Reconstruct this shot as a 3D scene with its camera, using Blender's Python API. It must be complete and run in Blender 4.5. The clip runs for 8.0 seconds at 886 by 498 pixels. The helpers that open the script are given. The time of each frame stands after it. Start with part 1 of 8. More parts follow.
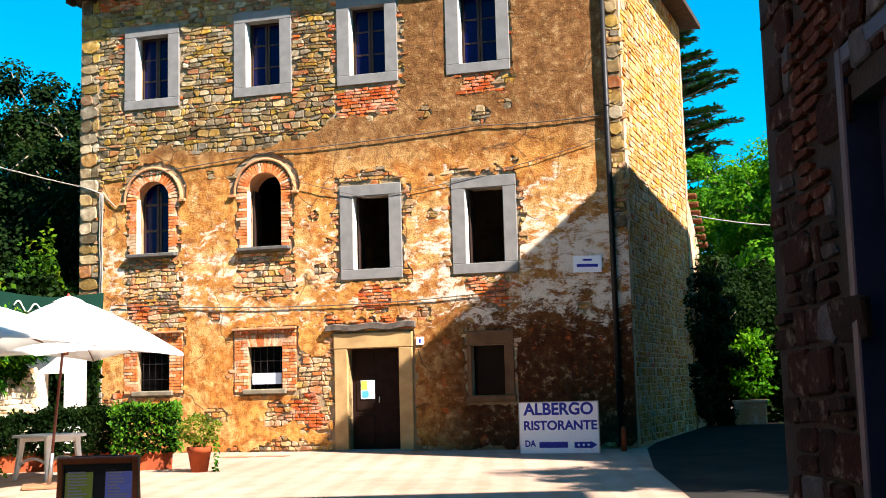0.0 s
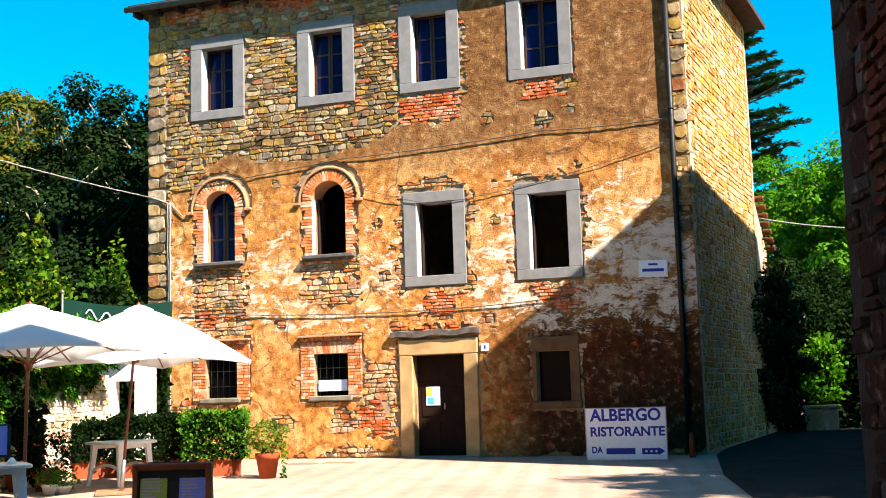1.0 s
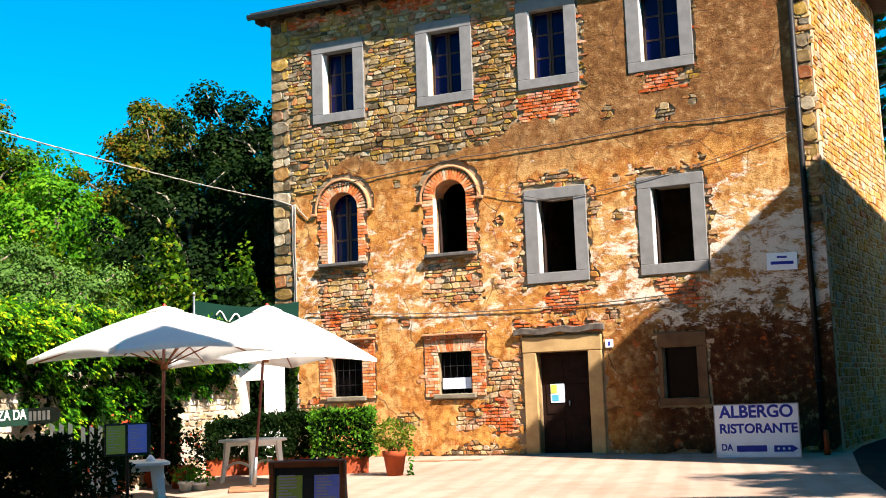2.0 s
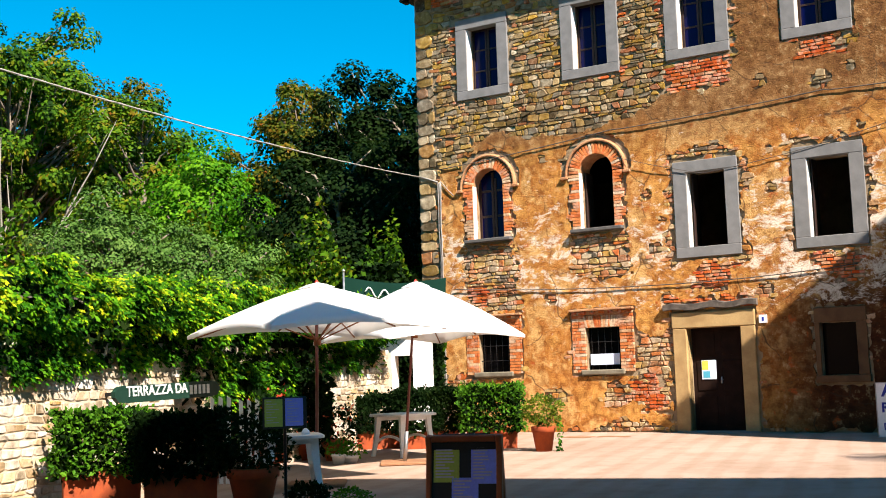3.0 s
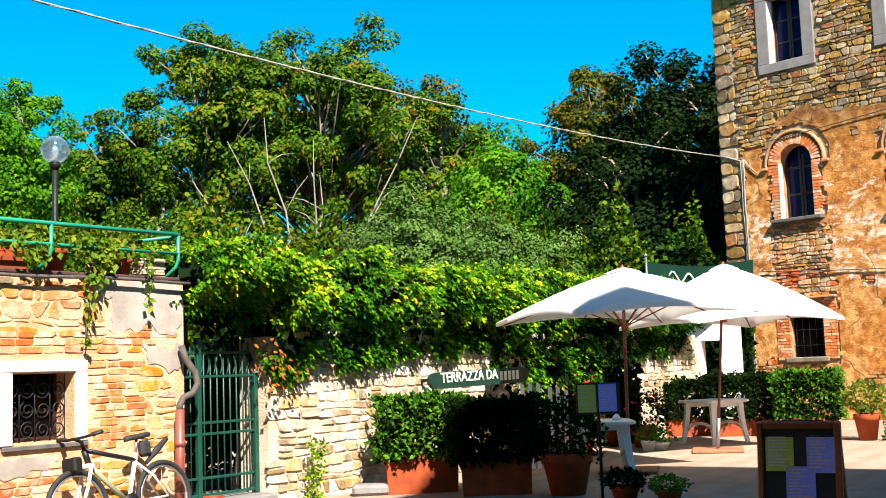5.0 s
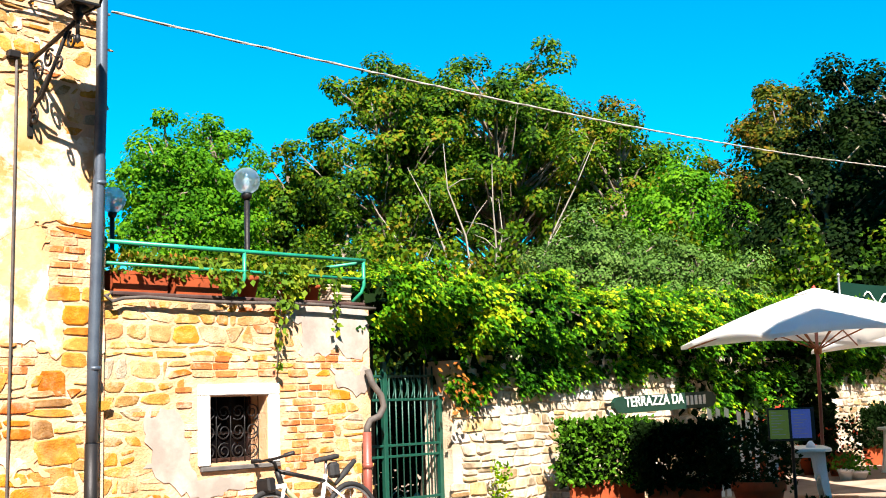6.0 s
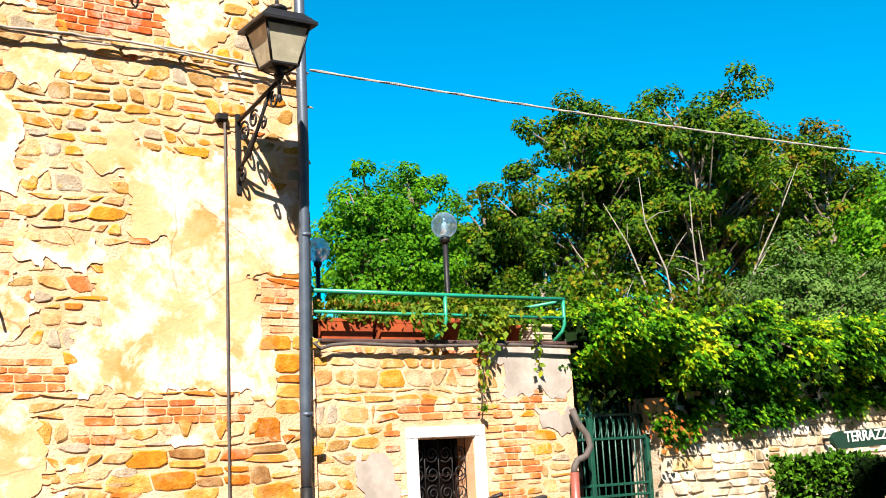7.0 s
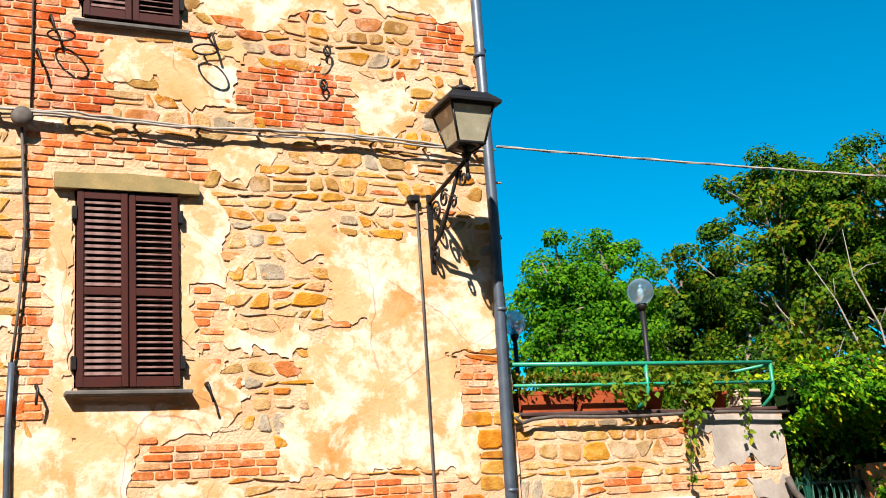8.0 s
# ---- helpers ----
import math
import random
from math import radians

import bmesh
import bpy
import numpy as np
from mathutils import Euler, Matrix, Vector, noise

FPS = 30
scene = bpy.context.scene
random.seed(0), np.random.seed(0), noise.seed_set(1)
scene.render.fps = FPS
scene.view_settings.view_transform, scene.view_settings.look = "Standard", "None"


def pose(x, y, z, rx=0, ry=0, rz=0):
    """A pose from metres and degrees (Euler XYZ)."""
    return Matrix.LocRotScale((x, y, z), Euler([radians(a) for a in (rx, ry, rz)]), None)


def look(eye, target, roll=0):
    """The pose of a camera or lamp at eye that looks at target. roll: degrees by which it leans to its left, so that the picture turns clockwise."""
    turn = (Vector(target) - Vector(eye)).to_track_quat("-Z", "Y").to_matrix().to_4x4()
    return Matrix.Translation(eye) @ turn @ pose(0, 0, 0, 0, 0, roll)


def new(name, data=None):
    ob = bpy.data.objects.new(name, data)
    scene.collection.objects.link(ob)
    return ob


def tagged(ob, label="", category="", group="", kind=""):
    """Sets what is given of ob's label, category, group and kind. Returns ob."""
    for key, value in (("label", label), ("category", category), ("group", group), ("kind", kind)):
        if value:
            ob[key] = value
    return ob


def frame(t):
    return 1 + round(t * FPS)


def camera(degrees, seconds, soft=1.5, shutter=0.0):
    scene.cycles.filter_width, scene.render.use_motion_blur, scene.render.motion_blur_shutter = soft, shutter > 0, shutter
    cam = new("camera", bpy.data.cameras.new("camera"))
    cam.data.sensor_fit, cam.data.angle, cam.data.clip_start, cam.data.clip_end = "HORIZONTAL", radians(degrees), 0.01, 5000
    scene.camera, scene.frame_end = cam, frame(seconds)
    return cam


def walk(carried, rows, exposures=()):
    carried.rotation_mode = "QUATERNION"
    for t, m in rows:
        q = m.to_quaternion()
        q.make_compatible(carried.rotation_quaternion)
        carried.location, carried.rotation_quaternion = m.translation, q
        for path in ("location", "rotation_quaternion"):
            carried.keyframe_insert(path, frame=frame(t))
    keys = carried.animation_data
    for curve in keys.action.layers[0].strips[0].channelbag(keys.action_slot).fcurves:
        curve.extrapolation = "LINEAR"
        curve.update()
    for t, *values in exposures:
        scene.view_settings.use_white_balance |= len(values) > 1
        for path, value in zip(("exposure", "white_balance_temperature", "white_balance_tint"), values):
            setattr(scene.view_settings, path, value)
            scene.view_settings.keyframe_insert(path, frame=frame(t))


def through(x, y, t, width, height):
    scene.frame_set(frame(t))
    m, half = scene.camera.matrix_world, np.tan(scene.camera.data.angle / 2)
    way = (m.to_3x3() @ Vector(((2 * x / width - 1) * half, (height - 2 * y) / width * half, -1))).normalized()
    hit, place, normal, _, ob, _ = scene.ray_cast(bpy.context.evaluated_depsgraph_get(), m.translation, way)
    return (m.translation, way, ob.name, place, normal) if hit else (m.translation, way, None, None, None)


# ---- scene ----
cam = camera(42.24, 8.0, soft=1.0)
PATH = [  # seconds, place, yaw, pitch, roll
    (0, 0.000, -0.000, 1.540, 1.64, 6.72, 1.54), (0.5, -0.006, -0.018, 1.542, 2.81, 7.01, 1.64), (1, -0.032, 0.004, 1.541, 4.80, 7.12, 1.73),
    (2.5, -0.112, 0.014, 1.540, 14.37, 6.95, 2.01), (3, -0.161, 0.049, 1.539, 17.99, 6.25, 1.80), (3.5, -0.215, 0.082, 1.535, 21.81, 5.58, 1.86),
    (4, -0.249, 0.060, 1.533, 25.29, 5.59, 1.98), (4.5, -0.290, 0.053, 1.532, 28.84, 5.70, 2.12), (6, -0.339, 0.030, 1.537, 41.65, 7.56, 1.83),
    (6.5, -0.343, 0.030, 1.533, 46.74, 8.50, 2.12), (7, -0.337, 0.028, 1.543, 51.80, 9.92, 2.88), (7.5, -0.340, 0.021, 1.561, 57.07, 11.84, 3.50),
    (8, -0.341, 0.034, 1.575, 61.94, 14.00, 4.03)]
walk(cam, [(t, pose(x, y, z, 90 + p, r, a)) for t, x, y, z, a, p, r in PATH], exposures=[(0.0, 2.10), (1.0, 2.12), (2.5, 1.76), (3.5, 1.62), (4.5, 1.67), (6.0, 1.98), (6.5, 1.90), (7.0, 1.76), (8.0, 1.39)])

# ---- sky and sun ----
SUN_TO = Vector((0.778, -0.628, 0.985)).normalized()   # towards the sun
sun_elev, sun_az = math.asin(SUN_TO.z), math.atan2(SUN_TO.x, SUN_TO.y)
world = bpy.data.worlds.new("world")
scene.world = world
world.use_nodes = True
wn = world.node_tree
wn.nodes.clear()
sky = wn.nodes.new("ShaderNodeTexSky")
sky.sky_type, sky.sun_disc, sky.sun_elevation, sky.sun_rotation = "NISHITA", False, sun_elev, sun_az
sky.altitude, sky.air_density, sky.dust_density, sky.ozone_density = 300, 1.0, 0.05, 2.5
sat = wn.nodes.new("ShaderNodeHueSaturation")
sat.inputs["Hue"].default_value, sat.inputs["Saturation"].default_value = 0.482, 1.95
bg, wout = wn.nodes.new("ShaderNodeBackground"), wn.nodes.new("ShaderNodeOutputWorld")
bg.inputs["Strength"].default_value = 0.058
wn.links.new(sky.outputs[0], sat.inputs["Color"])
wn.links.new(sat.outputs[0], bg.inputs["Color"])
wn.links.new(bg.outputs[0], wout.inputs["Surface"])
sun = new("sun", bpy.data.lights.new("sun", "SUN"))
sun.data.energy, sun.data.angle, sun.data.color = 5.0, radians(0.55), (1.0, 0.91, 0.83)
sun.matrix_world = look(SUN_TO * 60, (0, 0, 0))


# ---- materials ----
class Graph:
    """A material's node graph."""

    def __init__(self, name):
        self.m = bpy.data.materials.new(name)
        self.m.use_nodes = True
        self.t = self.m.node_tree
        self.t.nodes.clear()
        self.out = self.t.nodes.new("ShaderNodeOutputMaterial")
        self.b = self.t.nodes.new("ShaderNodeBsdfPrincipled")
        self.t.links.new(self.b.outputs[0], self.out.inputs[0])
        self.co = self.t.nodes.new("ShaderNodeTexCoord").outputs["Object"]

    def put(self, socket, value):
        if isinstance(value, bpy.types.NodeSocket):
            self.t.links.new(value, socket)
        elif isinstance(value, tuple) and len(value) == 3 and socket.type == "RGBA":
            socket.default_value = (*value, 1)
        else:
            socket.default_value = value

    def node(self, kind, **inputs):
        n = self.t.nodes.new(kind)
        for k, v in inputs.items():
            self.put(n.inputs[k.replace("_", " ")], v)
        return n

    def noise(self, scale, detail=4.0, rough=0.55, co=None, stretch=None):
        co = co or self.co
        if stretch:
            mp = self.node("ShaderNodeMapping", Vector=co)
            mp.inputs["Scale"].default_value = stretch
            co = mp.outputs[0]
        return self.node("ShaderNodeTexNoise", Vector=co, Scale=scale, Detail=detail, Roughness=rough).outputs["Fac"]

    def ramp(self, fac, stops, smooth=False):
        n = self.node("ShaderNodeValToRGB", Fac=fac)
        e = n.color_ramp.elements
        while len(e) < len(stops):
            e.new(0.5)
        for k, (p, c) in zip(e, stops):
            k.position = p
            k.color = (*c, 1) if isinstance(c, tuple) else (c, c, c, 1)
        if smooth:
            n.color_ramp.interpolation = "EASE"
        return n.outputs["Color"]

    def mix(self, fac, a, b, mode="MIX"):
        n = self.t.nodes.new("ShaderNodeMix")
        n.data_type, n.blend_type = "RGBA", mode
        self.put(n.inputs[0], fac)
        self.put(n.inputs[6], a)
        self.put(n.inputs[7], b)
        return n.outputs[2]

    def math(self, op, a, b=0.0):
        n = self.t.nodes.new("ShaderNodeMath")
        n.operation = op
        self.put(n.inputs[0], a)
        self.put(n.inputs[1], b)
        return n.outputs[0]

    def finish(self, colour, rough=0.9, bump=None, strength=0.4, dist=0.02, metal=0.0, spec=0.3):
        self.put(self.b.inputs["Base Color"], colour)
        self.put(self.b.inputs["Roughness"], rough)
        self.put(self.b.inputs["Metallic"], metal)
        self.b.inputs["Specular IOR Level"].default_value = spec
        if bump is not None:
            n = self.node("ShaderNodeBump", Height=bump, Strength=strength, Distance=dist)
            self.t.links.new(n.outputs[0], self.b.inputs["Normal"])
        return self.m


def surf(name, a, b, scale=6.0, fine=40.0, rough=0.8, strength=0.3, metal=0.0, spec=0.3, lo=0.35, hi=0.65, dist=0.01):
    """A surface of two tones, mottled at two scales, with fine relief."""
    g = Graph(name)
    n1, n2 = g.noise(scale), g.noise(fine, 3)
    c = g.mix(g.ramp(n1, [(lo, 0.0), (hi, 1.0)]), a, b)
    c = g.mix(g.ramp(n2, [(0.3, 0.35), (0.7, 0.0)]), c, tuple(x * 0.55 for x in a))
    r = g.ramp(n1, [(0.2, min(rough + 0.08, 1.0)), (0.8, max(rough - 0.08, 0.05))])
    return g.finish(c, r, g.mix(0.5, n1, n2), strength, dist, metal, spec)


LIME_WASH = (0.64, 0.51, 0.37)


def stone_mat(name, stops, islands, lichen=0.5, stain=(0.30, 0.24, 0.18), tone=1.0, lime=0.0):
    """Field stones: each its own tone, grained, stained and weathered in drifts."""
    g = Graph(name)
    rnd = g.node("ShaderNodeNewGeometry").outputs["Random Per Island"] if islands else g.node("ShaderNodeObjectInfo").outputs["Random"]
    pos = g.node("ShaderNodeNewGeometry").outputs["Position"]
    base = g.ramp(rnd, [(p, tuple(x * tone for x in c)) for p, c in stops])
    drift, n1, n2 = g.noise(1.1, 4, 0.6, pos), g.noise(9, 5, 0.65, pos), g.noise(55, 4, 0.6, pos)
    c = g.mix(g.ramp(drift, [(0.36, 0.55), (0.56, 0.0)]), base, g.mix(1.0, base, (0.56, 0.44, 0.31), "MULTIPLY"))
    c = g.mix(g.ramp(n1, [(0.36, lichen), (0.56, 0.0)]), c, g.mix(1.0, c, stain, "MULTIPLY"))
    c = g.mix(g.ramp(n1, [(0.56, 0.0), (0.70, 0.6)]), c, g.mix(1.0, g.mix(0.25, c, (0.4 * tone, 0.36 * tone, 0.28 * tone)), (1.5, 1.5, 1.5), "MULTIPLY"))
    c = g.mix(g.ramp(n2, [(0.52, 0.0), (0.72, 0.35)]), c, g.mix(1.0, c, (1.5, 1.5, 1.5), "MULTIPLY"))
    if lime:
        c = g.mix(g.ramp(g.noise(3.4, 9, 0.72, pos), [(0.50, 0.0), (0.56, lime * 0.6), (0.64, lime)]), c, LIME_WASH)
    return g.finish(c, 0.92, g.mix(0.5, n1, n2), 0.8, 0.025, 0, 0.12)


FACADE_STONES = [(0.0, (0.06, 0.045, 0.028)), (0.12, (0.32, 0.19, 0.03)), (0.26, (0.22, 0.155, 0.075)), (0.40, (0.19, 0.16, 0.115)),
                 (0.54, (0.38, 0.22, 0.03)), (0.66, (0.38, 0.32, 0.22)), (0.78, (0.30, 0.19, 0.06)), (0.87, (0.30, 0.10, 0.035)), (0.93, (0.10, 0.075, 0.04))]
BRIGHT_STONES = [(0.0, (0.54, 0.22, 0.012)), (0.16, (0.52, 0.32, 0.09)), (0.28, (0.36, 0.21, 0.07)), (0.36, (0.58, 0.28, 0.02)), (0.48, (0.58, 0.46, 0.30)),
                 (0.58, (0.55, 0.25, 0.018)), (0.70, (0.56, 0.38, 0.16)), (0.80, (0.52, 0.12, 0.02)), (0.85, (0.56, 0.31, 0.04)), (0.94, (0.38, 0.32, 0.23))]
GREY_STONES = [(0.0, (0.24, 0.18, 0.10)), (0.2, (0.48, 0.42, 0.33)), (0.45, (0.64, 0.60, 0.53)), (0.64, (0.46, 0.30, 0.10)),
               (0.78, (0.56, 0.50, 0.40)), (0.95, (0.28, 0.19, 0.09))]
BRICKS = [(0.0, (0.48, 0.085, 0.018)), (0.4, (0.58, 0.15, 0.028)), (0.7, (0.46, 0.065, 0.012)), (1.0, (0.50, 0.26, 0.13))]
PALE_BRICKS = [(0.0, (0.60, 0.15, 0.035)), (0.35, (0.62, 0.22, 0.07)), (0.55, (0.54, 0.12, 0.03)), (0.7, (0.62, 0.36, 0.18)), (1.0, (0.62, 0.46, 0.32))]
M_FST = stone_mat("facade_stone", FACADE_STONES, False, tone=1.08, lime=0.12)
M_FST_I = stone_mat("facade_stone_small", FACADE_STONES, True, tone=1.08, lime=0.12)
M_BST = stone_mat("bright_stone", BRIGHT_STONES, False, 0.5, (0.58, 0.40, 0.19), 0.82, 0.38)
M_BST_I = stone_mat("bright_stone_small", BRIGHT_STONES, True, 0.5, (0.58, 0.40, 0.19), 0.82, 0.38)
OCHRE_STONES = [(0.0, (0.52, 0.18, 0.010)), (0.25, (0.56, 0.26, 0.02)), (0.45, (0.44, 0.13, 0.012)), (0.60, (0.58, 0.34, 0.07)), (0.80, (0.50, 0.21, 0.015)), (0.93, (0.30, 0.16, 0.05))]
M_OST, M_OST_I = stone_mat("ochre_stone", OCHRE_STONES, False, 0.5, (0.50, 0.22, 0.05), 0.86, 0.12), stone_mat("ochre_stone_small", OCHRE_STONES, True, 0.5, (0.50, 0.22, 0.05), 0.86, 0.12)
M_GST = stone_mat("grey_stone", GREY_STONES, False, lime=0.4)
M_GST_I = stone_mat("grey_stone_small", GREY_STONES, True, lime=0.4)
M_BRK = stone_mat("brick_red", BRICKS, False, lime=0.45)
M_BRK_I = stone_mat("brick_red_small", BRICKS, True, lime=0.45)
M_PBRK = stone_mat("brick_pale", PALE_BRICKS, False, lime=0.45)
M_PBRK_I = stone_mat("brick_pale_small", PALE_BRICKS, True, lime=0.45)
M_MST_STOPS = [(0.0, (0.46, 0.28, 0.06)), (0.18, (0.42, 0.30, 0.15)), (0.36, (0.46, 0.11, 0.025)), (0.50, (0.40, 0.25, 0.06)), (0.64, (0.46, 0.36, 0.23)), (0.80, (0.50, 0.17, 0.05)), (0.93, (0.14, 0.11, 0.075))]
M_MST, M_MST_I = stone_mat("patch_stone", M_MST_STOPS, False, lime=0.45), stone_mat("patch_stone_small", M_MST_STOPS, True, lime=0.45)
M_MORTAR = surf("mortar", (0.34, 0.25, 0.15), (0.20, 0.13, 0.065), 3, 45, 0.95, 0.8, dist=0.03)
M_MORTAR_W = surf("lime_mortar", (0.60, 0.41, 0.27), (0.50, 0.25, 0.11), 2.5, 40, 0.95, 0.8, dist=0.03)


def warped(g, scale, amount):
    n = g.node("ShaderNodeTexNoise", Vector=g.co, Scale=scale, Detail=3.0)
    mv = g.t.nodes.new("ShaderNodeVectorMath")
    mv.operation = "MULTIPLY_ADD"
    g.t.links.new(n.outputs["Color"], mv.inputs[0])
    mv.inputs[1].default_value = (amount, amount, amount)
    g.t.links.new(g.co, mv.inputs[2])
    return mv.outputs[0]


def cracks(g, co, scale, width):
    v = g.node("ShaderNodeTexVoronoi", Vector=co, Scale=scale)
    v.feature = "DISTANCE_TO_EDGE"
    return g.ramp(v.outputs["Distance"], [(0.0, 1.0), (width, 0.0)])


def facade_plaster():
    g = Graph("facade_plaster")
    sep = g.node("ShaderNodeSeparateXYZ", Vector=g.co)
    u, z = sep.outputs[0], sep.outputs[2]
    w = warped(g, 1.3, 0.5)
    big, mid, small, fine = g.noise(0.5, 5, 0.6, w), g.noise(1.7, 6, 0.65, w), g.noise(6, 6, 0.7), g.noise(26, 5, 0.7)
    smear = g.noise(3.0, 10, 0.80, w, stretch=(0.75, 1, 1.6))
    tone = g.math("ADD", g.math("MULTIPLY", big, 0.45), g.math("MULTIPLY", mid, 0.55))
    c = g.ramp(tone, [(0.34, (0.30, 0.115, 0.026)), (0.42, (0.60, 0.31, 0.080)), (0.49, (0.40, 0.155, 0.032)), (0.55, (0.64, 0.39, 0.145)), (0.60, (0.52, 0.26, 0.075)), (0.68, (0.42, 0.25, 0.11))])
    high = g.ramp(g.math("ADD", g.math("MULTIPLY", z, 0.1), g.math("MULTIPLY", big, 0.16)), [(0.66, 0.0), (0.76, 0.9)])
    tan = g.ramp(tone, [(0.38, (0.12, 0.058, 0.020)), (0.50, (0.20, 0.10, 0.036)), (0.62, (0.28, 0.16, 0.07))])
    c = g.mix(high, c, tan)
    # lower right: the shade on the wall is put in as near-black brown
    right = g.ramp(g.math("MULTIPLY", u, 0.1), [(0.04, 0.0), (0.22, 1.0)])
    shade_tint = g.math("MULTIPLY", right, g.ramp(g.math("ADD", g.math("MULTIPLY", z, 0.1), g.math("MULTIPLY", mid, 0.3)), [(0.37, 0.97), (0.44, 0.8), (0.50, 0.25), (0.62, 0.08)]))
    c = g.mix(shade_tint, c, (0.060, 0.016, 0.005))
    # grime, scuffs and small bare spots
    c = g.mix(g.ramp(small, [(0.40, 0.75), (0.52, 0.0)]), c, g.mix(1.0, c, (0.50, 0.42, 0.38), "MULTIPLY"))
    c = g.mix(g.ramp(small, [(0.56, 0.0), (0.70, 0.6)]), c, (0.56, 0.40, 0.21))
    spot = g.noise(3.6, 7, 0.7)
    c = g.mix(g.math("MULTIPLY", g.ramp(spot, [(0.60, 0.0), (0.66, 0.9)]), g.ramp(g.math("MULTIPLY", z, 0.1), [(0.40, 1.0), (0.70, 0.2)])), c, (0.40, 0.085, 0.018))
    # lime showing where the colour coat has flaked
    low = g.ramp(g.math("MULTIPLY", z, 0.1), [(0.10, 0.0), (0.24, 0.25), (0.30, 0.9), (0.42, 1.0), (0.52, 0.6), (0.70, 0.0)])
    amount = g.math("MULTIPLY", low, g.math("ADD", g.math("MULTIPLY", right, 0.055), 0.118))
    flake = g.math("ADD", g.math("MULTIPLY", smear, 0.85), amount)
    c = g.mix(g.ramp(flake, [(0.555, 0.0), (0.585, 0.65), (0.64, 0.95)]), c, (0.76, 0.68, 0.58))
    c = g.mix(g.ramp(fine, [(0.56, 0.0), (0.72, 0.6)]), c, g.mix(1.0, c, (0.35, 0.28, 0.22), "MULTIPLY"))
    ck = g.math("MULTIPLY", cracks(g, w, 0.75, 0.012), g.ramp(mid, [(0.46, 0.0), (0.54, 0.9)]))
    c = g.mix(ck, c, (0.06, 0.035, 0.02))
    c = g.mix(1.0, c, (0.95, 0.89, 0.82), "MULTIPLY")
    dents = g.noise(7, 5, 0.55, stretch=(0.7, 1, 1.7))
    return g.finish(c, 0.93, g.mix(0.85, dents, g.mix(0.6, small, fine)), 0.9, 0.045, 0, 0.15)


def bright_plaster():
    g = Graph("cream_plaster")
    w = warped(g, 1.6, 0.4)
    a, b, d, c3 = g.noise(0.8, 5, 0.6, w), g.noise(2.6, 8, 0.7, w), g.noise(7, 6, 0.7), g.noise(30, 4, 0.65)
    c = g.ramp(a, [(0.36, (0.56, 0.27, 0.085)), (0.44, (0.62, 0.40, 0.20)), (0.54, (0.66, 0.48, 0.29)), (0.66, (0.58, 0.30, 0.11))])
    c = g.mix(g.ramp(b, [(0.48, 0.0), (0.54, 0.5), (0.62, 0.95)]), c, (0.84, 0.78, 0.72))
    c = g.mix(g.ramp(d, [(0.60, 0.0), (0.70, 0.45)]), c, (0.60, 0.36, 0.16))
    c = g.mix(g.ramp(d, [(0.34, 0.35), (0.42, 0.0)]), c, (0.52, 0.42, 0.30))
    c = g.mix(g.ramp(c3, [(0.6, 0.0), (0.76, 0.45)]), c, (0.36, 0.22, 0.11))
    c = g.mix(g.math("MULTIPLY", cracks(g, w, 1.2, 0.010), g.ramp(a, [(0.48, 0.0), (0.56, 0.5)])), c, (0.10, 0.06, 0.035))
    return g.finish(g.mix(1.0, c, (0.80, 0.70, 0.60), "MULTIPLY"), 0.93, g.mix(0.5, d, c3), 0.55, 0.02, 0, 0.2)


M_FPL, M_BPL = facade_plaster(), bright_plaster()
M_LIME = surf("garden_lime_mortar", (0.54, 0.46, 0.35), (0.42, 0.32, 0.20), 2.5, 40, 0.95, 0.8, dist=0.03)
M_GPL = surf("grey_lime_plaster", (0.40, 0.35, 0.30), (0.25, 0.215, 0.18), 2.2, 30, 0.93, 0.5, lo=0.40, hi=0.60)
# near house mortar, with the wall's shade put into its colour
M_SHADED_MORTAR = surf("shaded_mortar", (0.022, 0.014, 0.010), (0.016, 0.010, 0.008), 3, 45, 0.95, 0.8, dist=0.03)
M_GREYSTONE = surf("pietra_serena", (0.165, 0.16, 0.15), (0.215, 0.205, 0.195), 5, 70, 0.85, 0.25)
M_TANSTONE = surf("sandstone", (0.47, 0.31, 0.13), (0.33, 0.20, 0.08), 3, 35, 0.9, 0.35)
M_SLATE = surf("slate_sill", (0.075, 0.07, 0.065), (0.12, 0.11, 0.10), 6, 60, 0.85, 0.3)
M_COPING = surf("dark_brown_coping", (0.040, 0.020, 0.017), (0.075, 0.040, 0.032), 5, 60, 0.85, 0.3)
M_OLDWOOD = surf("weathered_wood", (0.07, 0.055, 0.045), (0.15, 0.125, 0.10), 8, 60, 0.9, 0.6)
M_DOOR = surf("dark_door_wood", (0.014, 0.008, 0.006), (0.022, 0.011, 0.008), 5, 50, 0.7, 0.25, 0, 0.05)
M_SHUTTER = surf("brown_shutter_paint", (0.036, 0.007, 0.005), (0.055, 0.012, 0.008), 7, 60, 0.5, 0.2)
# lighter than the frame paint: the slats' highlights are in the colour
M_SLAT = surf("lit_slat_paint", (0.085, 0.032, 0.026), (0.20, 0.12, 0.105), 9, 60, 0.55, 0.2)
M_BROWNPAINT = surf("brown_frame_paint", (0.022, 0.010, 0.008), (0.034, 0.015, 0.010), 7, 60, 0.55, 0.2)
M_IRON = surf("black_iron", (0.018, 0.018, 0.02), (0.03, 0.028, 0.026), 12, 80, 0.5, 0.3, 0.6)
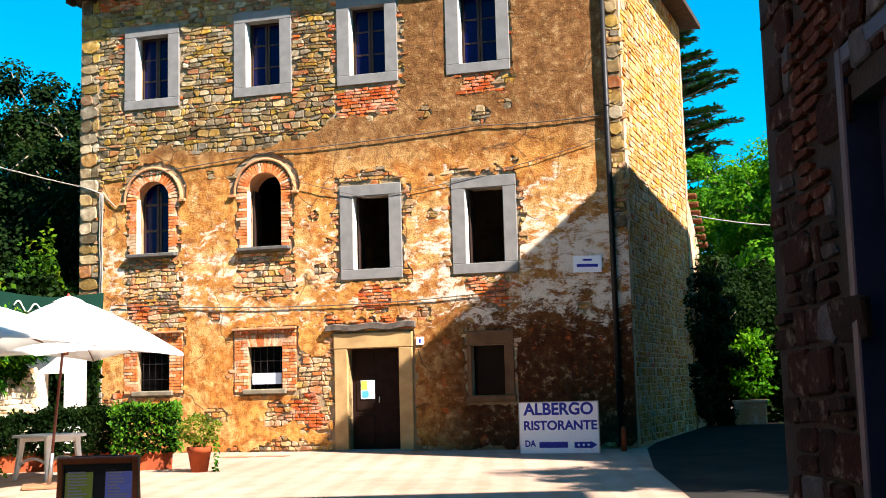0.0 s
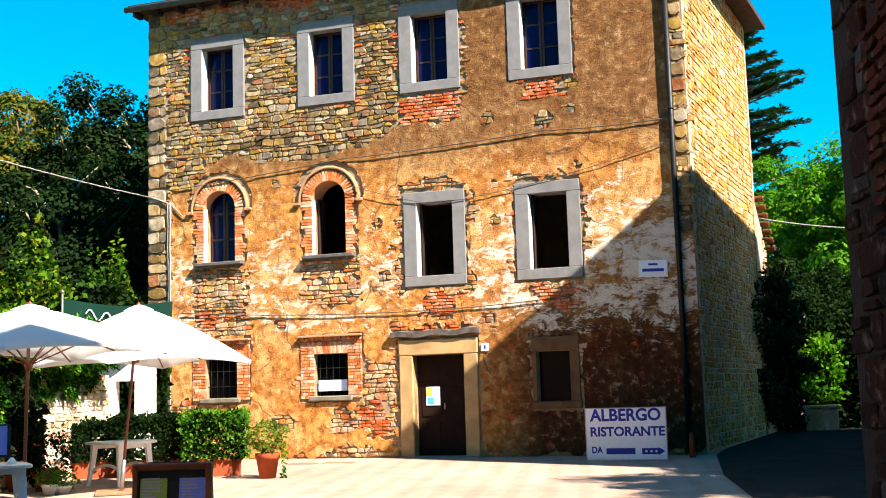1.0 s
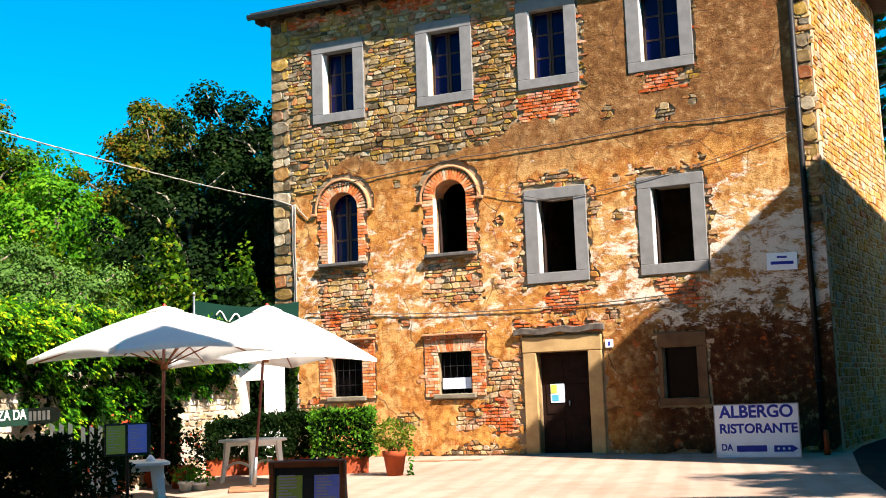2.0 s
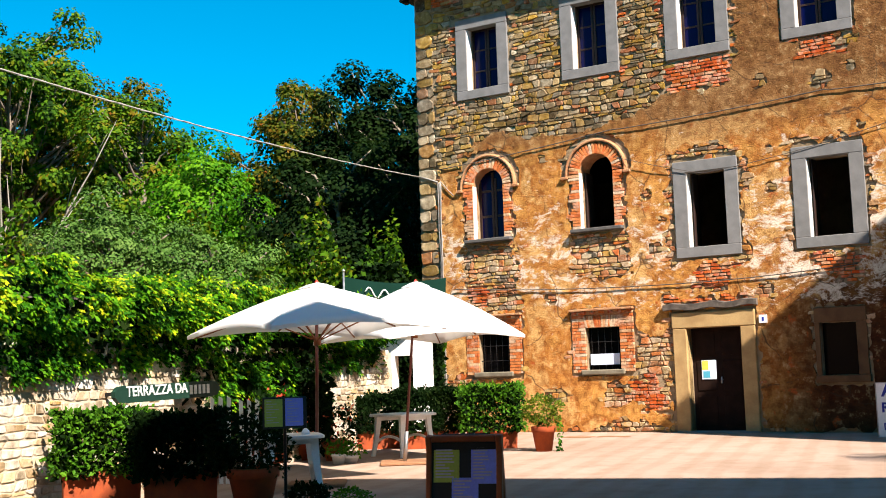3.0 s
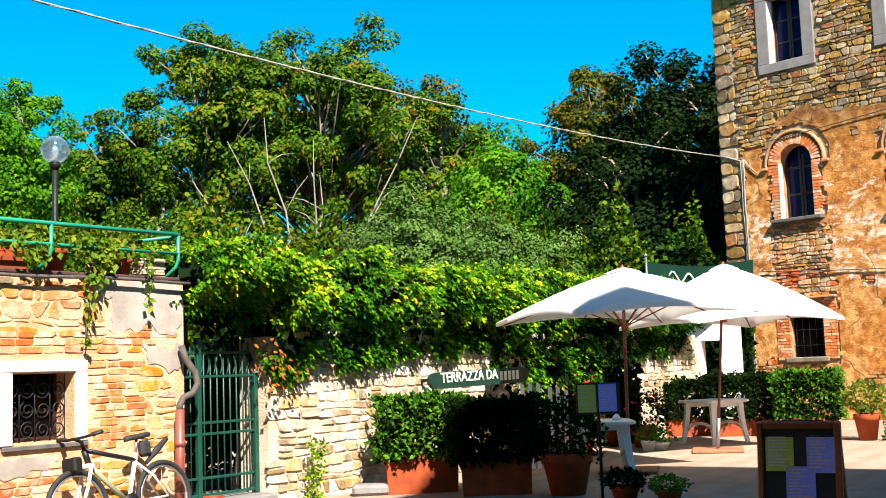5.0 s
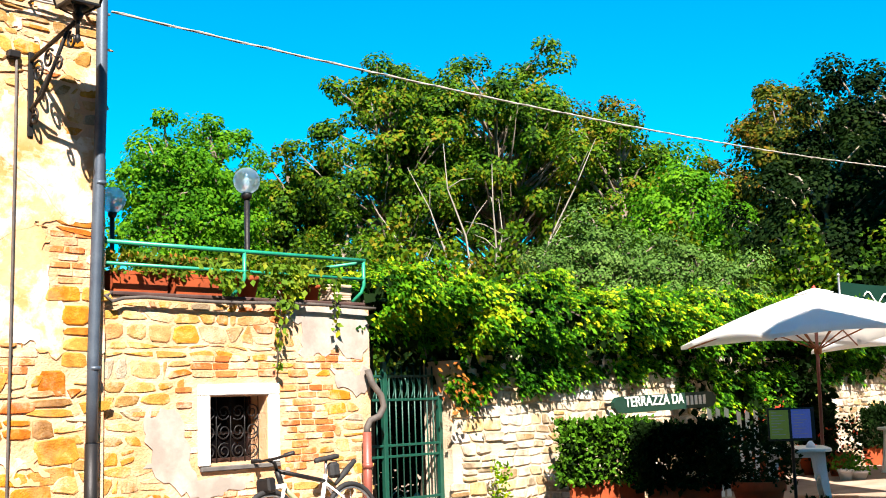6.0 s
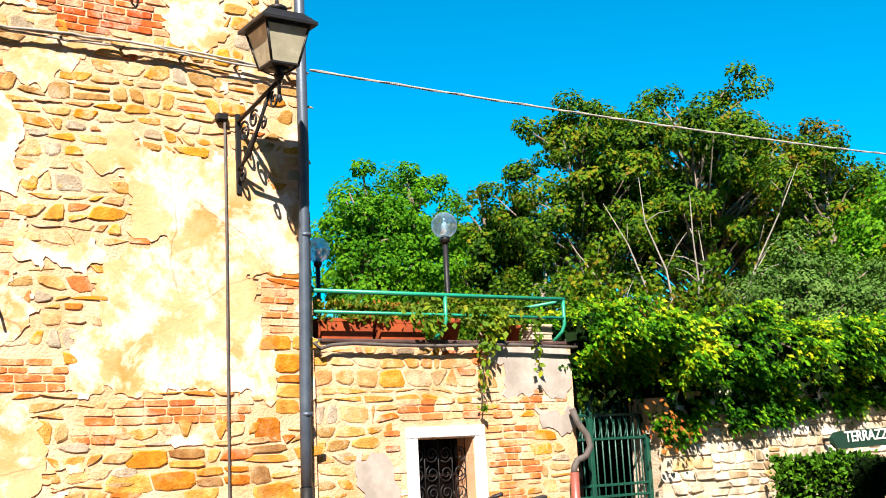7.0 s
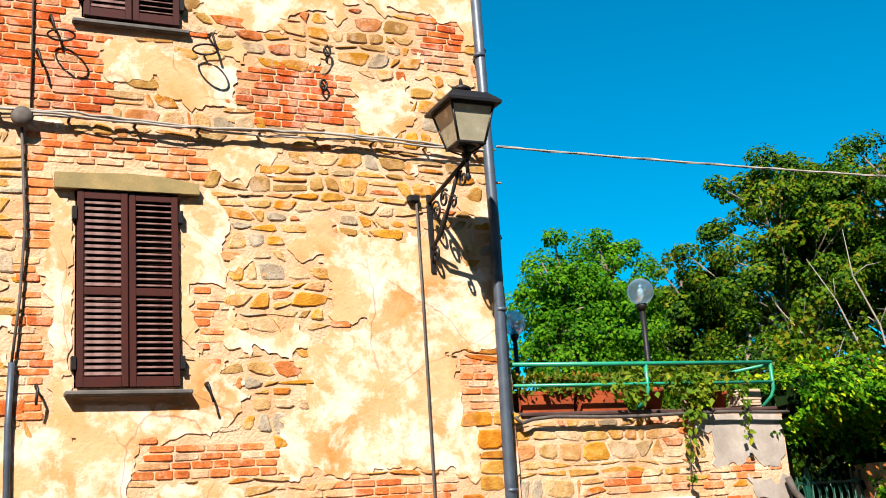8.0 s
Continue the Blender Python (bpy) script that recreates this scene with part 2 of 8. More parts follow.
M_GREENIRON = surf("green_painted_iron", (0.003, 0.044, 0.028), (0.006, 0.062, 0.037), 9, 70, 0.45, 0.2, 0.0, 0.5)
M_RAILGREEN = surf("rail_green_paint", (0.01, 0.20, 0.11), (0.015, 0.26, 0.15), 9, 70, 0.4, 0.15, 0.0, 0.5)
M_ZINC = surf("grey_pipe_paint", (0.050, 0.068, 0.095), (0.080, 0.105, 0.135), 7, 60, 0.45, 0.15, 0.3, 0.5)
M_COPPER = surf("red_brown_pipe", (0.17, 0.045, 0.03), (0.22, 0.06, 0.04), 7, 60, 0.45, 0.15, 0.0, 0.5)
M_CABLE = surf("pale_cable", (0.34, 0.31, 0.27), (0.24, 0.22, 0.19), 12, 80, 0.7, 0.2)
M_DCABLE = surf("dark_cable", (0.06, 0.05, 0.045), (0.10, 0.085, 0.07), 12, 80, 0.7, 0.2)
M_WHITEPL = surf("white_plastic", (0.80, 0.79, 0.76), (0.74, 0.73, 0.70), 8, 80, 0.4, 0.05, 0, 0.5)
M_TERRA = surf("terracotta", (0.33, 0.062, 0.014), (0.20, 0.036, 0.010), 5, 60, 0.85, 0.3)
M_SOIL = surf("soil", (0.05, 0.035, 0.02), (0.08, 0.05, 0.03), 12, 60, 1.0, 0.8)
M_BOARDWOOD = surf("board_frame_wood", (0.20, 0.055, 0.014), (0.26, 0.08, 0.022), 6, 70, 0.5, 0.2)
M_BLACKBOARD = surf("blackboard", (0.012, 0.012, 0.012), (0.02, 0.02, 0.02), 4, 60, 0.6, 0.05)
# blue skylight on white sheets is put into the next two colours
M_PAPERW = surf("white_paper", (0.72, 0.79, 0.92), (0.68, 0.75, 0.90), 5, 60, 0.7, 0.03)
M_PAPER_SKYLIT = surf("skylit_blue_paper", (0.25, 0.35, 0.95), (0.22, 0.31, 0.92), 5, 60, 0.7, 0.03)
M_PAPERG = surf("cream_green_paper", (0.38, 0.52, 0.09), (0.34, 0.48, 0.08), 5, 60, 0.7, 0.03)
M_INK = surf("grey_ink", (0.42, 0.45, 0.52), (0.46, 0.49, 0.56), 20, 80, 0.8, 0.02)
M_SIGNW = surf("sign_white_enamel", (0.84, 0.85, 0.86), (0.80, 0.81, 0.83), 3, 50, 0.4, 0.05, 0, 0.5)
M_SIGNBLUE = surf("sign_blue_paint", (0.010, 0.022, 0.26), (0.013, 0.028, 0.30), 10, 80, 0.5, 0.03)
M_SIGNGREEN = surf("sign_green_paint", (0.004, 0.026, 0.015), (0.006, 0.034, 0.020), 6, 60, 0.6, 0.15)
M_LETTER = surf("sign_cream_letters", (0.72, 0.72, 0.66), (0.66, 0.66, 0.60), 10, 80, 0.6, 0.03)
M_POLE = surf("red_brown_pole", (0.11, 0.020, 0.013), (0.15, 0.030, 0.020), 6, 60, 0.45, 0.1, 0, 0.5)
M_STEEL = surf("galvanised_steel", (0.45, 0.45, 0.45), (0.36, 0.36, 0.36), 9, 60, 0.4, 0.1, 0.9)
M_RUST = surf("rusty_base", (0.30, 0.15, 0.07), (0.22, 0.10, 0.05), 8, 60, 0.85, 0.3)
M_RED = surf("red_plastic", (0.55, 0.03, 0.015), (0.48, 0.025, 0.012), 6, 60, 0.45, 0.05, 0, 0.5)
M_TYRE = surf("tyre_rubber", (0.015, 0.015, 0.016), (0.025, 0.025, 0.025), 20, 90, 0.75, 0.3)
M_BIKEW = surf("white_bike_paint", (0.78, 0.78, 0.76), (0.72, 0.72, 0.70), 6, 80, 0.3, 0.03, 0, 0.5)
M_BIKEG = surf("grey_green_bike_paint", (0.25, 0.28, 0.16), (0.20, 0.23, 0.13), 6, 80, 0.35, 0.03, 0, 0.5)
M_BARK = surf("bark", (0.16, 0.12, 0.085), (0.24, 0.20, 0.15), 6, 40, 0.95, 0.8)
M_PALEBARK = surf("pale_bark", (0.27, 0.24, 0.19), (0.19, 0.165, 0.13), 6, 40, 0.95, 0.6)
M_TILE = surf("roof_tile", (0.24, 0.09, 0.035), (0.16, 0.065, 0.03), 4, 40, 0.92, 0.5)
M_EAVES = surf("eaves_wood", (0.03, 0.018, 0.012), (0.05, 0.03, 0.02), 6, 50, 0.9, 0.4)
M_YELLOWP = surf("yellow_print", (0.75, 0.60, 0.08), (0.70, 0.55, 0.08), 6, 60, 0.6, 0.02)
M_TEALP = surf("teal_print", (0.08, 0.42, 0.58), (0.08, 0.38, 0.52), 6, 60, 0.6, 0.02)
M_LAMPGLASS = surf("frosted_lamp_glass", (0.36, 0.33, 0.23), (0.27, 0.25, 0.17), 6, 60, 0.25, 0.03, 0, 0.5)
M_REVEAL = surf("whitewashed_reveal", (0.78, 0.76, 0.72), (0.70, 0.67, 0.61), 5, 50, 0.9, 0.2)
M_BRICKDUST = surf("old_brickwork_core", (0.42, 0.17, 0.07), (0.48, 0.28, 0.14), 4, 45, 0.95, 0.8, dist=0.03)


def cloth(name, colour, through):
    g = Graph(name)
    n = g.noise(4, 3)
    g.finish(g.mix(g.ramp(n, [(0.3, 0.0), (0.7, 0.12)]), colour, tuple(x * 0.8 for x in colour)), 0.9, g.noise(180, 2), 0.1, 0.003, 0, 0.1)
    tr = g.node("ShaderNodeBsdfTranslucent", Color=through)
    mx = g.node("ShaderNodeMixShader", Fac=0.3)
    g.t.links.new(g.b.outputs[0], mx.inputs[1])
    g.t.links.new(tr.outputs[0], mx.inputs[2])
    g.t.links.new(mx.outputs[0], g.out.inputs[0])
    return g.m


def leaf_mat(name, stops, through=0.3, gloss=0.12):
    """Leaves: each its own green, letting some light through."""
    g = Graph(name)
    rnd = g.node("ShaderNodeNewGeometry").outputs["Random Per Island"]
    pos = g.node("ShaderNodeNewGeometry").outputs["Position"]
    patch = g.noise(0.55, 3, 0.5, pos)
    clump = g.noise(2.6, 2, 0.5, pos)
    drift = g.math("ADD", g.math("MULTIPLY", g.ramp(patch, [(0.34, 0.0), (0.66, 1.0)]), 0.28), g.math("MULTIPLY", g.ramp(clump, [(0.36, 0.0), (0.64, 1.0)]), 0.30))
    fac = g.math("ADD", g.math("MULTIPLY", rnd, 0.42), drift)
    c = g.ramp(fac, stops)
    g.finish(c, 0.65, None, 0, 0, 0, gloss)
    tr = g.node("ShaderNodeBsdfTranslucent", Color=g.mix(1.0, g.mix(1.0, c, (0.9, 1.0, 0.35), "MULTIPLY"), g.mix(1.0, c, (1.3, 1.5, 0.2), "MULTIPLY"), "ADD"))
    mx = g.node("ShaderNodeMixShader", Fac=through)
    g.t.links.new(g.b.outputs[0], mx.inputs[1])
    g.t.links.new(tr.outputs[0], mx.inputs[2])
    g.t.links.new(mx.outputs[0], g.out.inputs[0])
    return g.m


M_CANVAS = cloth("white_canvas", (0.82, 0.81, 0.79), (0.74, 0.70, 0.62))
M_FLAG = cloth("green_flag_cloth", (0.006, 0.032, 0.021), (0.010, 0.045, 0.03))
L_OAK = leaf_mat("oak_leaf", [(0.0, (0.003, 0.012, 0.002)), (0.32, (0.012, 0.036, 0.002)), (0.50, (0.038, 0.096, 0.003)), (0.66, (0.080, 0.130, 0.004)), (0.80, (0.13, 0.110, 0.006)), (1.0, (0.15, 0.055, 0.008))], 0.14, 0.05)
L_AUTUMN = leaf_mat("turning_leaf", [(0.0, (0.004, 0.012, 0.002)), (0.35, (0.018, 0.036, 0.003)), (0.58, (0.07, 0.075, 0.005)), (0.78, (0.13, 0.07, 0.006)), (1.0, (0.16, 0.04, 0.006))], 0.14, 0.05)
# Near-black greens: dark trees, and plants whose shade is put into the colour
L_DARK_SHADED = leaf_mat("dark_shaded_leaf", [(0.0, (0.002, 0.006, 0.0015)), (0.6, (0.006, 0.016, 0.003)), (1.0, (0.018, 0.030, 0.005))], 0.12, 0.03)
L_POPLAR = leaf_mat("poplar_leaf", [(0.0, (0.005, 0.024, 0.001)), (0.45, (0.034, 0.125, 0.003)), (1.0, (0.14, 0.28, 0.008))], 0.26, 0.06)
L_OLIVE = leaf_mat("olive_leaf", [(0.0, (0.018, 0.050, 0.007)), (0.5, (0.060, 0.125, 0.020)), (1.0, (0.15, 0.22, 0.055))], 0.12, 0.06)
L_VINE = leaf_mat("vine_leaf", [(0.0, (0.002, 0.010, 0.001)), (0.32, (0.005, 0.032, 0.001)), (0.50, (0.022, 0.100, 0.002)), (0.70, (0.085, 0.21, 0.003)), (0.87, (0.30, 0.33, 0.006)), (1.0, (0.44, 0.24, 0.008))], 0.12, 0.06)
# Yellow-green: the climber's own colour; also paints the vine's sunlit top
L_YELLOWGREEN = leaf_mat("yellow_green_leaf", [(0.0, (0.025, 0.10, 0.002)), (0.4, (0.10, 0.22, 0.004)), (0.75, (0.32, 0.34, 0.008)), (1.0, (0.46, 0.28, 0.010))], 0.14, 0.06)
L_HEDGE = leaf_mat("hedge_leaf", [(0.0, (0.006, 0.028, 0.002)), (0.45, (0.035, 0.115, 0.004)), (1.0, (0.11, 0.24, 0.010))], 0.2)
L_BUSH = leaf_mat("bush_leaf", [(0.0, (0.014, 0.032, 0.004)), (0.5, (0.065, 0.105, 0.006)), (1.0, (0.20, 0.20, 0.014))], 0.2)
L_FLOWER = leaf_mat("red_petal", [(0.0, (0.5, 0.03, 0.02)), (1.0, (0.6, 0.10, 0.04))], 0.2)
L_ORANGE = leaf_mat("orange_leaf", [(0.0, (0.22, 0.04, 0.01)), (0.5, (0.26, 0.09, 0.015)), (1.0, (0.26, 0.17, 0.02))], 0.3)
L_CEDAR = leaf_mat("cedar_needle", [(0.0, (0.004, 0.020, 0.005)), (1.0, (0.014, 0.055, 0.010))], 0.1)


# ---- mesh helpers ----
class Mesh:
    """Collects vertices and faces for one mesh."""

    def __init__(self):
        self.v, self.f, self.smooth = [], [], []

    def add(self, verts, faces, m=None, smooth=False):
        k = len(self.v)
        self.v += [tuple(m @ Vector(p)) for p in verts] if m is not None else [tuple(p) for p in verts]
        self.f += [tuple(i + k for i in f) for f in faces]
        self.smooth += [smooth] * len(faces)
        return self

    def box(self, x0, x1, y0, y1, z0, z1, bev=0.0, m=None):
        """A box, its edges and corners cut off by bev."""
        c, h = Vector(((x0 + x1) / 2, (y0 + y1) / 2, (z0 + z1) / 2)), Vector((abs(x1 - x0) / 2, abs(y1 - y0) / 2, abs(z1 - z0) / 2))
        bev = min(bev, 0.45 * min(h) * 2)
        if bev <= 0:
            vs = [c + Vector((sx * h.x, sy * h.y, sz * h.z)) for sx in (-1, 1) for sy in (-1, 1) for sz in (-1, 1)]
            return self.add(vs, [(0, 1, 3, 2), (4, 6, 7, 5), (0, 4, 5, 1), (2, 3, 7, 6), (0, 2, 6, 4), (1, 5, 7, 3)], m)
        vs, idx = [], {}
        for a in range(3):
            for sx in (-1, 1):
                for sy in (-1, 1):
                    for sz in (-1, 1):
                        s = (sx, sy, sz)
                        idx[a, s] = len(vs)
                        vs.append(c + Vector([s[k] * (h[k] if k == a else h[k] - bev) for k in range(3)]))
        fs = []
        for a in range(3):
            b, d = (a + 1) % 3, (a + 2) % 3
            for sa in (-1, 1):
                q = []
                for sb, sd in ((-1, -1), (1, -1), (1, 1), (-1, 1)):
                    s = [0, 0, 0]
                    s[a], s[b], s[d] = sa, sb, sd
                    q.append(idx[a, tuple(s)])
                fs.append(tuple(q if sa > 0 else q[::-1]))
            for sb in (-1, 1):
                for sd in (-1, 1):
                    s, t = [0, 0, 0], [0, 0, 0]
                    s[a], s[b], s[d] = -1, sb, sd
                    t[a], t[b], t[d] = 1, sb, sd
                    q = [idx[b, tuple(s)], idx[b, tuple(t)], idx[d, tuple(t)], idx[d, tuple(s)]]
                    fs.append(tuple(q if sb * sd > 0 else q[::-1]))
        for sx in (-1, 1):
            for sy in (-1, 1):
                for sz in (-1, 1):
                    q = [idx[k, (sx, sy, sz)] for k in range(3)]
                    fs.append(tuple(q if sx * sy * sz > 0 else q[::-1]))
        return self.add(vs, fs, m)

    def tube(self, pts, r, n=8, cap=True):
        """A round tube along points; r is one radius or one a point."""
        pts = [Vector(p) for p in pts]
        rs = r if isinstance(r, (list, tuple)) else [r] * len(pts)
        vs, fs = [], []
        side = None
        for i, p in enumerate(pts):
            d = (pts[min(i + 1, len(pts) - 1)] - pts[max(i - 1, 0)]).normalized()
            if side is None:
                side = d.cross(Vector((0, 0, 1)) if abs(d.z) < 0.9 else Vector((1, 0, 0))).normalized()
            else:
                side = (side - d * side.dot(d)).normalized()
            up = d.cross(side)
            vs += [p + (side * math.cos(a) + up * math.sin(a)) * rs[i] for a in (2 * math.pi * k / n for k in range(n))]
        for i in range(len(pts) - 1):
            for k in range(n):
                a, b = i * n + k, i * n + (k + 1) % n
                fs.append((a, b, b + n, a + n))
        if cap:
            fs += [tuple(range(n))[::-1], tuple(range((len(pts) - 1) * n, len(pts) * n))]
        return self.add(vs, fs, None, True)

    def lathe(self, profile, n=20, m=None, smooth=True):
        """A turned shape from (radius, height) pairs."""
        vs = [(r * math.cos(2 * math.pi * k / n), r * math.sin(2 * math.pi * k / n), z) for r, z in profile for k in range(n)]
        fs = []
        for i in range(len(profile) - 1):
            for k in range(n):
                a, b = i * n + k, i * n + (k + 1) % n
                fs.append((a, b, b + n, a + n))
        fs += [tuple(range(n))[::-1], tuple(range((len(profile) - 1) * n, len(profile) * n))]
        return self.add(vs, fs, m, smooth)

    def prism(self, outline, y0, y1, m=None):
        """An outline of (x, z), counter-clockwise seen from the front, pushed from y0 (front) to y1 (back)."""
        n = len(outline)
        vs = [(x, y0, z) for x, z in outline] + [(x, y1, z) for x, z in outline]
        fs = [tuple(range(n)), tuple(range(n, 2 * n))[::-1]]
        fs += [(i, i + n, (i + 1) % n + n, (i + 1) % n) for i in range(n)]
        return self.add(vs, fs, m)

    def data(self, name, material):
        me = bpy.data.meshes.new(name)
        me.from_pydata(self.v, [], self.f)
        me.polygons.foreach_set("use_smooth", self.smooth)
        me.materials.append(material)
        me.validate()
        return me


LEAFY = {"plant", "flowering", "strand", "foliage", "inner_foliage", "crown", "leaves", "inner_leaves", "turning_leaves", "needles", "boughs", "branchwork"}


def part(name, mesh, material, parent=None, label="", m=None):
    """One mesh object, under a thing or a part when that is given."""
    ob = new(name, mesh if isinstance(mesh, bpy.types.Mesh) else mesh.data(name, material))
    if parent is not None:
        ob.parent = parent
    if m is not None:
        ob.matrix_basis = m
    return tagged(ob, label, kind="stuff" if name in LEAFY else "")


def thing(name, m, label, category, group="", kind=""):
    ob = new(name)
    ob.empty_display_size = 0.2
    ob.matrix_basis = m
    return tagged(ob, label, category, group, kind)


def ground_z(x, y):
    return 0.01 * y


def wall_mesh(u0, u1, z0, z1, thick, holes, y0=0.0):
    """A wall in the plane y = y0 (front) with rectangular openings right through it."""
    us = sorted({u0, u1, *(h[0] for h in holes), *(h[1] for h in holes)})
    zs = sorted({z0, z1, *(h[2] for h in holes), *(h[3] for h in holes)})
    solid = {}
    for i in range(len(us) - 1):
        for j in range(len(zs) - 1):
            cu, cz = (us[i] + us[i + 1]) / 2, (zs[j] + zs[j + 1]) / 2
            solid[i, j] = not any(a < cu < b and c < cz < d for a, b, c, d in holes)
    me = Mesh()
    for (i, j), s in solid.items():
        if not s:
            continue
        a, b, c, d, f, k = us[i], us[i + 1], zs[j], zs[j + 1], y0, y0 + thick
        me.add([(a, f, c), (b, f, c), (b, f, d), (a, f, d)], [(0, 1, 2, 3)])
        me.add([(a, k, c), (b, k, c), (b, k, d), (a, k, d)], [(3, 2, 1, 0)])
        for di, dj, q in ((-1, 0, [(a, f, c), (a, f, d), (a, k, d), (a, k, c)]), (1, 0, [(b, f, c), (b, k, c), (b, k, d), (b, f, d)]),
                          (0, -1, [(a, f, c), (a, k, c), (b, k, c), (b, f, c)]), (0, 1, [(a, f, d), (b, f, d), (b, k, d), (a, k, d)])):
            if not solid.get((i + di, j + dj), False):
                me.add(q, [(0, 1, 2, 3)])
    return me


def coat(u0, u1, z0, z1, step, mask, thick, rough=0.012, seed=0):
    """A coat of plaster on the plane y = 0: uneven, with broken edges, wherever mask(u, z) holds."""
    rng = random.Random(seed)
    nu, nz = round((u1 - u0) / step), round((z1 - z0) / step)
    pts = {}

    def vert(i, j, front):
        key = (i, j, front)
        if key not in pts:
            u, z = u0 + i * step, z0 + j * step
            if 0 < i < nu and 0 < j < nz:
                r = random.Random(i * 7919 + j * 104729 + seed)
                u, z = u + r.uniform(-0.33, 0.33) * step, z + r.uniform(-0.33, 0.33) * step
            y = 0.004
            if front:
                p = Vector((u, z, seed))
                y = -thick - rough * (noise.noise(p * 1.3) * 1.2 + noise.noise(p * 4.1) + 0.8 * noise.noise(p * 9.0))
                y = min(y, -0.006)
            pts[key] = len(me.v)
            me.v.append((u, y, z))
        return pts[key]

    me = Mesh()
    on = {(i, j): mask(u0 + (i + 0.5) * step, z0 + (j + 0.5) * step) for i in range(nu) for j in range(nz)}
    ring = ((0, 0), (1, 0), (1, 1), (0, 1))           # corners of a cell, and the side that ends at each
    ways = ((-1, 0), (0, -1), (1, 0), (0, 1))
    for (i, j), s in on.items():
        if not s:
            continue
        free = [k for k, (di, dj) in enumerate(ways) if not on.get((i + di, j + dj), False)]
        loop = [(i + a, j + b) for a, b in ring]
        drop = None
        if len(free) == 2 and (free[1] - free[0]) in (1, 3):   # a lone outer corner is broken off
            drop = free[0] if free[1] - free[0] == 1 else 3
        if drop is not None:
            edges = [(loop[drop - 1], loop[(drop + 1) % 4])]
            loop.pop(drop)
        else:
            edges = [(loop[k - 1], loop[k]) for k in free]
        me.f.append(tuple(vert(*p, 1) for p in loop))
        me.smooth.append(True)
        for p, q in edges:
            me.f.append((vert(*q, 2), vert(*p, 2), vert(*p, 0), vert(*q, 0)))
            me.smooth.append(False)
    return me


def stone_shapes(count, n, seed, square=0.5, bulge=0.25):
    """Unit stones: rounded, uneven blocks 1 x 1 x 1, face at y = -1."""
    rng = random.Random(seed)
    shapes = []
    for _ in range(count):
        ring = []
        off = rng.uniform(0, 0.5)
        for k in range(n):
            a = 2 * math.pi * (k + off) / n
            c, s = math.cos(a), math.sin(a)
            p = 2 / (square + 0.02)
            r = 0.5 / (abs(c) ** p + abs(s) ** p) ** (1 / p) * rng.uniform(0.84, 1.08)
            ring.append((c * r, s * r))
        dy = [rng.uniform(-0.12, 0.12) for _ in range(n)]
        vs = [(x, 0.25, z) for x, z in ring] + [(x * 0.98, -0.55 + d, z * 0.98) for (x, z), d in zip(ring, dy)]
        vs += [(x * (1 - bulge), -1.0 + d, z * (1 - bulge)) for (x, z), d in zip(ring, dy)]
        fs = []
        for q in (0, n):
            fs += [(q + k, q + (k + 1) % n, q + n + (k + 1) % n, q + n + k) for k in range(n)]
        fs.append(tuple(range(2 * n, 3 * n)))
        shapes.append((vs, fs))
    return shapes


def courses(u0, u1, z0, z1, keep, hs, ws, gap, seed, wander=0.02):
    """Stones laid in uneven courses: centre, width and height of each that keep(u, z) takes."""
    rng = random.Random(seed)
    laid, z = [], z0
    while z < z1:
        h = rng.uniform(*hs)
        u = u0 - rng.uniform(0, ws[0])
        while u < u1:
            w = rng.uniform(*ws)
            hh = h * rng.uniform(0.82, 1.08)
            cu, cz = u + w / 2, z + h / 2 + rng.uniform(-wander, wander)
            if w > 0.28 and rng.random() < 0.22:   # two thin stones in place of one
                for q in (-0.25, 0.25):
                    if keep(cu, cz + q * h):
                        laid.append((cu, cz + q * h, w - gap, hh * 0.5 - gap))
            elif keep(cu, cz):
                laid.append((cu, cz, w - gap, hh - gap))
            u += w
        z += h
    return laid


def lay(laid, shapes, depth, mat_one, mat_many, parent, name, near, seed, m=None, limit=300, tilt=4):
    """Lays stones on the plane y = 0 of their parent: the near ones as pieces, the others joined."""
    rng = random.Random(seed)
    meshes = []
    for vs, fs in shapes:
        q = Mesh().add(vs, fs)
        meshes.append(q.data(name, mat_one))
    laid = sorted(laid, key=lambda s: not near(s[0], s[1]))
    rest = Mesh()
    for i, (u, z, w, h) in enumerate(laid):
        k = rng.randrange(len(shapes))
        d = depth * rng.uniform(0.6, 1.3)
        t = pose(u, 0, z, 0, rng.uniform(-tilt, tilt), 0) @ Matrix.Diagonal((w, d, h, 1))
        if m is not None:
            t = m @ t
        if i < limit:
            ob = new(name, meshes[k])
            ob.parent = parent
            ob.matrix_basis = t
        else:
            rest.add(*shapes[k], t)
    if rest.v:
        tagged(part(name + "_infill", rest, mat_many, parent), kind="stuff")


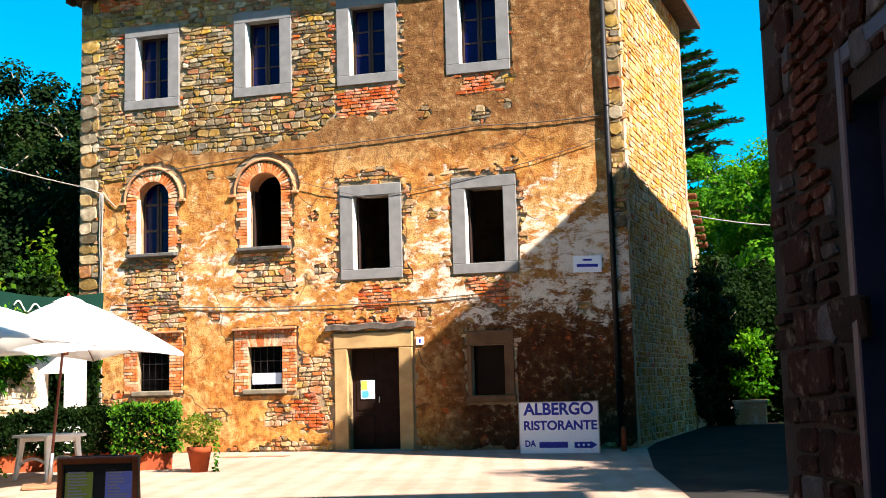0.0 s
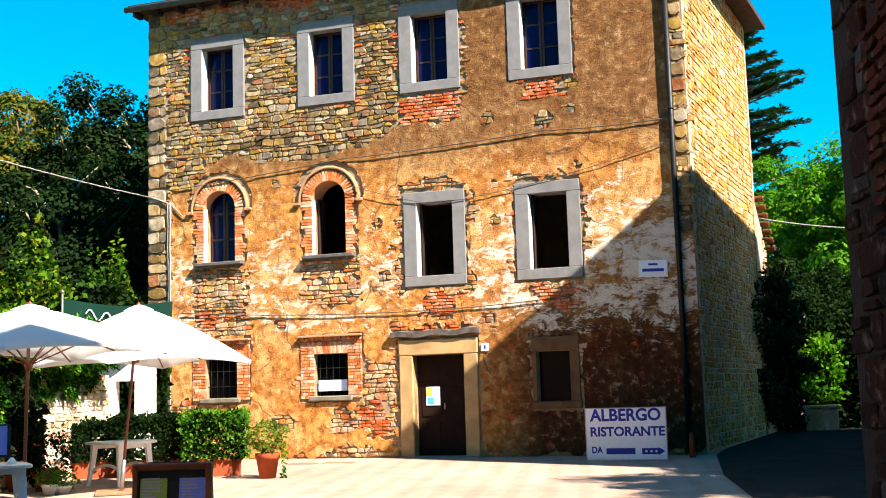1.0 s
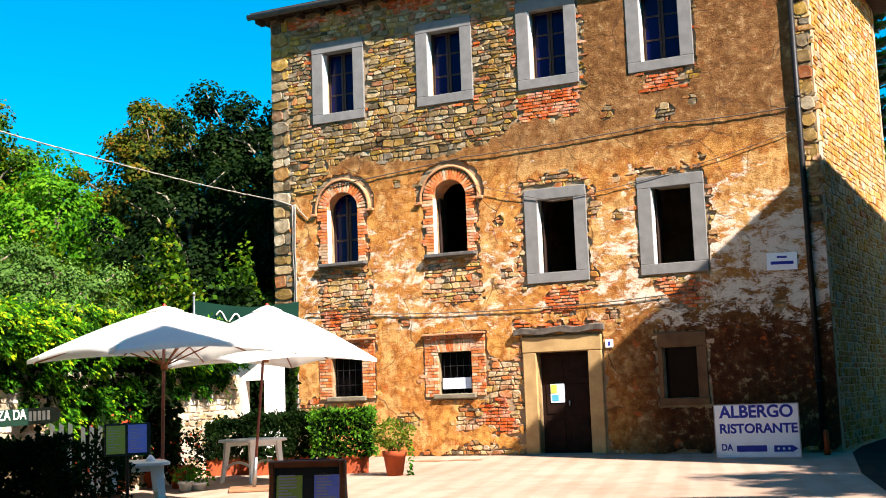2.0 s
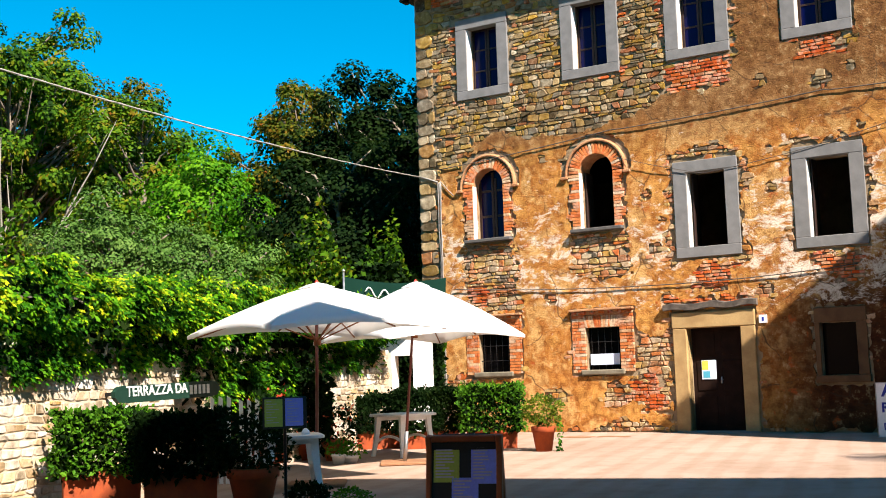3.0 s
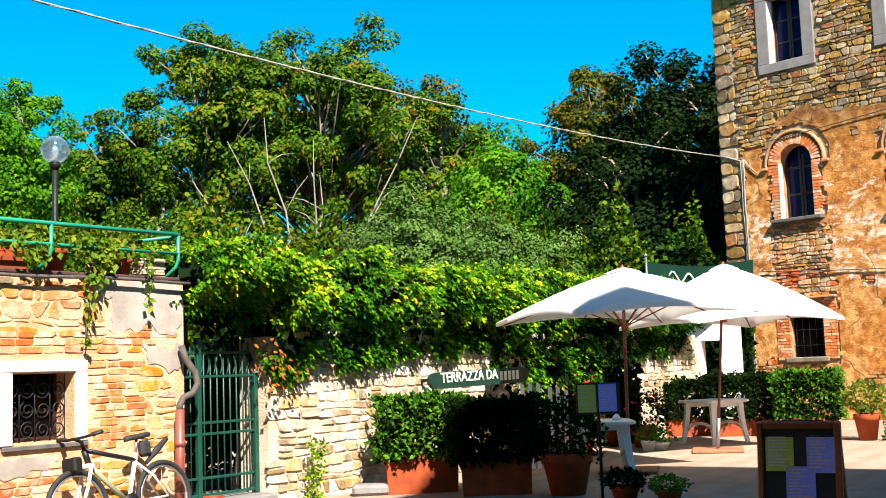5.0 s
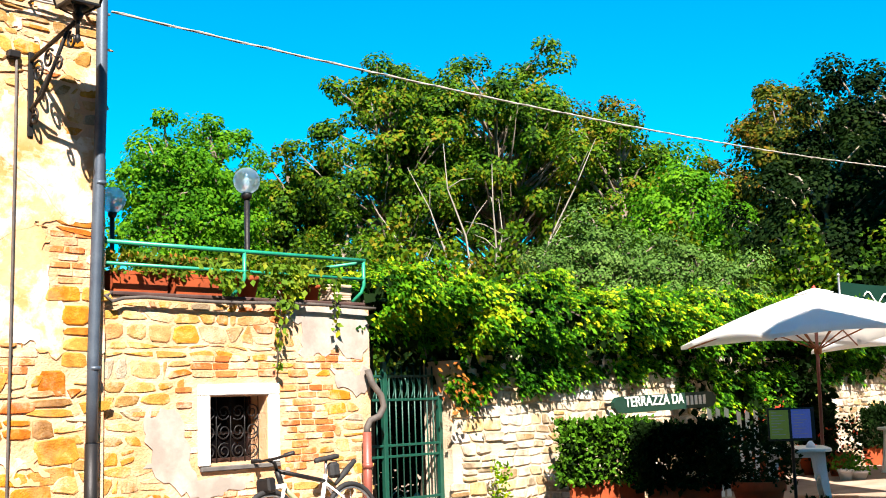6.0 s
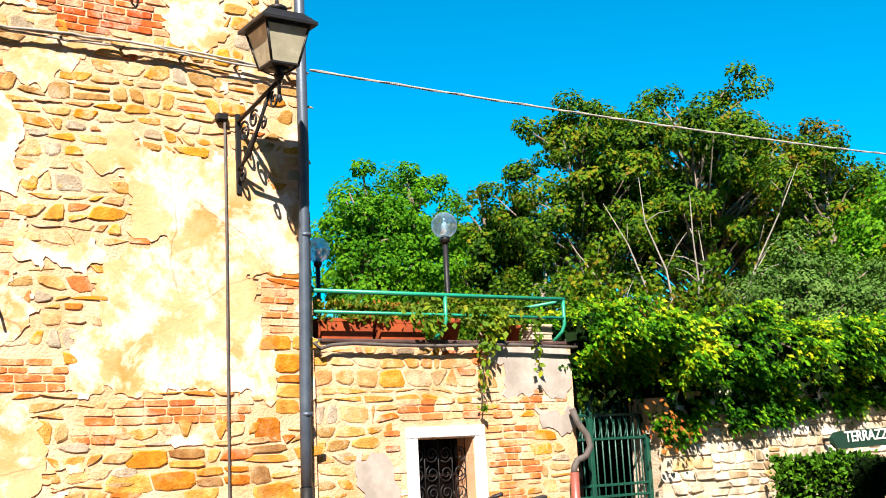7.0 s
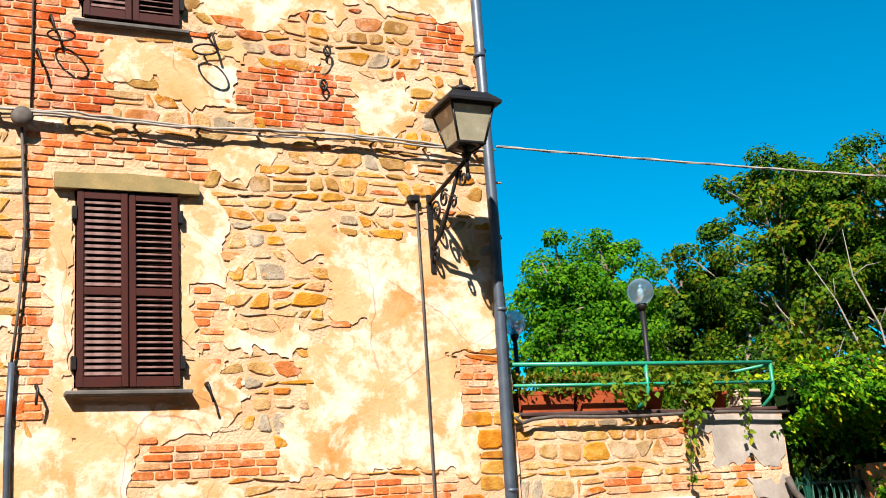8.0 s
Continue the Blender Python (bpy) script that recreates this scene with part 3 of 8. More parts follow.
def fitted(u0, u1, z0, z1, keep, hs, ws, gap, seed, wander=0.03, cut=0.22, slant=0.03):
    """Stones fitted to one another in wandering courses: the outline of each that keep(u, z) takes."""
    rng = random.Random(seed)
    laid, beds = [], [z0]
    while beds[-1] < z1:
        beds.append(beds[-1] + rng.uniform(*hs))
    bed = lambda j, u: beds[j] + wander * (noise.noise((u * 2.1, j * 7.3, seed)) + 0.7 * noise.noise((u * 5.3, j * 3.1, seed + 9)))
    for j in range(len(beds) - 1):
        u = u0 - rng.uniform(0, ws[0])
        st, sb = 0.0, 0.0
        while u < u1:
            w = rng.uniform(*ws)
            et, eb = rng.uniform(-slant, slant), rng.uniform(-slant, slant)
            spans = [(0.0, 1.0)]
            if w > 0.6 * ws[1] and beds[j + 1] - beds[j] > 0.14 and rng.random() < 0.4:
                q = rng.uniform(0.38, 0.62)
                spans = [(0.0, q), (q, 1.0)]
            for f0, f1 in spans:
                a, b, c, d = u + sb, u + w + eb, u + w + et, u + st
                lo = lambda x: bed(j, x) + (bed(j + 1, x) - bed(j, x)) * f0
                hi = lambda x: bed(j, x) + (bed(j + 1, x) - bed(j, x)) * f1
                g = gap * rng.uniform(0.6, 1.5) / 2
                quad = [(a + g, lo(a) + g), (b - g, lo(b) + g), (c - g, hi(c) - g), (d + g, hi(d) - g)]
                cu, cz = sum(p[0] for p in quad) / 4, sum(p[1] for p in quad) / 4
                if not keep(cu, cz):
                    continue
                ring = []
                for k in range(4):
                    p, e, n = Vector(quad[k]), Vector(quad[k - 1]), Vector(quad[(k + 1) % 4])
                    q0, q1 = cut * rng.uniform(0.3, 1.3), cut * rng.uniform(0.3, 1.3)
                    ring += [p.lerp(e, min(q0, 0.45)), p.lerp(n, min(q1, 0.45))]
                laid.append((cu, cz, [(p.x - cu, p.y - cz) for p in ring]))
            st, sb = et, eb
            u += w
    return laid


def lay_fitted(laid, depth, mat_one, mat_many, parent, name, near, seed, m=None, limit=300, inset=0.012):
    """Sets fitted stones on the plane y = 0 of their parent: the near ones as pieces, the others joined."""
    rng = random.Random(seed)
    rest = Mesh()
    for i, (u, z, ring) in enumerate(sorted(laid, key=lambda s: not near(s[0], s[1]))):
        n, d = len(ring), depth * rng.uniform(0.5, 1.35)
        size = max(abs(x) + abs(y) for x, y in ring)
        k = max(0.7, 1 - inset / (size * 0.5))
        tx, tz = rng.uniform(-0.10, 0.10), rng.uniform(-0.10, 0.10)
        vs = [(x, 0.004, y) for x, y in ring] + [(x, -0.55 * d, y) for x, y in ring]
        vs += [(x * k, min(-0.6 * d, -d + (x * tx + y * tz) * min(1.0, d / 0.03)), y * k) for x, y in ring]
        fs = [(q + e, q + (e + 1) % n, q + n + (e + 1) % n, q + n + e) for q in (0, n) for e in range(n)] + [tuple(range(2 * n, 3 * n))]
        t = pose(u, 0, z)
        if m is not None:
            t = m @ t
        if i < limit:
            part(name, Mesh().add(vs, fs), mat_one, parent, "", t)
        else:
            rest.add(vs, fs, t)
    if rest.v:
        tagged(part(name + "_infill", rest, mat_many, parent), kind="stuff")


BLOCKS = stone_shapes(8, 8, 5, 0.22, 0.08)


# ---- ground ----
STRIPE = -2.0
def ground_mat():
    g = Graph("paving")
    big, mid, fine = g.noise(0.35, 5), g.noise(2.5, 5, 0.6), g.noise(28, 4, 0.6)
    c = g.mix(g.ramp(big, [(0.38, 0.0), (0.62, 1.0)]), (0.29, 0.205, 0.15), (0.35, 0.255, 0.195))
    c = g.mix(g.ramp(mid, [(0.45, 0.0), (0.75, 0.5)]), c, (0.21, 0.12, 0.068))
    c = g.mix(g.ramp(fine, [(0.55, 0.0), (0.75, 0.4)]), c, (0.24, 0.15, 0.095))
    # faint rows left by the laying of the paving
    mp = g.node("ShaderNodeMapping", Vector=g.co)
    mp.inputs["Rotation"].default_value = (0, 0, radians(-STRIPE))
    rows = g.node("ShaderNodeTexWave", Vector=mp.outputs[0], Scale=0.62, Distortion=1.6, Detail=2.0)
    rows.bands_direction = "X"
    c = g.mix(g.ramp(rows.outputs["Fac"], [(0.15, 0.32), (0.55, 0.0)]), c, g.mix(1.0, c, (0.72, 0.62, 0.52), "MULTIPLY"))
    return g.finish(c, 0.9, g.mix(0.5, mid, fine), 0.35, 0.01, 0, 0.25)


M_GROUND = ground_mat()
gm = Mesh()
xs = [-400, -60, -25, -15, -9, -6, -3, 0, 3, 6, 12, 30, 400]
ys = [-400, -40, -10, -4, 0, 4, 8, 12, 16, 20, 24, 28, 45, 400]
for i in range(len(xs)):
    for j in range(len(ys)):
        y = max(-10, min(45, ys[j]))
        gm.v.append((xs[i], ys[j], ground_z(0, y)))
for i in range(len(xs) - 1):
    for j in range(len(ys) - 1):
        a = i * len(ys) + j
        gm.f.append((a, a + len(ys), a + len(ys) + 1, a + 1))
        gm.smooth.append(False)
ground = tagged(part("ground", gm, M_GROUND), "pale brown worn paving of a village square", "ground", kind="structure")


# near-black sheet over the paving that paints the alley's shade
M_LANE_SHADE = surf("lane_shade", (0.022, 0.020, 0.018), (0.032, 0.028, 0.025), 1.5, 40, 0.95, 0.4, 0, 0.04)
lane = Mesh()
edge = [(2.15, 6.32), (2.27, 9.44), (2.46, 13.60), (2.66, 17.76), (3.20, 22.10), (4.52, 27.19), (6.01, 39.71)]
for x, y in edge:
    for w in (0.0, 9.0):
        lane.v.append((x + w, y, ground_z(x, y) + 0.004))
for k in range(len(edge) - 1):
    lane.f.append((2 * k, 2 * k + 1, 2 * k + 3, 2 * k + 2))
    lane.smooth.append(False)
tagged(part("lane", lane, M_LANE_SHADE), "lane between the houses, its shade put in as a near-black sheet", "road", kind="structure")


# ---- main house ----
HOUSE = pose(-2.122, 23.514, 0, 0, 0, -13.61)
UL, UR, TOP = -6.80, 5.33, 10.45
house = thing("house", HOUSE, "old three-storey stone house with flaking ochre plaster and grey window surrounds", "house")
STONE_WINDOWS = [(-5.00, 7.77, 9.65), (-2.34, 7.82, 9.70), (0.04, 7.85, 9.77), (2.43, 7.86, 9.78), (0.05, 3.73, 5.70), (2.46, 3.73, 5.70)]
ARCHED = [(-4.97, 4.53), (-2.33, 4.53)]
LOW = [(-4.95, 1.56, 2.43), (-2.34, 1.54, 2.42)]
holes = [(u - 0.39, u + 0.40, z0 + 0.2, z1 - 0.2) for u, z0, z1 in STONE_WINDOWS]
holes += [(u - 0.39, u + 0.39, z, z + 1.60) for u, z in ARCHED]
holes += [(u - 0.38, u + 0.38, z0, z1) for u, z0, z1 in LOW]
holes += [(-0.50, 0.60, 0.0, 2.31), (2.12, 2.78, 1.30, 2.29)]
front = part("wall", wall_mesh(UL, UR, 0.0, TOP, 0.55, holes), M_MORTAR, house, "rubble stone wall with broken ochre plaster")
SPLAY = pose(UR, 0.002, 0, 0, 0, 83.3)
side = part("side_wall", wall_mesh(0, 7.0, 0.0, TOP, 0.5, []), M_MORTAR_W, house, "sunlit rubble stone side wall", SPLAY)
part("back_wall", wall_mesh(UL, UR + 0.8, 0.0, TOP, 0.4, [], 6.5), M_MORTAR, house)
part("left_wall", Mesh().box(UL, UL + 0.5, 0.56, 6.49, 0, TOP), M_MORTAR, house)
part("attic_floor", Mesh().box(UL + 0.5, UR - 0.55, 0.6, 6.4, TOP - 0.25, TOP - 0.05), M_EAVES, house)
part("upper_floor", Mesh().box(UL + 0.5, UR - 0.55, 0.6, 6.4, 6.6, 6.8), M_EAVES, house)
part("first_floor", Mesh().box(UL + 0.5, UR - 0.55, 0.6, 6.4, 3.0, 3.2), M_EAVES, house)
# hipped roof with wide eaves
ov = 0.34
e0, e1, f0, f1 = UL - ov, UR + 0.45, -ov, 7.2
rm = Mesh()
base = [(e0, f0, TOP + 0.02), (e1, f0, TOP + 0.02), (e1 + 0.9, f1, TOP + 0.02), (e0, f1, TOP + 0.02)]
upv = [(x, y, z + 0.12) for x, y, z in base]
ridge = [(UL + 3.2, 3.3, TOP + 1.6), (UR - 2.6, 3.3, TOP + 1.6)]
rm.add(base + upv + ridge, [(3, 2, 1, 0), (0, 1, 5, 4), (1, 2, 6, 5), (2, 3, 7, 6), (3, 0, 4, 7), (4, 5, 9, 8), (5, 6, 9), (6, 7, 8, 9), (7, 4, 8)])
roof = part("roof", rm, M_EAVES, house, "low hipped roof with deep dark eaves")
raf = Mesh().box(-0.05, 0.05, f0 + 0.05, 0.0, TOP - 0.12, TOP + 0.015, 0.008).data("rafter", M_EAVES)
for k in range(24):
    part("rafter", raf, None, roof, "", pose(e0 + 0.15 + k * (e1 - e0 - 0.3) / 23, 0, 0))
part("gutter", Mesh().tube([(e0 - 0.03, f0 - 0.05, TOP + 0.02), (e1 + 0.03, f0 - 0.05, TOP + 0.02)], 0.07, 10), M_DCABLE, roof, "dark metal gutter")


def interp(x, pts):
    for (a, b), (c, d) in zip(pts, pts[1:]):
        if x <= c:
            return b + (d - b) * max(0.0, min(1.0, (x - a) / (c - a)))
    return pts[-1][1]


def inside(u, z, r, grow=0.0):
    return r[0] - grow < u < r[1] + grow and r[2] - grow < z < r[3] + grow


OPEN_RECTS = [(u - 0.68, u + 0.68, z0, z1) for u, z0, z1 in STONE_WINDOWS] + [(-0.82, 0.92, 0, 2.66), (2.02, 2.98, 1.14, 2.6)]
OPEN_RECTS += [(u - 0.70, u + 0.70, z0 - 0.12, z1 + 0.40) for u, z0, z1 in LOW]


def in_opening(u, z, grow=0.0):
    if any(inside(u, z, r, grow) for r in OPEN_RECTS):
        return True
    for a, z0 in ARCHED:
        if inside(u, z, (a - 0.62, a + 0.62, z0 - 0.1, z0 + 1.2), grow) or math.hypot(u - a, z - z0 - 1.2) < 0.80 + grow and z > z0 + 1.1:
            return True
    return False


BARE = [(-5.65, -4.25, 2.85, 4.42), (-3.02, -1.62, 3.45, 4.42), (-0.80, 0.78, 3.62, 5.93), (1.74, 3.18, 5.66, 5.92), (-0.35, 0.60, 3.05, 3.66),
        (2.10, 2.95, 3.05, 3.68), (1.92, 3.02, 7.32, 7.86), (-1.62, -0.80, 0.55, 2.25), (-2.3, -1.2, 0.85, 1.38), (3.08, 3.28, 4.4, 5.5),
        (0.7, 1.0, 4.9, 5.75), (-0.95, 0.95, 2.62, 2.98), (-6.4, -5.55, 0.5, 1.5), (-6.5, -5.4, 6.2, 7.2)]
SPOTS = [(1.25, 7.13, 0.13), (2.45, 7.0, 0.18), (3.0, 7.2, 0.12), (1.35, 5.0, 0.10), (1.35, 5.72, 0.09), (1.15, 2.98, 0.17), (-1.2, 5.1, 0.10),
         (-3.6, 1.05, 0.13), (-3.35, 1.03, 0.10), (-1.1, 3.95, 0.16), (-0.9, 4.6, 0.12), (-3.6, 6.2, 0.12), (-3.5, 3.1, 0.12), (4.4, 3.0, 0.14)]


def facade_plastered(u, z):
    n = noise.noise((u * 1.7, z * 1.7, 3.1)) * 0.16 + noise.noise((u * 5, z * 5, 8.2)) * 0.11 + noise.noise((u * 13, z * 13, 8.2)) * 0.05
    if in_opening(u, z, 0.03 + max(0, n) * 0.25):
        return False
    if u < -6.28 + n or (u > 5.02 + 0.5 * n and z > 4.4):
        return False
    if u < 0.80 + n * 0.7 and z > interp(u, [(-6.8, 6.85), (-4.6, 6.85), (-3.1, 6.62), (-1.4, 6.85), (-0.65, 7.22), (0.55, 7.14), (0.80, 7.7)]) + n * 0.8:
        return False
    if z < interp(u, [(-6.8, 0.30), (-3.2, 0.26), (-2.6, 0.42), (-1.3, 0.50), (-1, 0.30), (1.0, 0.26), (5.3, 0.26)]) + n * 0.9:
        return False
    if any(inside(u, z, r, n * 1.5 - 0.05) for r in BARE):
        return False
    return not any(math.hypot(u - a, z - b) < r + n * 0.5 for a, b, r in SPOTS)


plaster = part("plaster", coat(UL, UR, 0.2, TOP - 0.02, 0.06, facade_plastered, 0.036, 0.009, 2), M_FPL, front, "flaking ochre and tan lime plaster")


def facade_stone(u, z):
    return not in_opening(u, z, 0.04) and not any(facade_plastered(u + a, z + b) and facade_plastered(u - a, z - b) for a, b in ((0.06, 0.03),)) and UL + 0.05 < u < UR - 0.05 and 0.25 < z < TOP - 0.05


def brick_spot(u, z):
    n = 0.22 * noise.noise((u * 2.6, z * 2.6, 41)) + 0.14 * noise.noise((u * 6, z * 6, 42))
    if any(inside(u, z, (a - 0.80, a + 0.80, z0 - 0.1, z1 + 0.12), n * 0.6 - 0.03) for a, z0, z1 in STONE_WINDOWS[:4]) and noise.noise((u * 3, z * 3, 12)) > -0.1:
        return True
    return any(inside(u, z, r, n - 0.05) for r in ((-0.35, 0.60, 3.05, 3.66), (2.10, 2.95, 3.05, 3.68), (1.92, 3.02, 7.32, 7.86), (-0.75, 0.72, 7.1, 7.84), (-1.9, -1.2, 0.9, 1.35), (-1.5, -1.0, 0.6, 1.4), (-0.95, 0.95, 2.62, 2.98), (-5.6, -5.0, 3.0, 3.5), (-6.5, 5.0, 10.12, 10.4)))


# stone window surrounds with casements
def stone_window(u, z0, z1, open_leaf):
    w = part("window", Mesh().box(u - 0.67, u + 0.67, -0.06, 0.16, z0, z0 + 0.21, 0.008), M_GREYSTONE, house, "window with a grey sandstone surround")
    part("lintel", Mesh().box(u - 0.67, u + 0.67, -0.058, 0.16, z1 - 0.23, z1, 0.008), M_GREYSTONE, w)
    part("jamb", Mesh().box(u - 0.67, u - 0.39, -0.056, 0.16, z0 + 0.212, z1 - 0.232, 0.008), M_GREYSTONE, w)
    part("jamb", Mesh().box(u + 0.40, u + 0.67, -0.056, 0.16, z0 + 0.212, z1 - 0.232, 0.008), M_GREYSTONE, w)
    a, b, c, d = u - 0.385, u + 0.395, z0 + 0.205, z1 - 0.205
    part("reveal", Mesh().box(u - 0.392, u - 0.378, -0.03, 0.17, c + 0.01, d - 0.03, 0.002), M_REVEAL, w, "whitewashed reveal")
    for s, e in ((a, u - 0.005), (u + 0.005, b)):
        if open_leaf:
            fr = Mesh().box(-0.025, 0.0, 0.0, 0.37, c, d, 0.005)
            part("shutter", fr, M_BROWNPAINT, w, "dark wooden leaf folded inwards", pose(s + 0.05 if s == a else e - 0.02, 0.20, 0))
            continue
        fr = Mesh().box(s, s + 0.05, 0.24, 0.29, c, d, 0.004).box(e - 0.05, e, 0.24, 0.29, c, d, 0.004)
        fr.box(s + 0.05, e - 0.05, 0.24, 0.29, c, c + 0.05, 0.004).box(s + 0.05, e - 0.05, 0.24, 0.29, d - 0.05, d, 0.004)
        for q in (1, 2):
            zz = c + (d - c) * q / 3
            fr.box(s + 0.05, e - 0.05, 0.245, 0.285, zz - 0.018, zz + 0.018, 0.003)
        part("window_frame", fr, M_BROWNPAINT, w, "dark brown painted casement")
        part("pane", Mesh().box(s + 0.05, e - 0.05, 0.262, 0.266, c + 0.05, d - 0.05), M_GLASS, w)


def glass_mat():
    g = Graph("window_glass")
    n = g.noise(3, 2)
    return g.finish(g.mix(n, (0.0015, 0.002, 0.022), (0.002, 0.003, 0.045)), 0.15, g.noise(1.5, 2), 0.03, 0.02, 0, 0.08)


M_GLASS = glass_mat()
M_DARKGLASS = surf("dark_window_glass", (0.002, 0.002, 0.003), (0.004, 0.003, 0.003), 3, 20, 0.2, 0.02, 0, 0.06)
for k, (u, z0, z1) in enumerate(STONE_WINDOWS):
    stone_window(u, z0, z1, k >= 4)


# arched windows: brick arch, jambs and a projecting hood
def arched_window(u, z0, shut):
    r, sp = 0.39, z0 + 1.205
    w = part("window", Mesh(), M_PBRK, house)
    fill = Mesh()
    rr = [(u + r * math.cos(math.pi * k / 12), sp + r * math.sin(math.pi * k / 12)) for k in range(13)]
    fill.prism(rr[::-1][:7] + [(u, sp + 0.40), (u - r, sp + 0.40)], -0.002, 0.5)
    part("arch_core", fill, M_BRICKDUST, w)
    fill = Mesh()
    fill.prism(rr[::-1][6:] + [(u + r, sp + 0.40), (u, sp + 0.40)], -0.002, 0.5)
    part("arch_core", fill, M_BRICKDUST, w)
    vo = Mesh().box(-0.028, 0.028, -0.05, 0.25, 0, 0.23, 0.006).data("brick", M_PBRK)
    for k in range(24):
        a = math.pi * (k + 0.5) / 24
        part("brick", vo, None, w, "", pose(u + r * math.cos(a), 0, sp + r * math.sin(a), 0, 90 - math.degrees(a), 0))
    hood = Mesh()
    ring = [(0.66, -0.03), (0.66, -0.075), (0.685, -0.08), (0.715, -0.055), (0.72, 0.0)]
    for k in range(25):
        a = math.radians(-4) + math.radians(188) * k / 24
        hood.v += [(u + q * math.cos(a), y, sp + q * math.sin(a)) for q, y in ring]
    for k in range(24):
        for j in range(4):
            b = k * 5 + j
            hood.f.append((b, b + 1, b + 6, b + 5))
            hood.smooth.append(False)
    hood.box(u - 0.80, u - 0.64, -0.10, 0.0, sp - 0.10, sp - 0.04, 0.01).box(u + 0.64, u + 0.80, -0.10, 0.0, sp - 0.10, sp - 0.04, 0.01)
    part("hood_mould", hood, M_BRICKDUST, w, "projecting brick hood over the arch")
    part("reveal", Mesh().box(u - r - 0.004, u - r + 0.012, -0.03, 0.12, z0, sp + 0.02, 0.002), M_REVEAL, w, "whitewashed reveal")
    rng = random.Random(int(abs(u) * 100))
    jb = Mesh().box(-0.5, 0.5, -1, 4, -0.5, 0.5, 0.03).data("brick", M_PBRK)
    zz, k = z0 + 0.035, 0
    while zz < sp - 0.02:
        for s in (-1, 1):
            wd = 0.24 if (k // 3) % 2 else 0.17
            wd += rng.uniform(-0.02, 0.03)
            part("brick", jb, None, w, "", pose(u + s * (r + wd / 2), 0, zz) @ Matrix.Diagonal((wd, 0.05, 0.056, 1)))
        zz += 0.066
        k += 1
    part("sill", Mesh().box(u - 0.60, u + 0.58, -0.16, 0.3, z0 - 0.075, z0, 0.012), M_SLATE, w, "thin slate sill")
    if shut:
        fr = Mesh()
        for s, e in ((u - r, u - 0.006), (u + 0.006, u + r)):
            fr.box(s, s + 0.06, 0.26, 0.31, z0, sp + 0.2, 0.004).box(e - 0.06, e, 0.26, 0.31, z0, sp + 0.34, 0.004)
            for zq in (z0, z0 + 0.52, z0 + 1.1):
                fr.box(s + 0.06, e - 0.06, 0.262, 0.308, zq, zq + 0.05, 0.004)
        part("window_frame", fr, M_BROWNPAINT, w, "dark brown casement")
        part("pane", Mesh().box(u - r, u + r, 0.28, 0.284, z0, sp + 0.39), M_GLASS, w)
    else:
        part("shutter", Mesh().box(u - r + 0.02, u - r + 0.06, 0.22, 0.56, z0 + 0.02, sp + 0.05, 0.006), M_BROWNPAINT, w, "dark wooden leaf folded inwards")


arched_window(*ARCHED[0], True)
arched_window(*ARCHED[1], False)


M_SILL = surf("grey_sill_stone", (0.21, 0.18, 0.125), (0.13, 0.11, 0.075), 6, 45, 0.92, 0.6)


# ground-floor windows: brick surround, toothed cornice, grille
def low_window(u, z0, z1, paper):
    w = part("window", Mesh().box(u - 0.69, u + 0.69, -0.012, 0.1, z1 + 0.015, z1 + 0.38), M_BRICKDUST, house)
    jb = Mesh().box(-0.5, 0.5, -1, 4, -0.5, 0.5, 0.03).data("brick", M_PBRK)
    rng = random.Random(int(abs(u) * 77))
    zz = z0 - 0.05
    while zz < z1 + 0.30:
        for s in (-1, 1):
            x = 0.385
            while x < 0.66:
                wd = rng.choice((0.11, 0.16, 0.27))
                wd = min(wd, 0.70 - x)
                part("brick", jb, None, w, "", pose(u + s * (x + wd / 2), 0, zz + 0.03) @ Matrix.Diagonal((wd - 0.012, 0.042, 0.056, 1)))
                x += wd
        zz += 0.067
    vo = Mesh().box(-0.024, 0.024, -0.045, 0.2, 0, 0.25, 0.005).data("brick", M_PBRK)
    for k in range(15):
        x = -0.36 + 0.72 * k / 14
        part("brick", vo, None, w, "", pose(u + x * 0.97, 0, z1 + 0.005, 0, x * 42, 0))
    part("cornice", Mesh().box(u - 0.72, u + 0.72, -0.13, 0.0, z1 + 0.355, z1 + 0.40, 0.008), M_BRICKDUST, w, "projecting brick cornice")
    tm = Mesh().box(-0.045, 0.045, -0.10, 0.0, 0, 0.055, 0.006).data("brick", M_BRK)
    for k in range(7):
        part("brick", tm, None, w, "", pose(u - 0.62 + k * 1.24 / 6, 0, z1 + 0.297))
    part("sill", Mesh().box(u - 0.50, u + 0.48, -0.10, 0.3, z0 - 0.11, z0, 0.02), M_SILL, w, "worn grey sandstone sill")
    gr = Mesh()
    for k in range(5):
        x = u - 0.30 + 0.15 * k
        gr.tube([(x, 0.08, z0), (x, 0.08, z1)], 0.006, 6)
    for q in (0.28, 0.66):
        zz = z0 + (z1 - z0) * q
        gr.tube([(u - 0.38, 0.075, zz), (u + 0.38, 0.075, zz)], 0.009, 6)
    part("grille", gr, M_IRON, w, "thin iron grille")
    part("pane", Mesh().box(u - 0.38, u + 0.38, 0.135, 0.139, z0, z1), M_DARKGLASS, w)
    if paper:
        part("paper", Mesh().box(u - 0.33, u + 0.33, 0.055, 0.059, z0 + 0.10, z0 + 0.33), M_PAPERW, w, "white paper notice hung in the window")


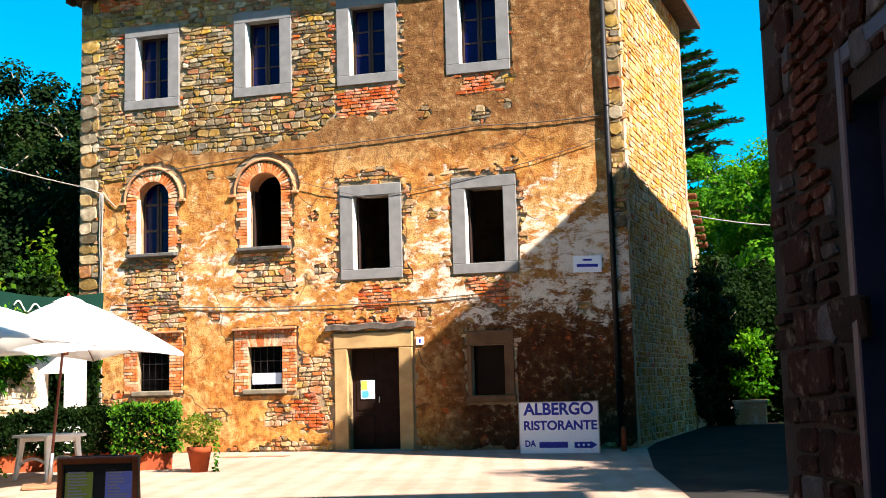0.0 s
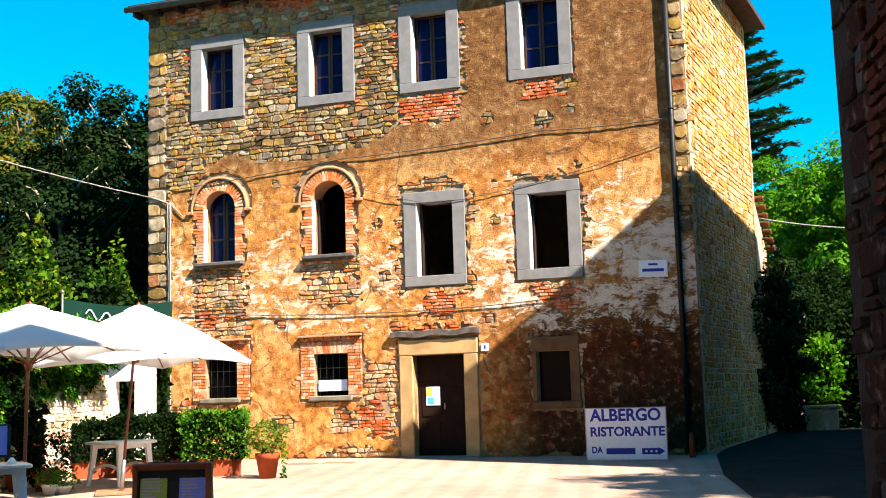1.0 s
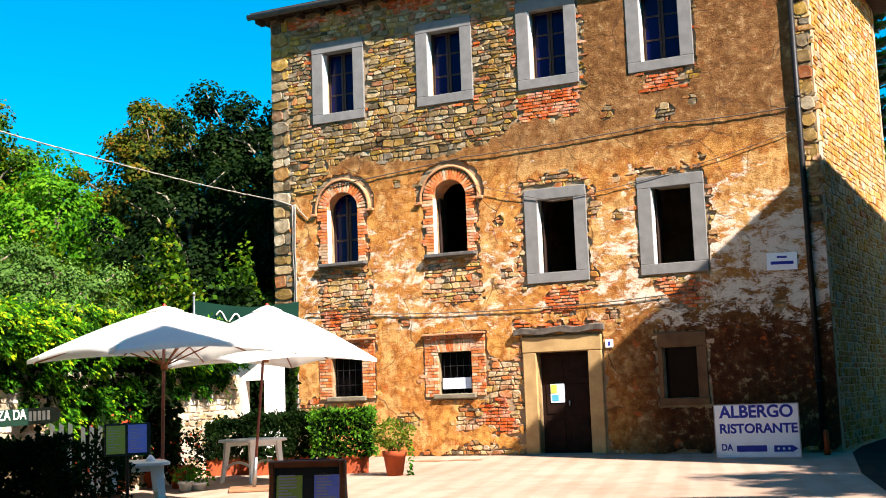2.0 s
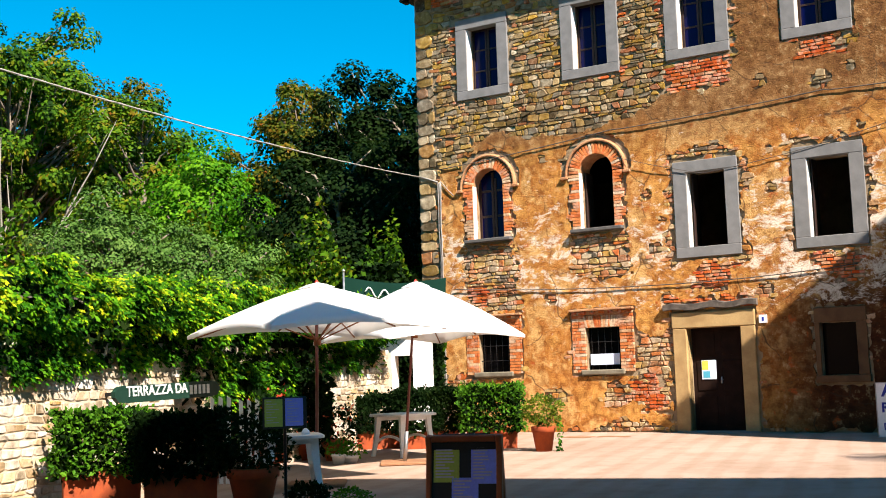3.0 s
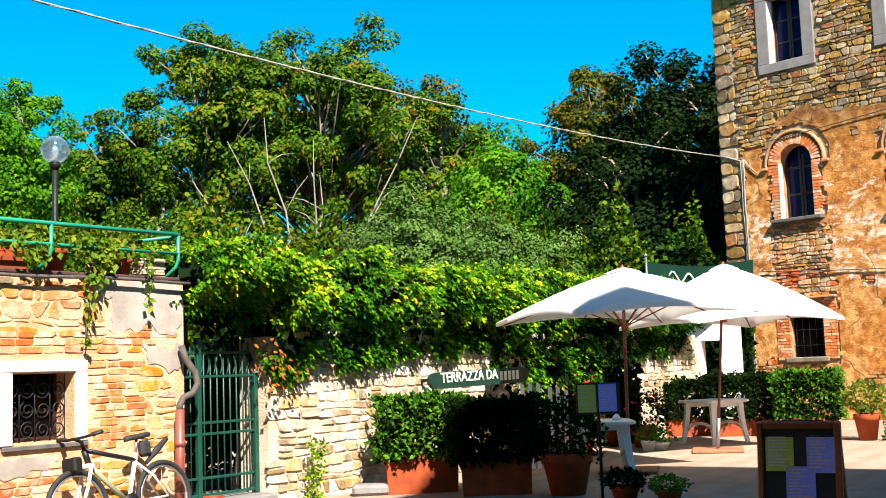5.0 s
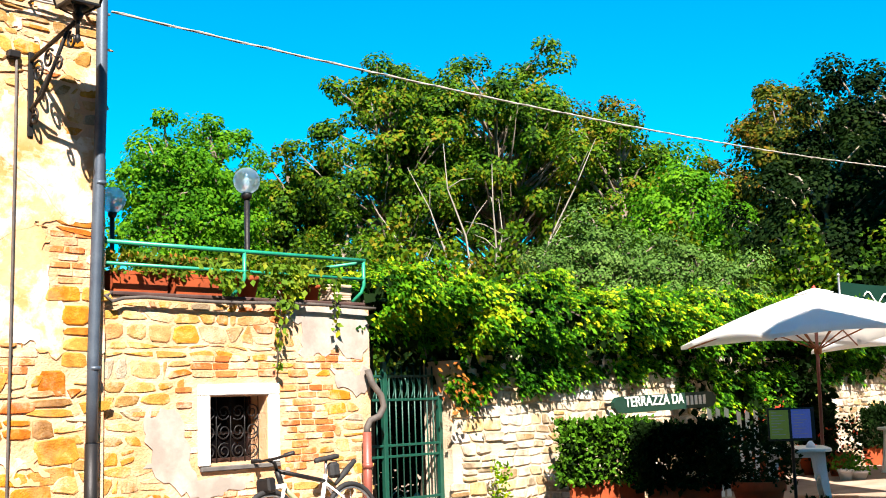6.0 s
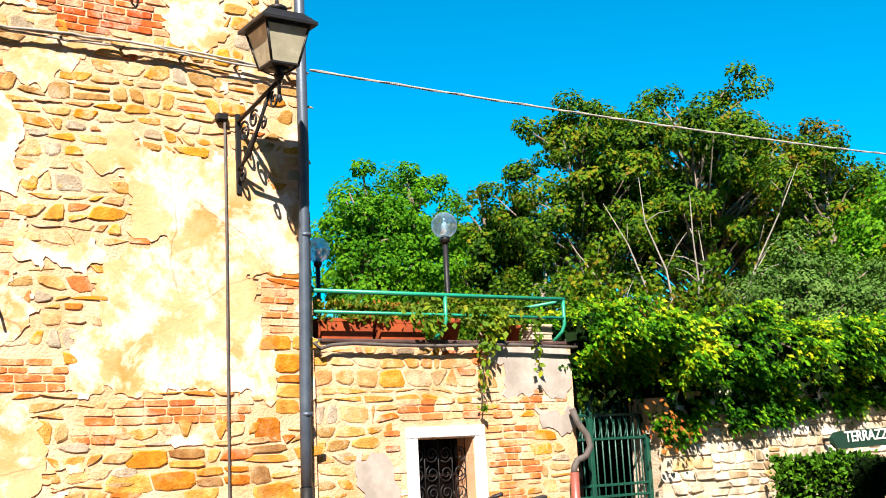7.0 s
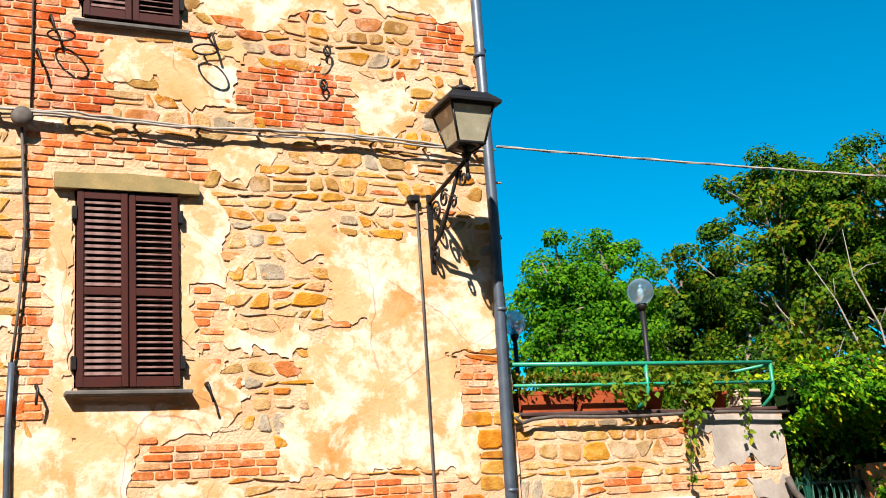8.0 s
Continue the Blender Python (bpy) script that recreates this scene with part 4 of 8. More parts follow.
low_window(*LOW[0], False)
low_window(*LOW[1], True)
M_BROWNSTONE = surf("brown_stone", (0.17, 0.085, 0.035), (0.10, 0.045, 0.018), 3, 40, 0.92, 0.5)
small = part("window", Mesh().box(2.02, 2.98, -0.05, 0.2, 2.30, 2.58, 0.01), M_BROWNSTONE, house, "small window with a brown stone surround")
for a, b in ((2.02, 2.115), (2.785, 2.98)):
    part("jamb", Mesh().box(a, b, -0.048, 0.2, 1.30, 2.298, 0.01), M_BROWNSTONE, small)
part("sill", Mesh().box(2.0, 3.0, -0.08, 0.2, 1.16, 1.298, 0.012), M_BROWNSTONE, small)
part("pane", Mesh().box(2.12, 2.78, 0.19, 0.194, 1.30, 2.29), M_DARKGLASS, small)

# door
door = part("door", Mesh().box(-0.50, 0.60, 0.22, 0.28, 0.24, 2.31, 0.004), M_DOOR, house, "dark brown wooden double door, shut")
for s, e in ((-0.46, 0.03), (0.07, 0.56)):
    for c, d in ((0.35, 0.95), (1.05, 1.65), (1.75, 2.24)):
        part("door_panel", Mesh().box(s + 0.05, e - 0.05, 0.205, 0.225, c, d, 0.012), M_DOOR, door)
part("door_handle", Mesh().tube([(0.10, 0.16, 1.2), (0.10, 0.16, 1.32)], 0.012, 8).tube([(0.10, 0.22, 1.26), (0.10, 0.155, 1.26)], 0.01, 8), M_STEEL, door)
part("lintel", Mesh().box(-0.80, 0.90, -0.08, 0.2, 2.312, 2.63, 0.015), M_TANSTONE, door, "pale sandstone door lintel")
part("jamb", Mesh().box(-0.79, -0.50, -0.075, 0.2, 0.22, 2.31, 0.015), M_TANSTONE, door, "pale sandstone jamb")
part("jamb", Mesh().box(0.60, 0.89, -0.075, 0.2, 0.22, 2.31, 0.015), M_TANSTONE, door, "pale sandstone jamb")
part("threshold", Mesh().box(-0.78, 0.88, -0.12, 0.2, 0.20, 0.26, 0.015), M_GREYSTONE, door)
wl = Mesh()
for k in range(13):
    x = -0.95 + 1.92 * k / 12
    z = 2.74 + 0.02 * math.sin(k * 1.3) + 0.008 * k * 0.3
    ring = [(x, -0.14, z - 0.06), (x, -0.15, z + 0.05 + 0.012 * math.sin(k * 2.1)), (x, 0.02, z + 0.075), (x, 0.02, z - 0.07)]
    wl.v += ring
    if k:
        b = (k - 1) * 4
        for j in range(4):
            wl.f.append((b + j, b + 4 + j, b + 4 + (j + 1) % 4, b + (j + 1) % 4))
            wl.smooth.append(False)
wl.f += [(0, 1, 2, 3), (51, 50, 49, 48)]
wl.smooth += [False, False]
part("lintel_beam", wl, M_OLDWOOD, door, "cracked weathered wooden beam over the door")
po = thing("poster", HOUSE @ pose(-0.16, 0.195, 1.47), "small printed poster taped to the dark door", "poster")
part("sheet", Mesh().box(-0.15, 0.15, -0.004, 0.004, -0.19, 0.19), M_PAPERW, po)
part("print_block", Mesh().box(-0.14, -0.01, -0.008, -0.0045, 0.0, 0.18), M_YELLOWP, po, "yellow printed block")
part("print_block", Mesh().box(-0.12, 0.02, -0.008, -0.0045, -0.16, -0.03), M_TEALP, po, "teal printed block")

# pipes and cables on the facade
pipe = part("downpipe", Mesh().tube([(5.02, -0.10, TOP), (5.02, -0.10, 0.3)], 0.055, 12), M_IRON, house, "dark metal downpipe")
for z in (1.5, 4.2, 6.9, 9.4):
    part("clip", Mesh().tube([(5.02, -0.10, z), (5.02, -0.10, z + 0.04)], 0.064, 12).box(4.995, 5.045, -0.1, 0.02, z, z + 0.04), M_IRON, pipe)
for k, dx in enumerate((-0.035, 0.0, 0.03)):
    cb = Mesh()
    rng = random.Random(k + 4)
    cb.tube([(-6.22 + dx + rng.uniform(-0.015, 0.015), -0.05 - 0.01 * k, z) for z in np.linspace(5.95, 0.4, 22)], 0.014, 6)
    part("cable", cb, M_CABLE, house, "grey electric cable clipped down the wall")
part("cable", Mesh().tube([(-6.80, -0.05, 6.15), (-6.5, -0.06, 6.05), (-6.25, -0.06, 5.95)], 0.018, 6), M_CABLE, house)
part("cable", Mesh().tube([(-6.2, -0.06, 5.98), (-6.0, -0.07, 5.75), (-5.85, -0.06, 5.6)], 0.012, 6), M_CABLE, house)


def sag(a, b, drop, n=16):
    a, b = Vector(a), Vector(b)
    return [a.lerp(b, k / n) - Vector((0, 0, drop * 4 * (k / n) * (1 - k / n))) for k in range(n + 1)]


part("cable", Mesh().tube(sag((-6.2, -0.07, 6.24), (-1.9, -0.075, 6.58), 0.03) + sag((-1.7, -0.075, 6.57), (2.5, -0.075, 6.75), 0.03) + sag((2.6, -0.075, 6.73), (4.98, -0.075, 6.74), 0.03), 0.011, 6), M_DCABLE, house, "dark cable along the facade")
part("cable", Mesh().tube(sag((-5.9, -0.07, 3.45), (-0.8, -0.07, 3.22), 0.05) + sag((-0.7, -0.07, 3.22), (2.9, -0.07, 3.36), 0.04), 0.011, 6), M_DCABLE, house)
part("cable", Mesh().tube(sag((-1.85, -0.12, 5.98), (0.0, -0.075, 5.42), 0.02) + sag((0.1, -0.075, 5.42), (4.9, -0.075, 6.28), 0.12), 0.007, 6), M_DCABLE, house)

sg = thing("street_sign", HOUSE @ pose(4.51, -0.06, 3.80, 0, 2, 0), "small white enamel street plate on the plaster", "sign")
part("plate", Mesh().box(-0.28, 0.28, -0.008, 0.008, -0.165, 0.165, 0.004), M_SIGNW, sg)
part("bar", Mesh().box(-0.09, 0.09, -0.012, -0.008, 0.06, 0.10).box(-0.21, 0.21, -0.012, -0.008, -0.06, 0.0), M_SIGNBLUE, sg)
hn = thing("number_plate", HOUSE @ pose(1.06, -0.06, 2.42), "small white tile plate beside the door", "plate")
part("plate", Mesh().box(-0.08, 0.08, -0.008, 0.008, -0.08, 0.08, 0.004), M_SIGNW, hn)
part("bar", Mesh().box(-0.02, 0.02, -0.012, -0.008, -0.04, 0.04), M_SIGNBLUE, hn)


# ---- left house, terrace and garden wall ----
LEFT = pose(-9.120, 9.479, 0, 0, 0, 85.89)
left = thing("house", LEFT, "tall house of patched rubble stone and cream plaster, brown shutters", "house")
LH = 10.5
SH = [(-7.28, 2.90, 4.54), (-7.24, 6.10, 7.75)]
CELLAR = (-7.95, -6.98, 0.95, 1.70)
lh_holes = [(u - 0.42, u + 0.42, a, b) for u, a, b in SH] + [CELLAR]
lwall = part("wall", wall_mesh(-16.0, -3.80, 0.0, LH, 0.5, lh_holes), M_MORTAR_W, left, "sunlit wall of mixed stone, brick and cream plaster")
part("end_wall", Mesh().box(-4.3, -3.802, 0.502, 8.0, 0, LH), M_MORTAR_W, left)
part("back_wall", Mesh().box(-16, -3.8, 8.0, 8.4, 0, LH), M_MORTAR_W, left)
part("roof", Mesh().box(-16.4, -3.3, -0.5, 8.8, LH, LH + 0.15, 0.02), M_TILE, left)
terrace = thing("terrace", LEFT, "raised garden terrace behind a patched stone wall", "terrace")
WIN = (-2.66, -2.00, 1.01, 1.65)
twall = part("wall", wall_mesh(-3.80, -0.64, 0.0, 2.58, 0.45, [WIN], 0.06), M_MORTAR_W, terrace, "patched stone and brick retaining wall")
part("end_wall", Mesh().box(-1.1, -0.642, 0.512, 4.0, 0, 2.58), M_MORTAR_W, terrace)
part("terrace_floor", Mesh().box(-3.8, -1.1, 0.512, 14.0, 2.3, 2.50), M_TERRA, terrace)
part("terrace_floor", Mesh().box(-1.09, 1.2, 5.0, 14.0, 2.3, 2.50), M_TERRA, terrace)
part("coping", Mesh().box(-3.78, -0.60, 0.035, 0.55, 2.582, 2.625, 0.012), M_COPING, terrace, "thin dark brown coping")

garden = tagged(part("garden_wall", wall_mesh(0.52, 12.2, 0.0, 2.0, 0.45, [(6.1, 8.1, 0.0, 1.8)]), M_LIME, None, "sunlit rubble garden wall half hidden by vines", LEFT), category="wall", kind="structure")
# the pale wall and dark doorway between the garden wall and the main house
PALE = pose(-8.78, 22.07, 0, 0, 0, 8.6)
pale = tagged(part("wall_pale", wall_mesh(-0.05, 1.15, 0.0, 2.35, 0.4, [(0.42, 0.80, 0.0, 1.95)]), M_REVEAL, None, "whitewashed low wall with a narrow dark doorway", PALE), category="wall", kind="structure")

# ---- dark near house beside the camera ----
near = thing("house", pose(1.65, 6.28, 0), "dark shaded house of large stones and brick close by", "house")
NEARW = (1.30, 2.4, 0.0, 2.70)
nwall = part("wall", wall_mesh(0, 14.0, 0, 12.25, 0.5, [NEARW]), M_SHADED_MORTAR, near, "shaded wall of stone blocks and brick", pose(0, 0, 0, 0, 0, -90))
part("far_wall", Mesh().box(0.502, 9.0, -0.5, 0.0, 0, 12.25), M_SHADED_MORTAR, near)
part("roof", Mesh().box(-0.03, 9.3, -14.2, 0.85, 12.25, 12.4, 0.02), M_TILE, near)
part("right_wall", Mesh().box(8.5, 9.0, -14, -0.502, 0, 12.25), M_SHADED_MORTAR, near)
part("rear_wall", Mesh().box(0.502, 8.5, -14.0, -13.5, 0, 12.25), M_SHADED_MORTAR, near)

# ---- house across the alley, which shades the facade ----
alley = thing("house", HOUSE, "tall neighbouring house across the alley", "house")
poly = [(8.54, -4.70), (18.5, -5.7), (19.0, 4.0), (11.59, 4.40), (10.21, -2.36)]
am = Mesh()
n = len(poly)
am.add([(x, y, 0) for x, y in poly] + [(x, y, 11.07) for x, y in poly], [tuple(range(n)), tuple(range(n, 2 * n))] + [(i, (i + 1) % n, (i + 1) % n + n, i + n) for i in range(n)])
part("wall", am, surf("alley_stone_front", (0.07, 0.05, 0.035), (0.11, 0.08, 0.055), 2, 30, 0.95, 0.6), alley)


# ---- left house: windows, lamp, pipes ----
M_LINTEL = surf("mossy_sandstone", (0.30, 0.22, 0.09), (0.20, 0.16, 0.07), 5, 45, 0.92, 0.5)
def shutter_leaf(w, h, win, m):
    """The frame of one louvred shutter leaf, h high."""
    for x in (0, w - 0.055):
        part("shutter_stile", Mesh().box(x, x + 0.055, 0, 0.04, 0, h, 0.005), M_SHUTTER, win, "", m)
    for a, b in ((0, 0.085), (h - 0.07, h), (h * 0.46, h * 0.46 + 0.065)):
        part("shutter_rail", Mesh().box(0.055, w - 0.055, 0.002, 0.038, a, b, 0.004), M_SHUTTER, win, "", m)


def shutter_window(u, z0, z1, first):
    win = part("window", Mesh().box(u - 0.50, u + 0.50, -0.12 if first else -0.06, 0.3, z0 - 0.07, z0 - 0.03, 0.010), M_SLATE, left, "closed brown louvred shutters over a slate sill")
    if first:
        arch = [(u - 0.59, z1 + 0.0), (u + 0.59, z1 + 0.0), (u + 0.59, z1 + 0.09), (u + 0.3, z1 + 0.135), (u, z1 + 0.15), (u - 0.3, z1 + 0.135), (u - 0.59, z1 + 0.13)]
        part("lintel", Mesh().prism(arch, -0.075, 0.2), M_LINTEL, win, "grey-green sandstone lintel")
    h, w = z1 - z0 - 0.01, 0.405
    slat = Mesh().box(0.05, w - 0.05, -0.004, 0.004, -0.016, 0.016, 0.002).data("slat", M_SLAT)
    for s in (0, 1):
        m = pose(u - 0.41, -0.055, z0) if not s else pose(u + 0.005, -0.05, z0)
        shutter_leaf(w, h, win, m)
        for a, b in ((0.085, h * 0.46), (h * 0.46 + 0.065, h - 0.07)):
            k = max(3, round((b - a) / 0.052))
            for q in range(k):
                ob = new("slat", slat)
                ob.parent = win
                ob.matrix_basis = m @ pose(0, 0.02, a + (q + 0.5) * (b - a) / k, -22 if not s else -55, 0, 0)
    part("core", Mesh().box(u - 0.42, u + 0.42, 0.12, 0.14, z0, z1), M_DOOR, win)
    for s in (-1, 1):
        for z in (z0 + 0.2, z1 - 0.2):
            part("hinge", Mesh().box(u + s * 0.43 - 0.02, u + s * 0.43 + 0.02, -0.07, 0.0, z - 0.06, z + 0.05, 0.004), M_IRON, win)


for k, (u, a, b) in enumerate(SH):
    shutter_window(u, a, b, k == 0)


cw = part("window", Mesh().box(CELLAR[0], CELLAR[1], 0.20, 0.24, CELLAR[2], CELLAR[3]), M_DARKGLASS, left, "dark ground-floor window under a brick lintel")
vo = Mesh().box(-0.032, 0.032, -0.024, 0.2, 0.0, 0.13, 0.006).data("brick", M_PBRK)
for k in range(15):
    part("brick", vo, None, cw, "", pose(CELLAR[0] + 0.035 + k * 0.0645, 0, CELLAR[3] + 0.004))
part("sill", Mesh().box(CELLAR[0] - 0.06, CELLAR[1] + 0.06, -0.06, 0.2, CELLAR[2] - 0.06, CELLAR[2] - 0.002, 0.01), M_SLATE, cw)


def hook(u, z, s):
    return part("shutter_hook", Mesh().tube([(u, 0.03, z + 0.06), (u, -0.10, z + 0.06), (u + 0.01, -0.12, z + 0.02), (u + s * 0.03, -0.12, z - 0.06), (u + s * 0.045, -0.11, z - 0.10)], 0.012, 6), M_IRON, left)


for u, z, s in ((-7.92, 5.98, 1), (-6.56, 5.98, 1), (-7.99, 2.86, 0), (-6.66, 2.86, 1), (-8.02, 5.66, 1)):
    hook(u, z, s)
for u, z in ((-7.84, 5.84), (-6.63, 5.85)):
    ring = Mesh()
    ring.tube([(u + 0.11 * math.cos(a), -0.16 - 0.11 * math.sin(a), z) for a in np.linspace(0, 2 * math.pi, 21)], 0.009, 6, False)
    ring.tube([(u + 0.02, 0.02, z), (u + 0.02, -0.06, z)], 0.01, 6)
    part("pot_ring", ring, M_IRON, left, "iron ring holder for a flower pot")
for u, z in ((-5.47, 6.01), (-5.52, 5.67)):
    part("iron_ring", Mesh().tube([(u + 0.03 * math.sin(a), -0.06, z + 0.05 * math.cos(a)) for a in np.linspace(0, 2 * math.pi, 13)], 0.011, 6, False).tube([(u, 0.02, z + 0.05), (u, -0.07, z + 0.05)], 0.01, 6), M_IRON, left)
lp = part("downpipe", Mesh().tube([(-3.90, -0.11, LH), (-3.90, -0.11, 4.4), (-3.96, -0.11, 2.0), (-3.97, -0.11, 1.25)], 0.052, 14), M_ZINC, left, "grey painted metal downpipe")
part("pipe_foot", Mesh().tube([(-3.97, -0.11, 1.27), (-3.98, -0.11, 0.06)], 0.058, 14), M_IRON, lp, "dark cast-iron foot of the pipe")
for z in (1.9, 3.55, 5.6, 6.1):
    part("clip", Mesh().tube([(-3.91 - (0.04 if z < 3 else 0), -0.11, z), (-3.91 - (0.04 if z < 3 else 0), -0.11, z + 0.035)], 0.06, 14).box(-3.93, -3.89, -0.1, 0.02, z, z + 0.03), M_ZINC, lp)
# cable run with its clips
for k, (dz, dy) in enumerate(((0.0, -0.07), (0.03, -0.085), (0.012, -0.105))):
    rng = random.Random(k)
    pts = [(u, dy + rng.uniform(-0.01, 0.01), 5.14 + dz + 0.02 * math.sin(u * 2.3 + k) + rng.uniform(-0.008, 0.008)) for u in np.linspace(-8.7, -3.82, 40)]
    part("cable", Mesh().tube(pts, 0.011, 6), M_CABLE, left, "twisted pale cables along the wall")
for u in np.linspace(-8.3, -4.0, 9):
    part("cable_clip", Mesh().box(u - 0.012, u + 0.012, -0.10, 0.02, 5.125, 5.14, 0.003), M_IRON, left)
part("junction_box", Mesh().lathe([(0.085, 0.0), (0.09, 0.03), (0.075, 0.06), (0.03, 0.07)], 16, pose(-8.13, -0.06, 5.12, 90, 0, 0)), M_DCABLE, left, "round dark grey junction box")
part("conduit", Mesh().tube([(-8.13, -0.05, 5.05), (-8.09, -0.05, 4.2), (-8.12, -0.05, 3.6), (-8.17, -0.05, 3.1)], 0.012, 8), M_DCABLE, left)
part("conduit", Mesh().tube([(-8.17, -0.05, 3.1), (-8.19, -0.05, 2.6), (-8.19, -0.05, 0.2)], 0.026, 10), M_ZINC, left, "grey steel conduit")
part("conduit", Mesh().tube([(-4.66, -0.04, 4.58), (-4.66, -0.04, 3.6), (-4.68, -0.04, 1.0), (-4.68, -0.04, 0.1)], 0.012, 8), M_DCABLE, left, "thin dark conduit")
part("switch_box", Mesh().box(-4.74, -4.63, -0.07, 0.02, 4.59, 4.66, 0.012), M_IRON, left, "small dark electric box")
part("conduit", Mesh().tube([(-8.05, -0.03, 7.5), (-8.06, -0.03, 5.2)], 0.009, 6), M_DCABLE, left)


def wall_lantern(m):
    t = thing("street_lamp", m, "black iron lantern on a scrolled wall bracket", "lamp")
    br = part("bracket", Mesh().box(-0.025, 0.025, -0.03, 0.0, 3.92, 4.68, 0.006), M_IRON, t, "wrought-iron bracket")
    part("arm", Mesh().tube([(0, -0.02, 4.60), (0, -0.85, 4.74)], 0.02, 8), M_IRON, br)
    part("strut", Mesh().tube([(0, -0.02, 4.16), (0, -0.25, 4.24), (0, -0.70, 4.70)], 0.018, 8), M_IRON, br)
    part("strut", Mesh().tube([(0, -0.03, 4.02), (0, -0.12, 4.2), (0, -0.36, 4.40)], 0.014, 8), M_IRON, br)

    def scroll(cy, cz, r, turns, start, flip=1):
        pts = []
        for k in range(26):
            q = k / 25
            a = start + flip * turns * 2 * math.pi * q
            rr = r * (1 - 0.75 * q)
            pts.append((0, cy + rr * math.cos(a), cz + rr * math.sin(a)))
        part("scroll", Mesh().tube(pts, 0.012, 6), M_IRON, br)
    scroll(-0.16, 4.47, 0.11, 1.4, 0.5)
    scroll(-0.36, 4.54, 0.09, 1.4, 2.5, -1)
    scroll(-0.78, 4.60, 0.08, 1.3, 1.3, -1)
    scroll(-0.10, 4.08, 0.08, 1.2, 1.0)
    scroll(-0.55, 4.45, 0.07, 1.2, 0.6)
    part("drop", Mesh().tube([(0, -0.88, 4.88), (0, -0.88, 4.60)], 0.018, 8).lathe([(0.0, -0.06), (0.03, -0.03), (0.022, 0.0), (0.01, 0.04)], 10, pose(0, -0.88, 4.60)), M_IRON, br)
    # lantern: four tapered panes, basket below, hipped cap with finial
    cy, b, tp, w0, w1 = -0.88, 4.86, 5.19, 0.125, 0.20
    cage = part("lantern", Mesh().lathe([(0.03, 4.74), (0.05, 4.79), (0.03, 4.82), (0.125, b)], 12, pose(0, cy, 0)), M_IRON, t, "tapered black lantern")
    for sx in (-1, 1):
        for sy in (-1, 1):
            part("bar", Mesh().tube([(sx * w0, cy + sy * w0, b), (sx * w1, cy + sy * w1, tp)], 0.012, 6), M_IRON, cage)
            part("bar", Mesh().tube([(sx * w0, cy + sy * w0, b), (sx * 0.06, cy + sy * 0.06, b - 0.05), (0, cy, b - 0.09)], 0.008, 6), M_IRON, cage)
    for ax in range(2):
        for s in (-1, 1):
            q = [(-w0, w0 * s, b), (w0, w0 * s, b), (w1, w1 * s, tp), (-w1, w1 * s, tp)]
            q = [(y, x, z) for x, y, z in q] if ax else q
            vs = [(x, y + cy, z) for x, y, z in q] + [(x * 0.97, y * 0.97 + cy, z) for x, y, z in q]
            part("pane", Mesh().add(vs, [(0, 1, 2, 3), (7, 6, 5, 4), (0, 4, 5, 1), (1, 5, 6, 2), (2, 6, 7, 3), (3, 7, 4, 0)]), M_LAMPGLASS, cage, "frosted glass pane")
    for z, w in ((b, w0 + 0.012), (tp, w1 + 0.012)):
        part("rim", Mesh().box(-w, w, cy - w, cy + w, z - 0.012, z + 0.012, 0.004), M_IRON, cage)
    cap = Mesh()
    lv = [(0.26, tp + 0.01), (0.26, tp + 0.035), (0.17, tp + 0.13), (0.06, tp + 0.17)]
    for w, z in lv:
        cap.v += [(-w, cy - w, z), (w, cy - w, z), (w, cy + w, z), (-w, cy + w, z)]
    for k in range(3):
        for j in range(4):
            cap.f.append((k * 4 + j, k * 4 + (j + 1) % 4, k * 4 + 4 + (j + 1) % 4, k * 4 + 4 + j))
    cap.f += [(3, 2, 1, 0), (12, 13, 14, 15)]
    cap.smooth = [False] * len(cap.f)
    cp = part("cap", cap, M_IRON, t, "hipped black metal cap")
    part("finial", Mesh().lathe([(0.05, tp + 0.16), (0.085, tp + 0.19), (0.09, tp + 0.21), (0.06, tp + 0.23), (0.02, tp + 0.25), (0.012, tp + 0.30), (0.0, tp + 0.32)], 14, pose(0, cy, 0)), M_IRON, cp)
    return t


wall_lantern(LEFT @ pose(-4.52, 0.0, 0.0))

# ---- terrace: window, railing, pots, lamps ----
tw = part("window", Mesh().box(-2.78, -1.86, 0.02, 0.25, 0.945, 0.99, 0.008), M_SLATE, terrace, "small barred window with a pale plastered edge")
for q in ((-2.80, -2.672, 0.995, 1.66), (-1.99, -1.86, 0.995, 1.66), (-2.80, -1.86, 1.66, 1.77)):
    part("surround", Mesh().box(q[0], q[1], 0.028, 0.20, q[2], q[3], 0.01), M_REVEAL, tw, "white plastered edge")
part("pane", Mesh().box(-2.67, -1.99, 0.38, 0.385, 1.0, 1.65), M_DARKGLASS, tw)
part("window_frame", Mesh().box(-2.67, -2.63, 0.34, 0.38, 1.0, 1.65, 0.004).box(-2.03, -1.99, 0.34, 0.38, 1.0, 1.65, 0.004).box(-2.63, -2.03, 0.342, 0.378, 1.28, 1.31, 0.004).box(-2.63, -2.03, 0.342, 0.378, 1.0, 1.05, 0.004), M_BROWNPAINT, tw, "brown frame")
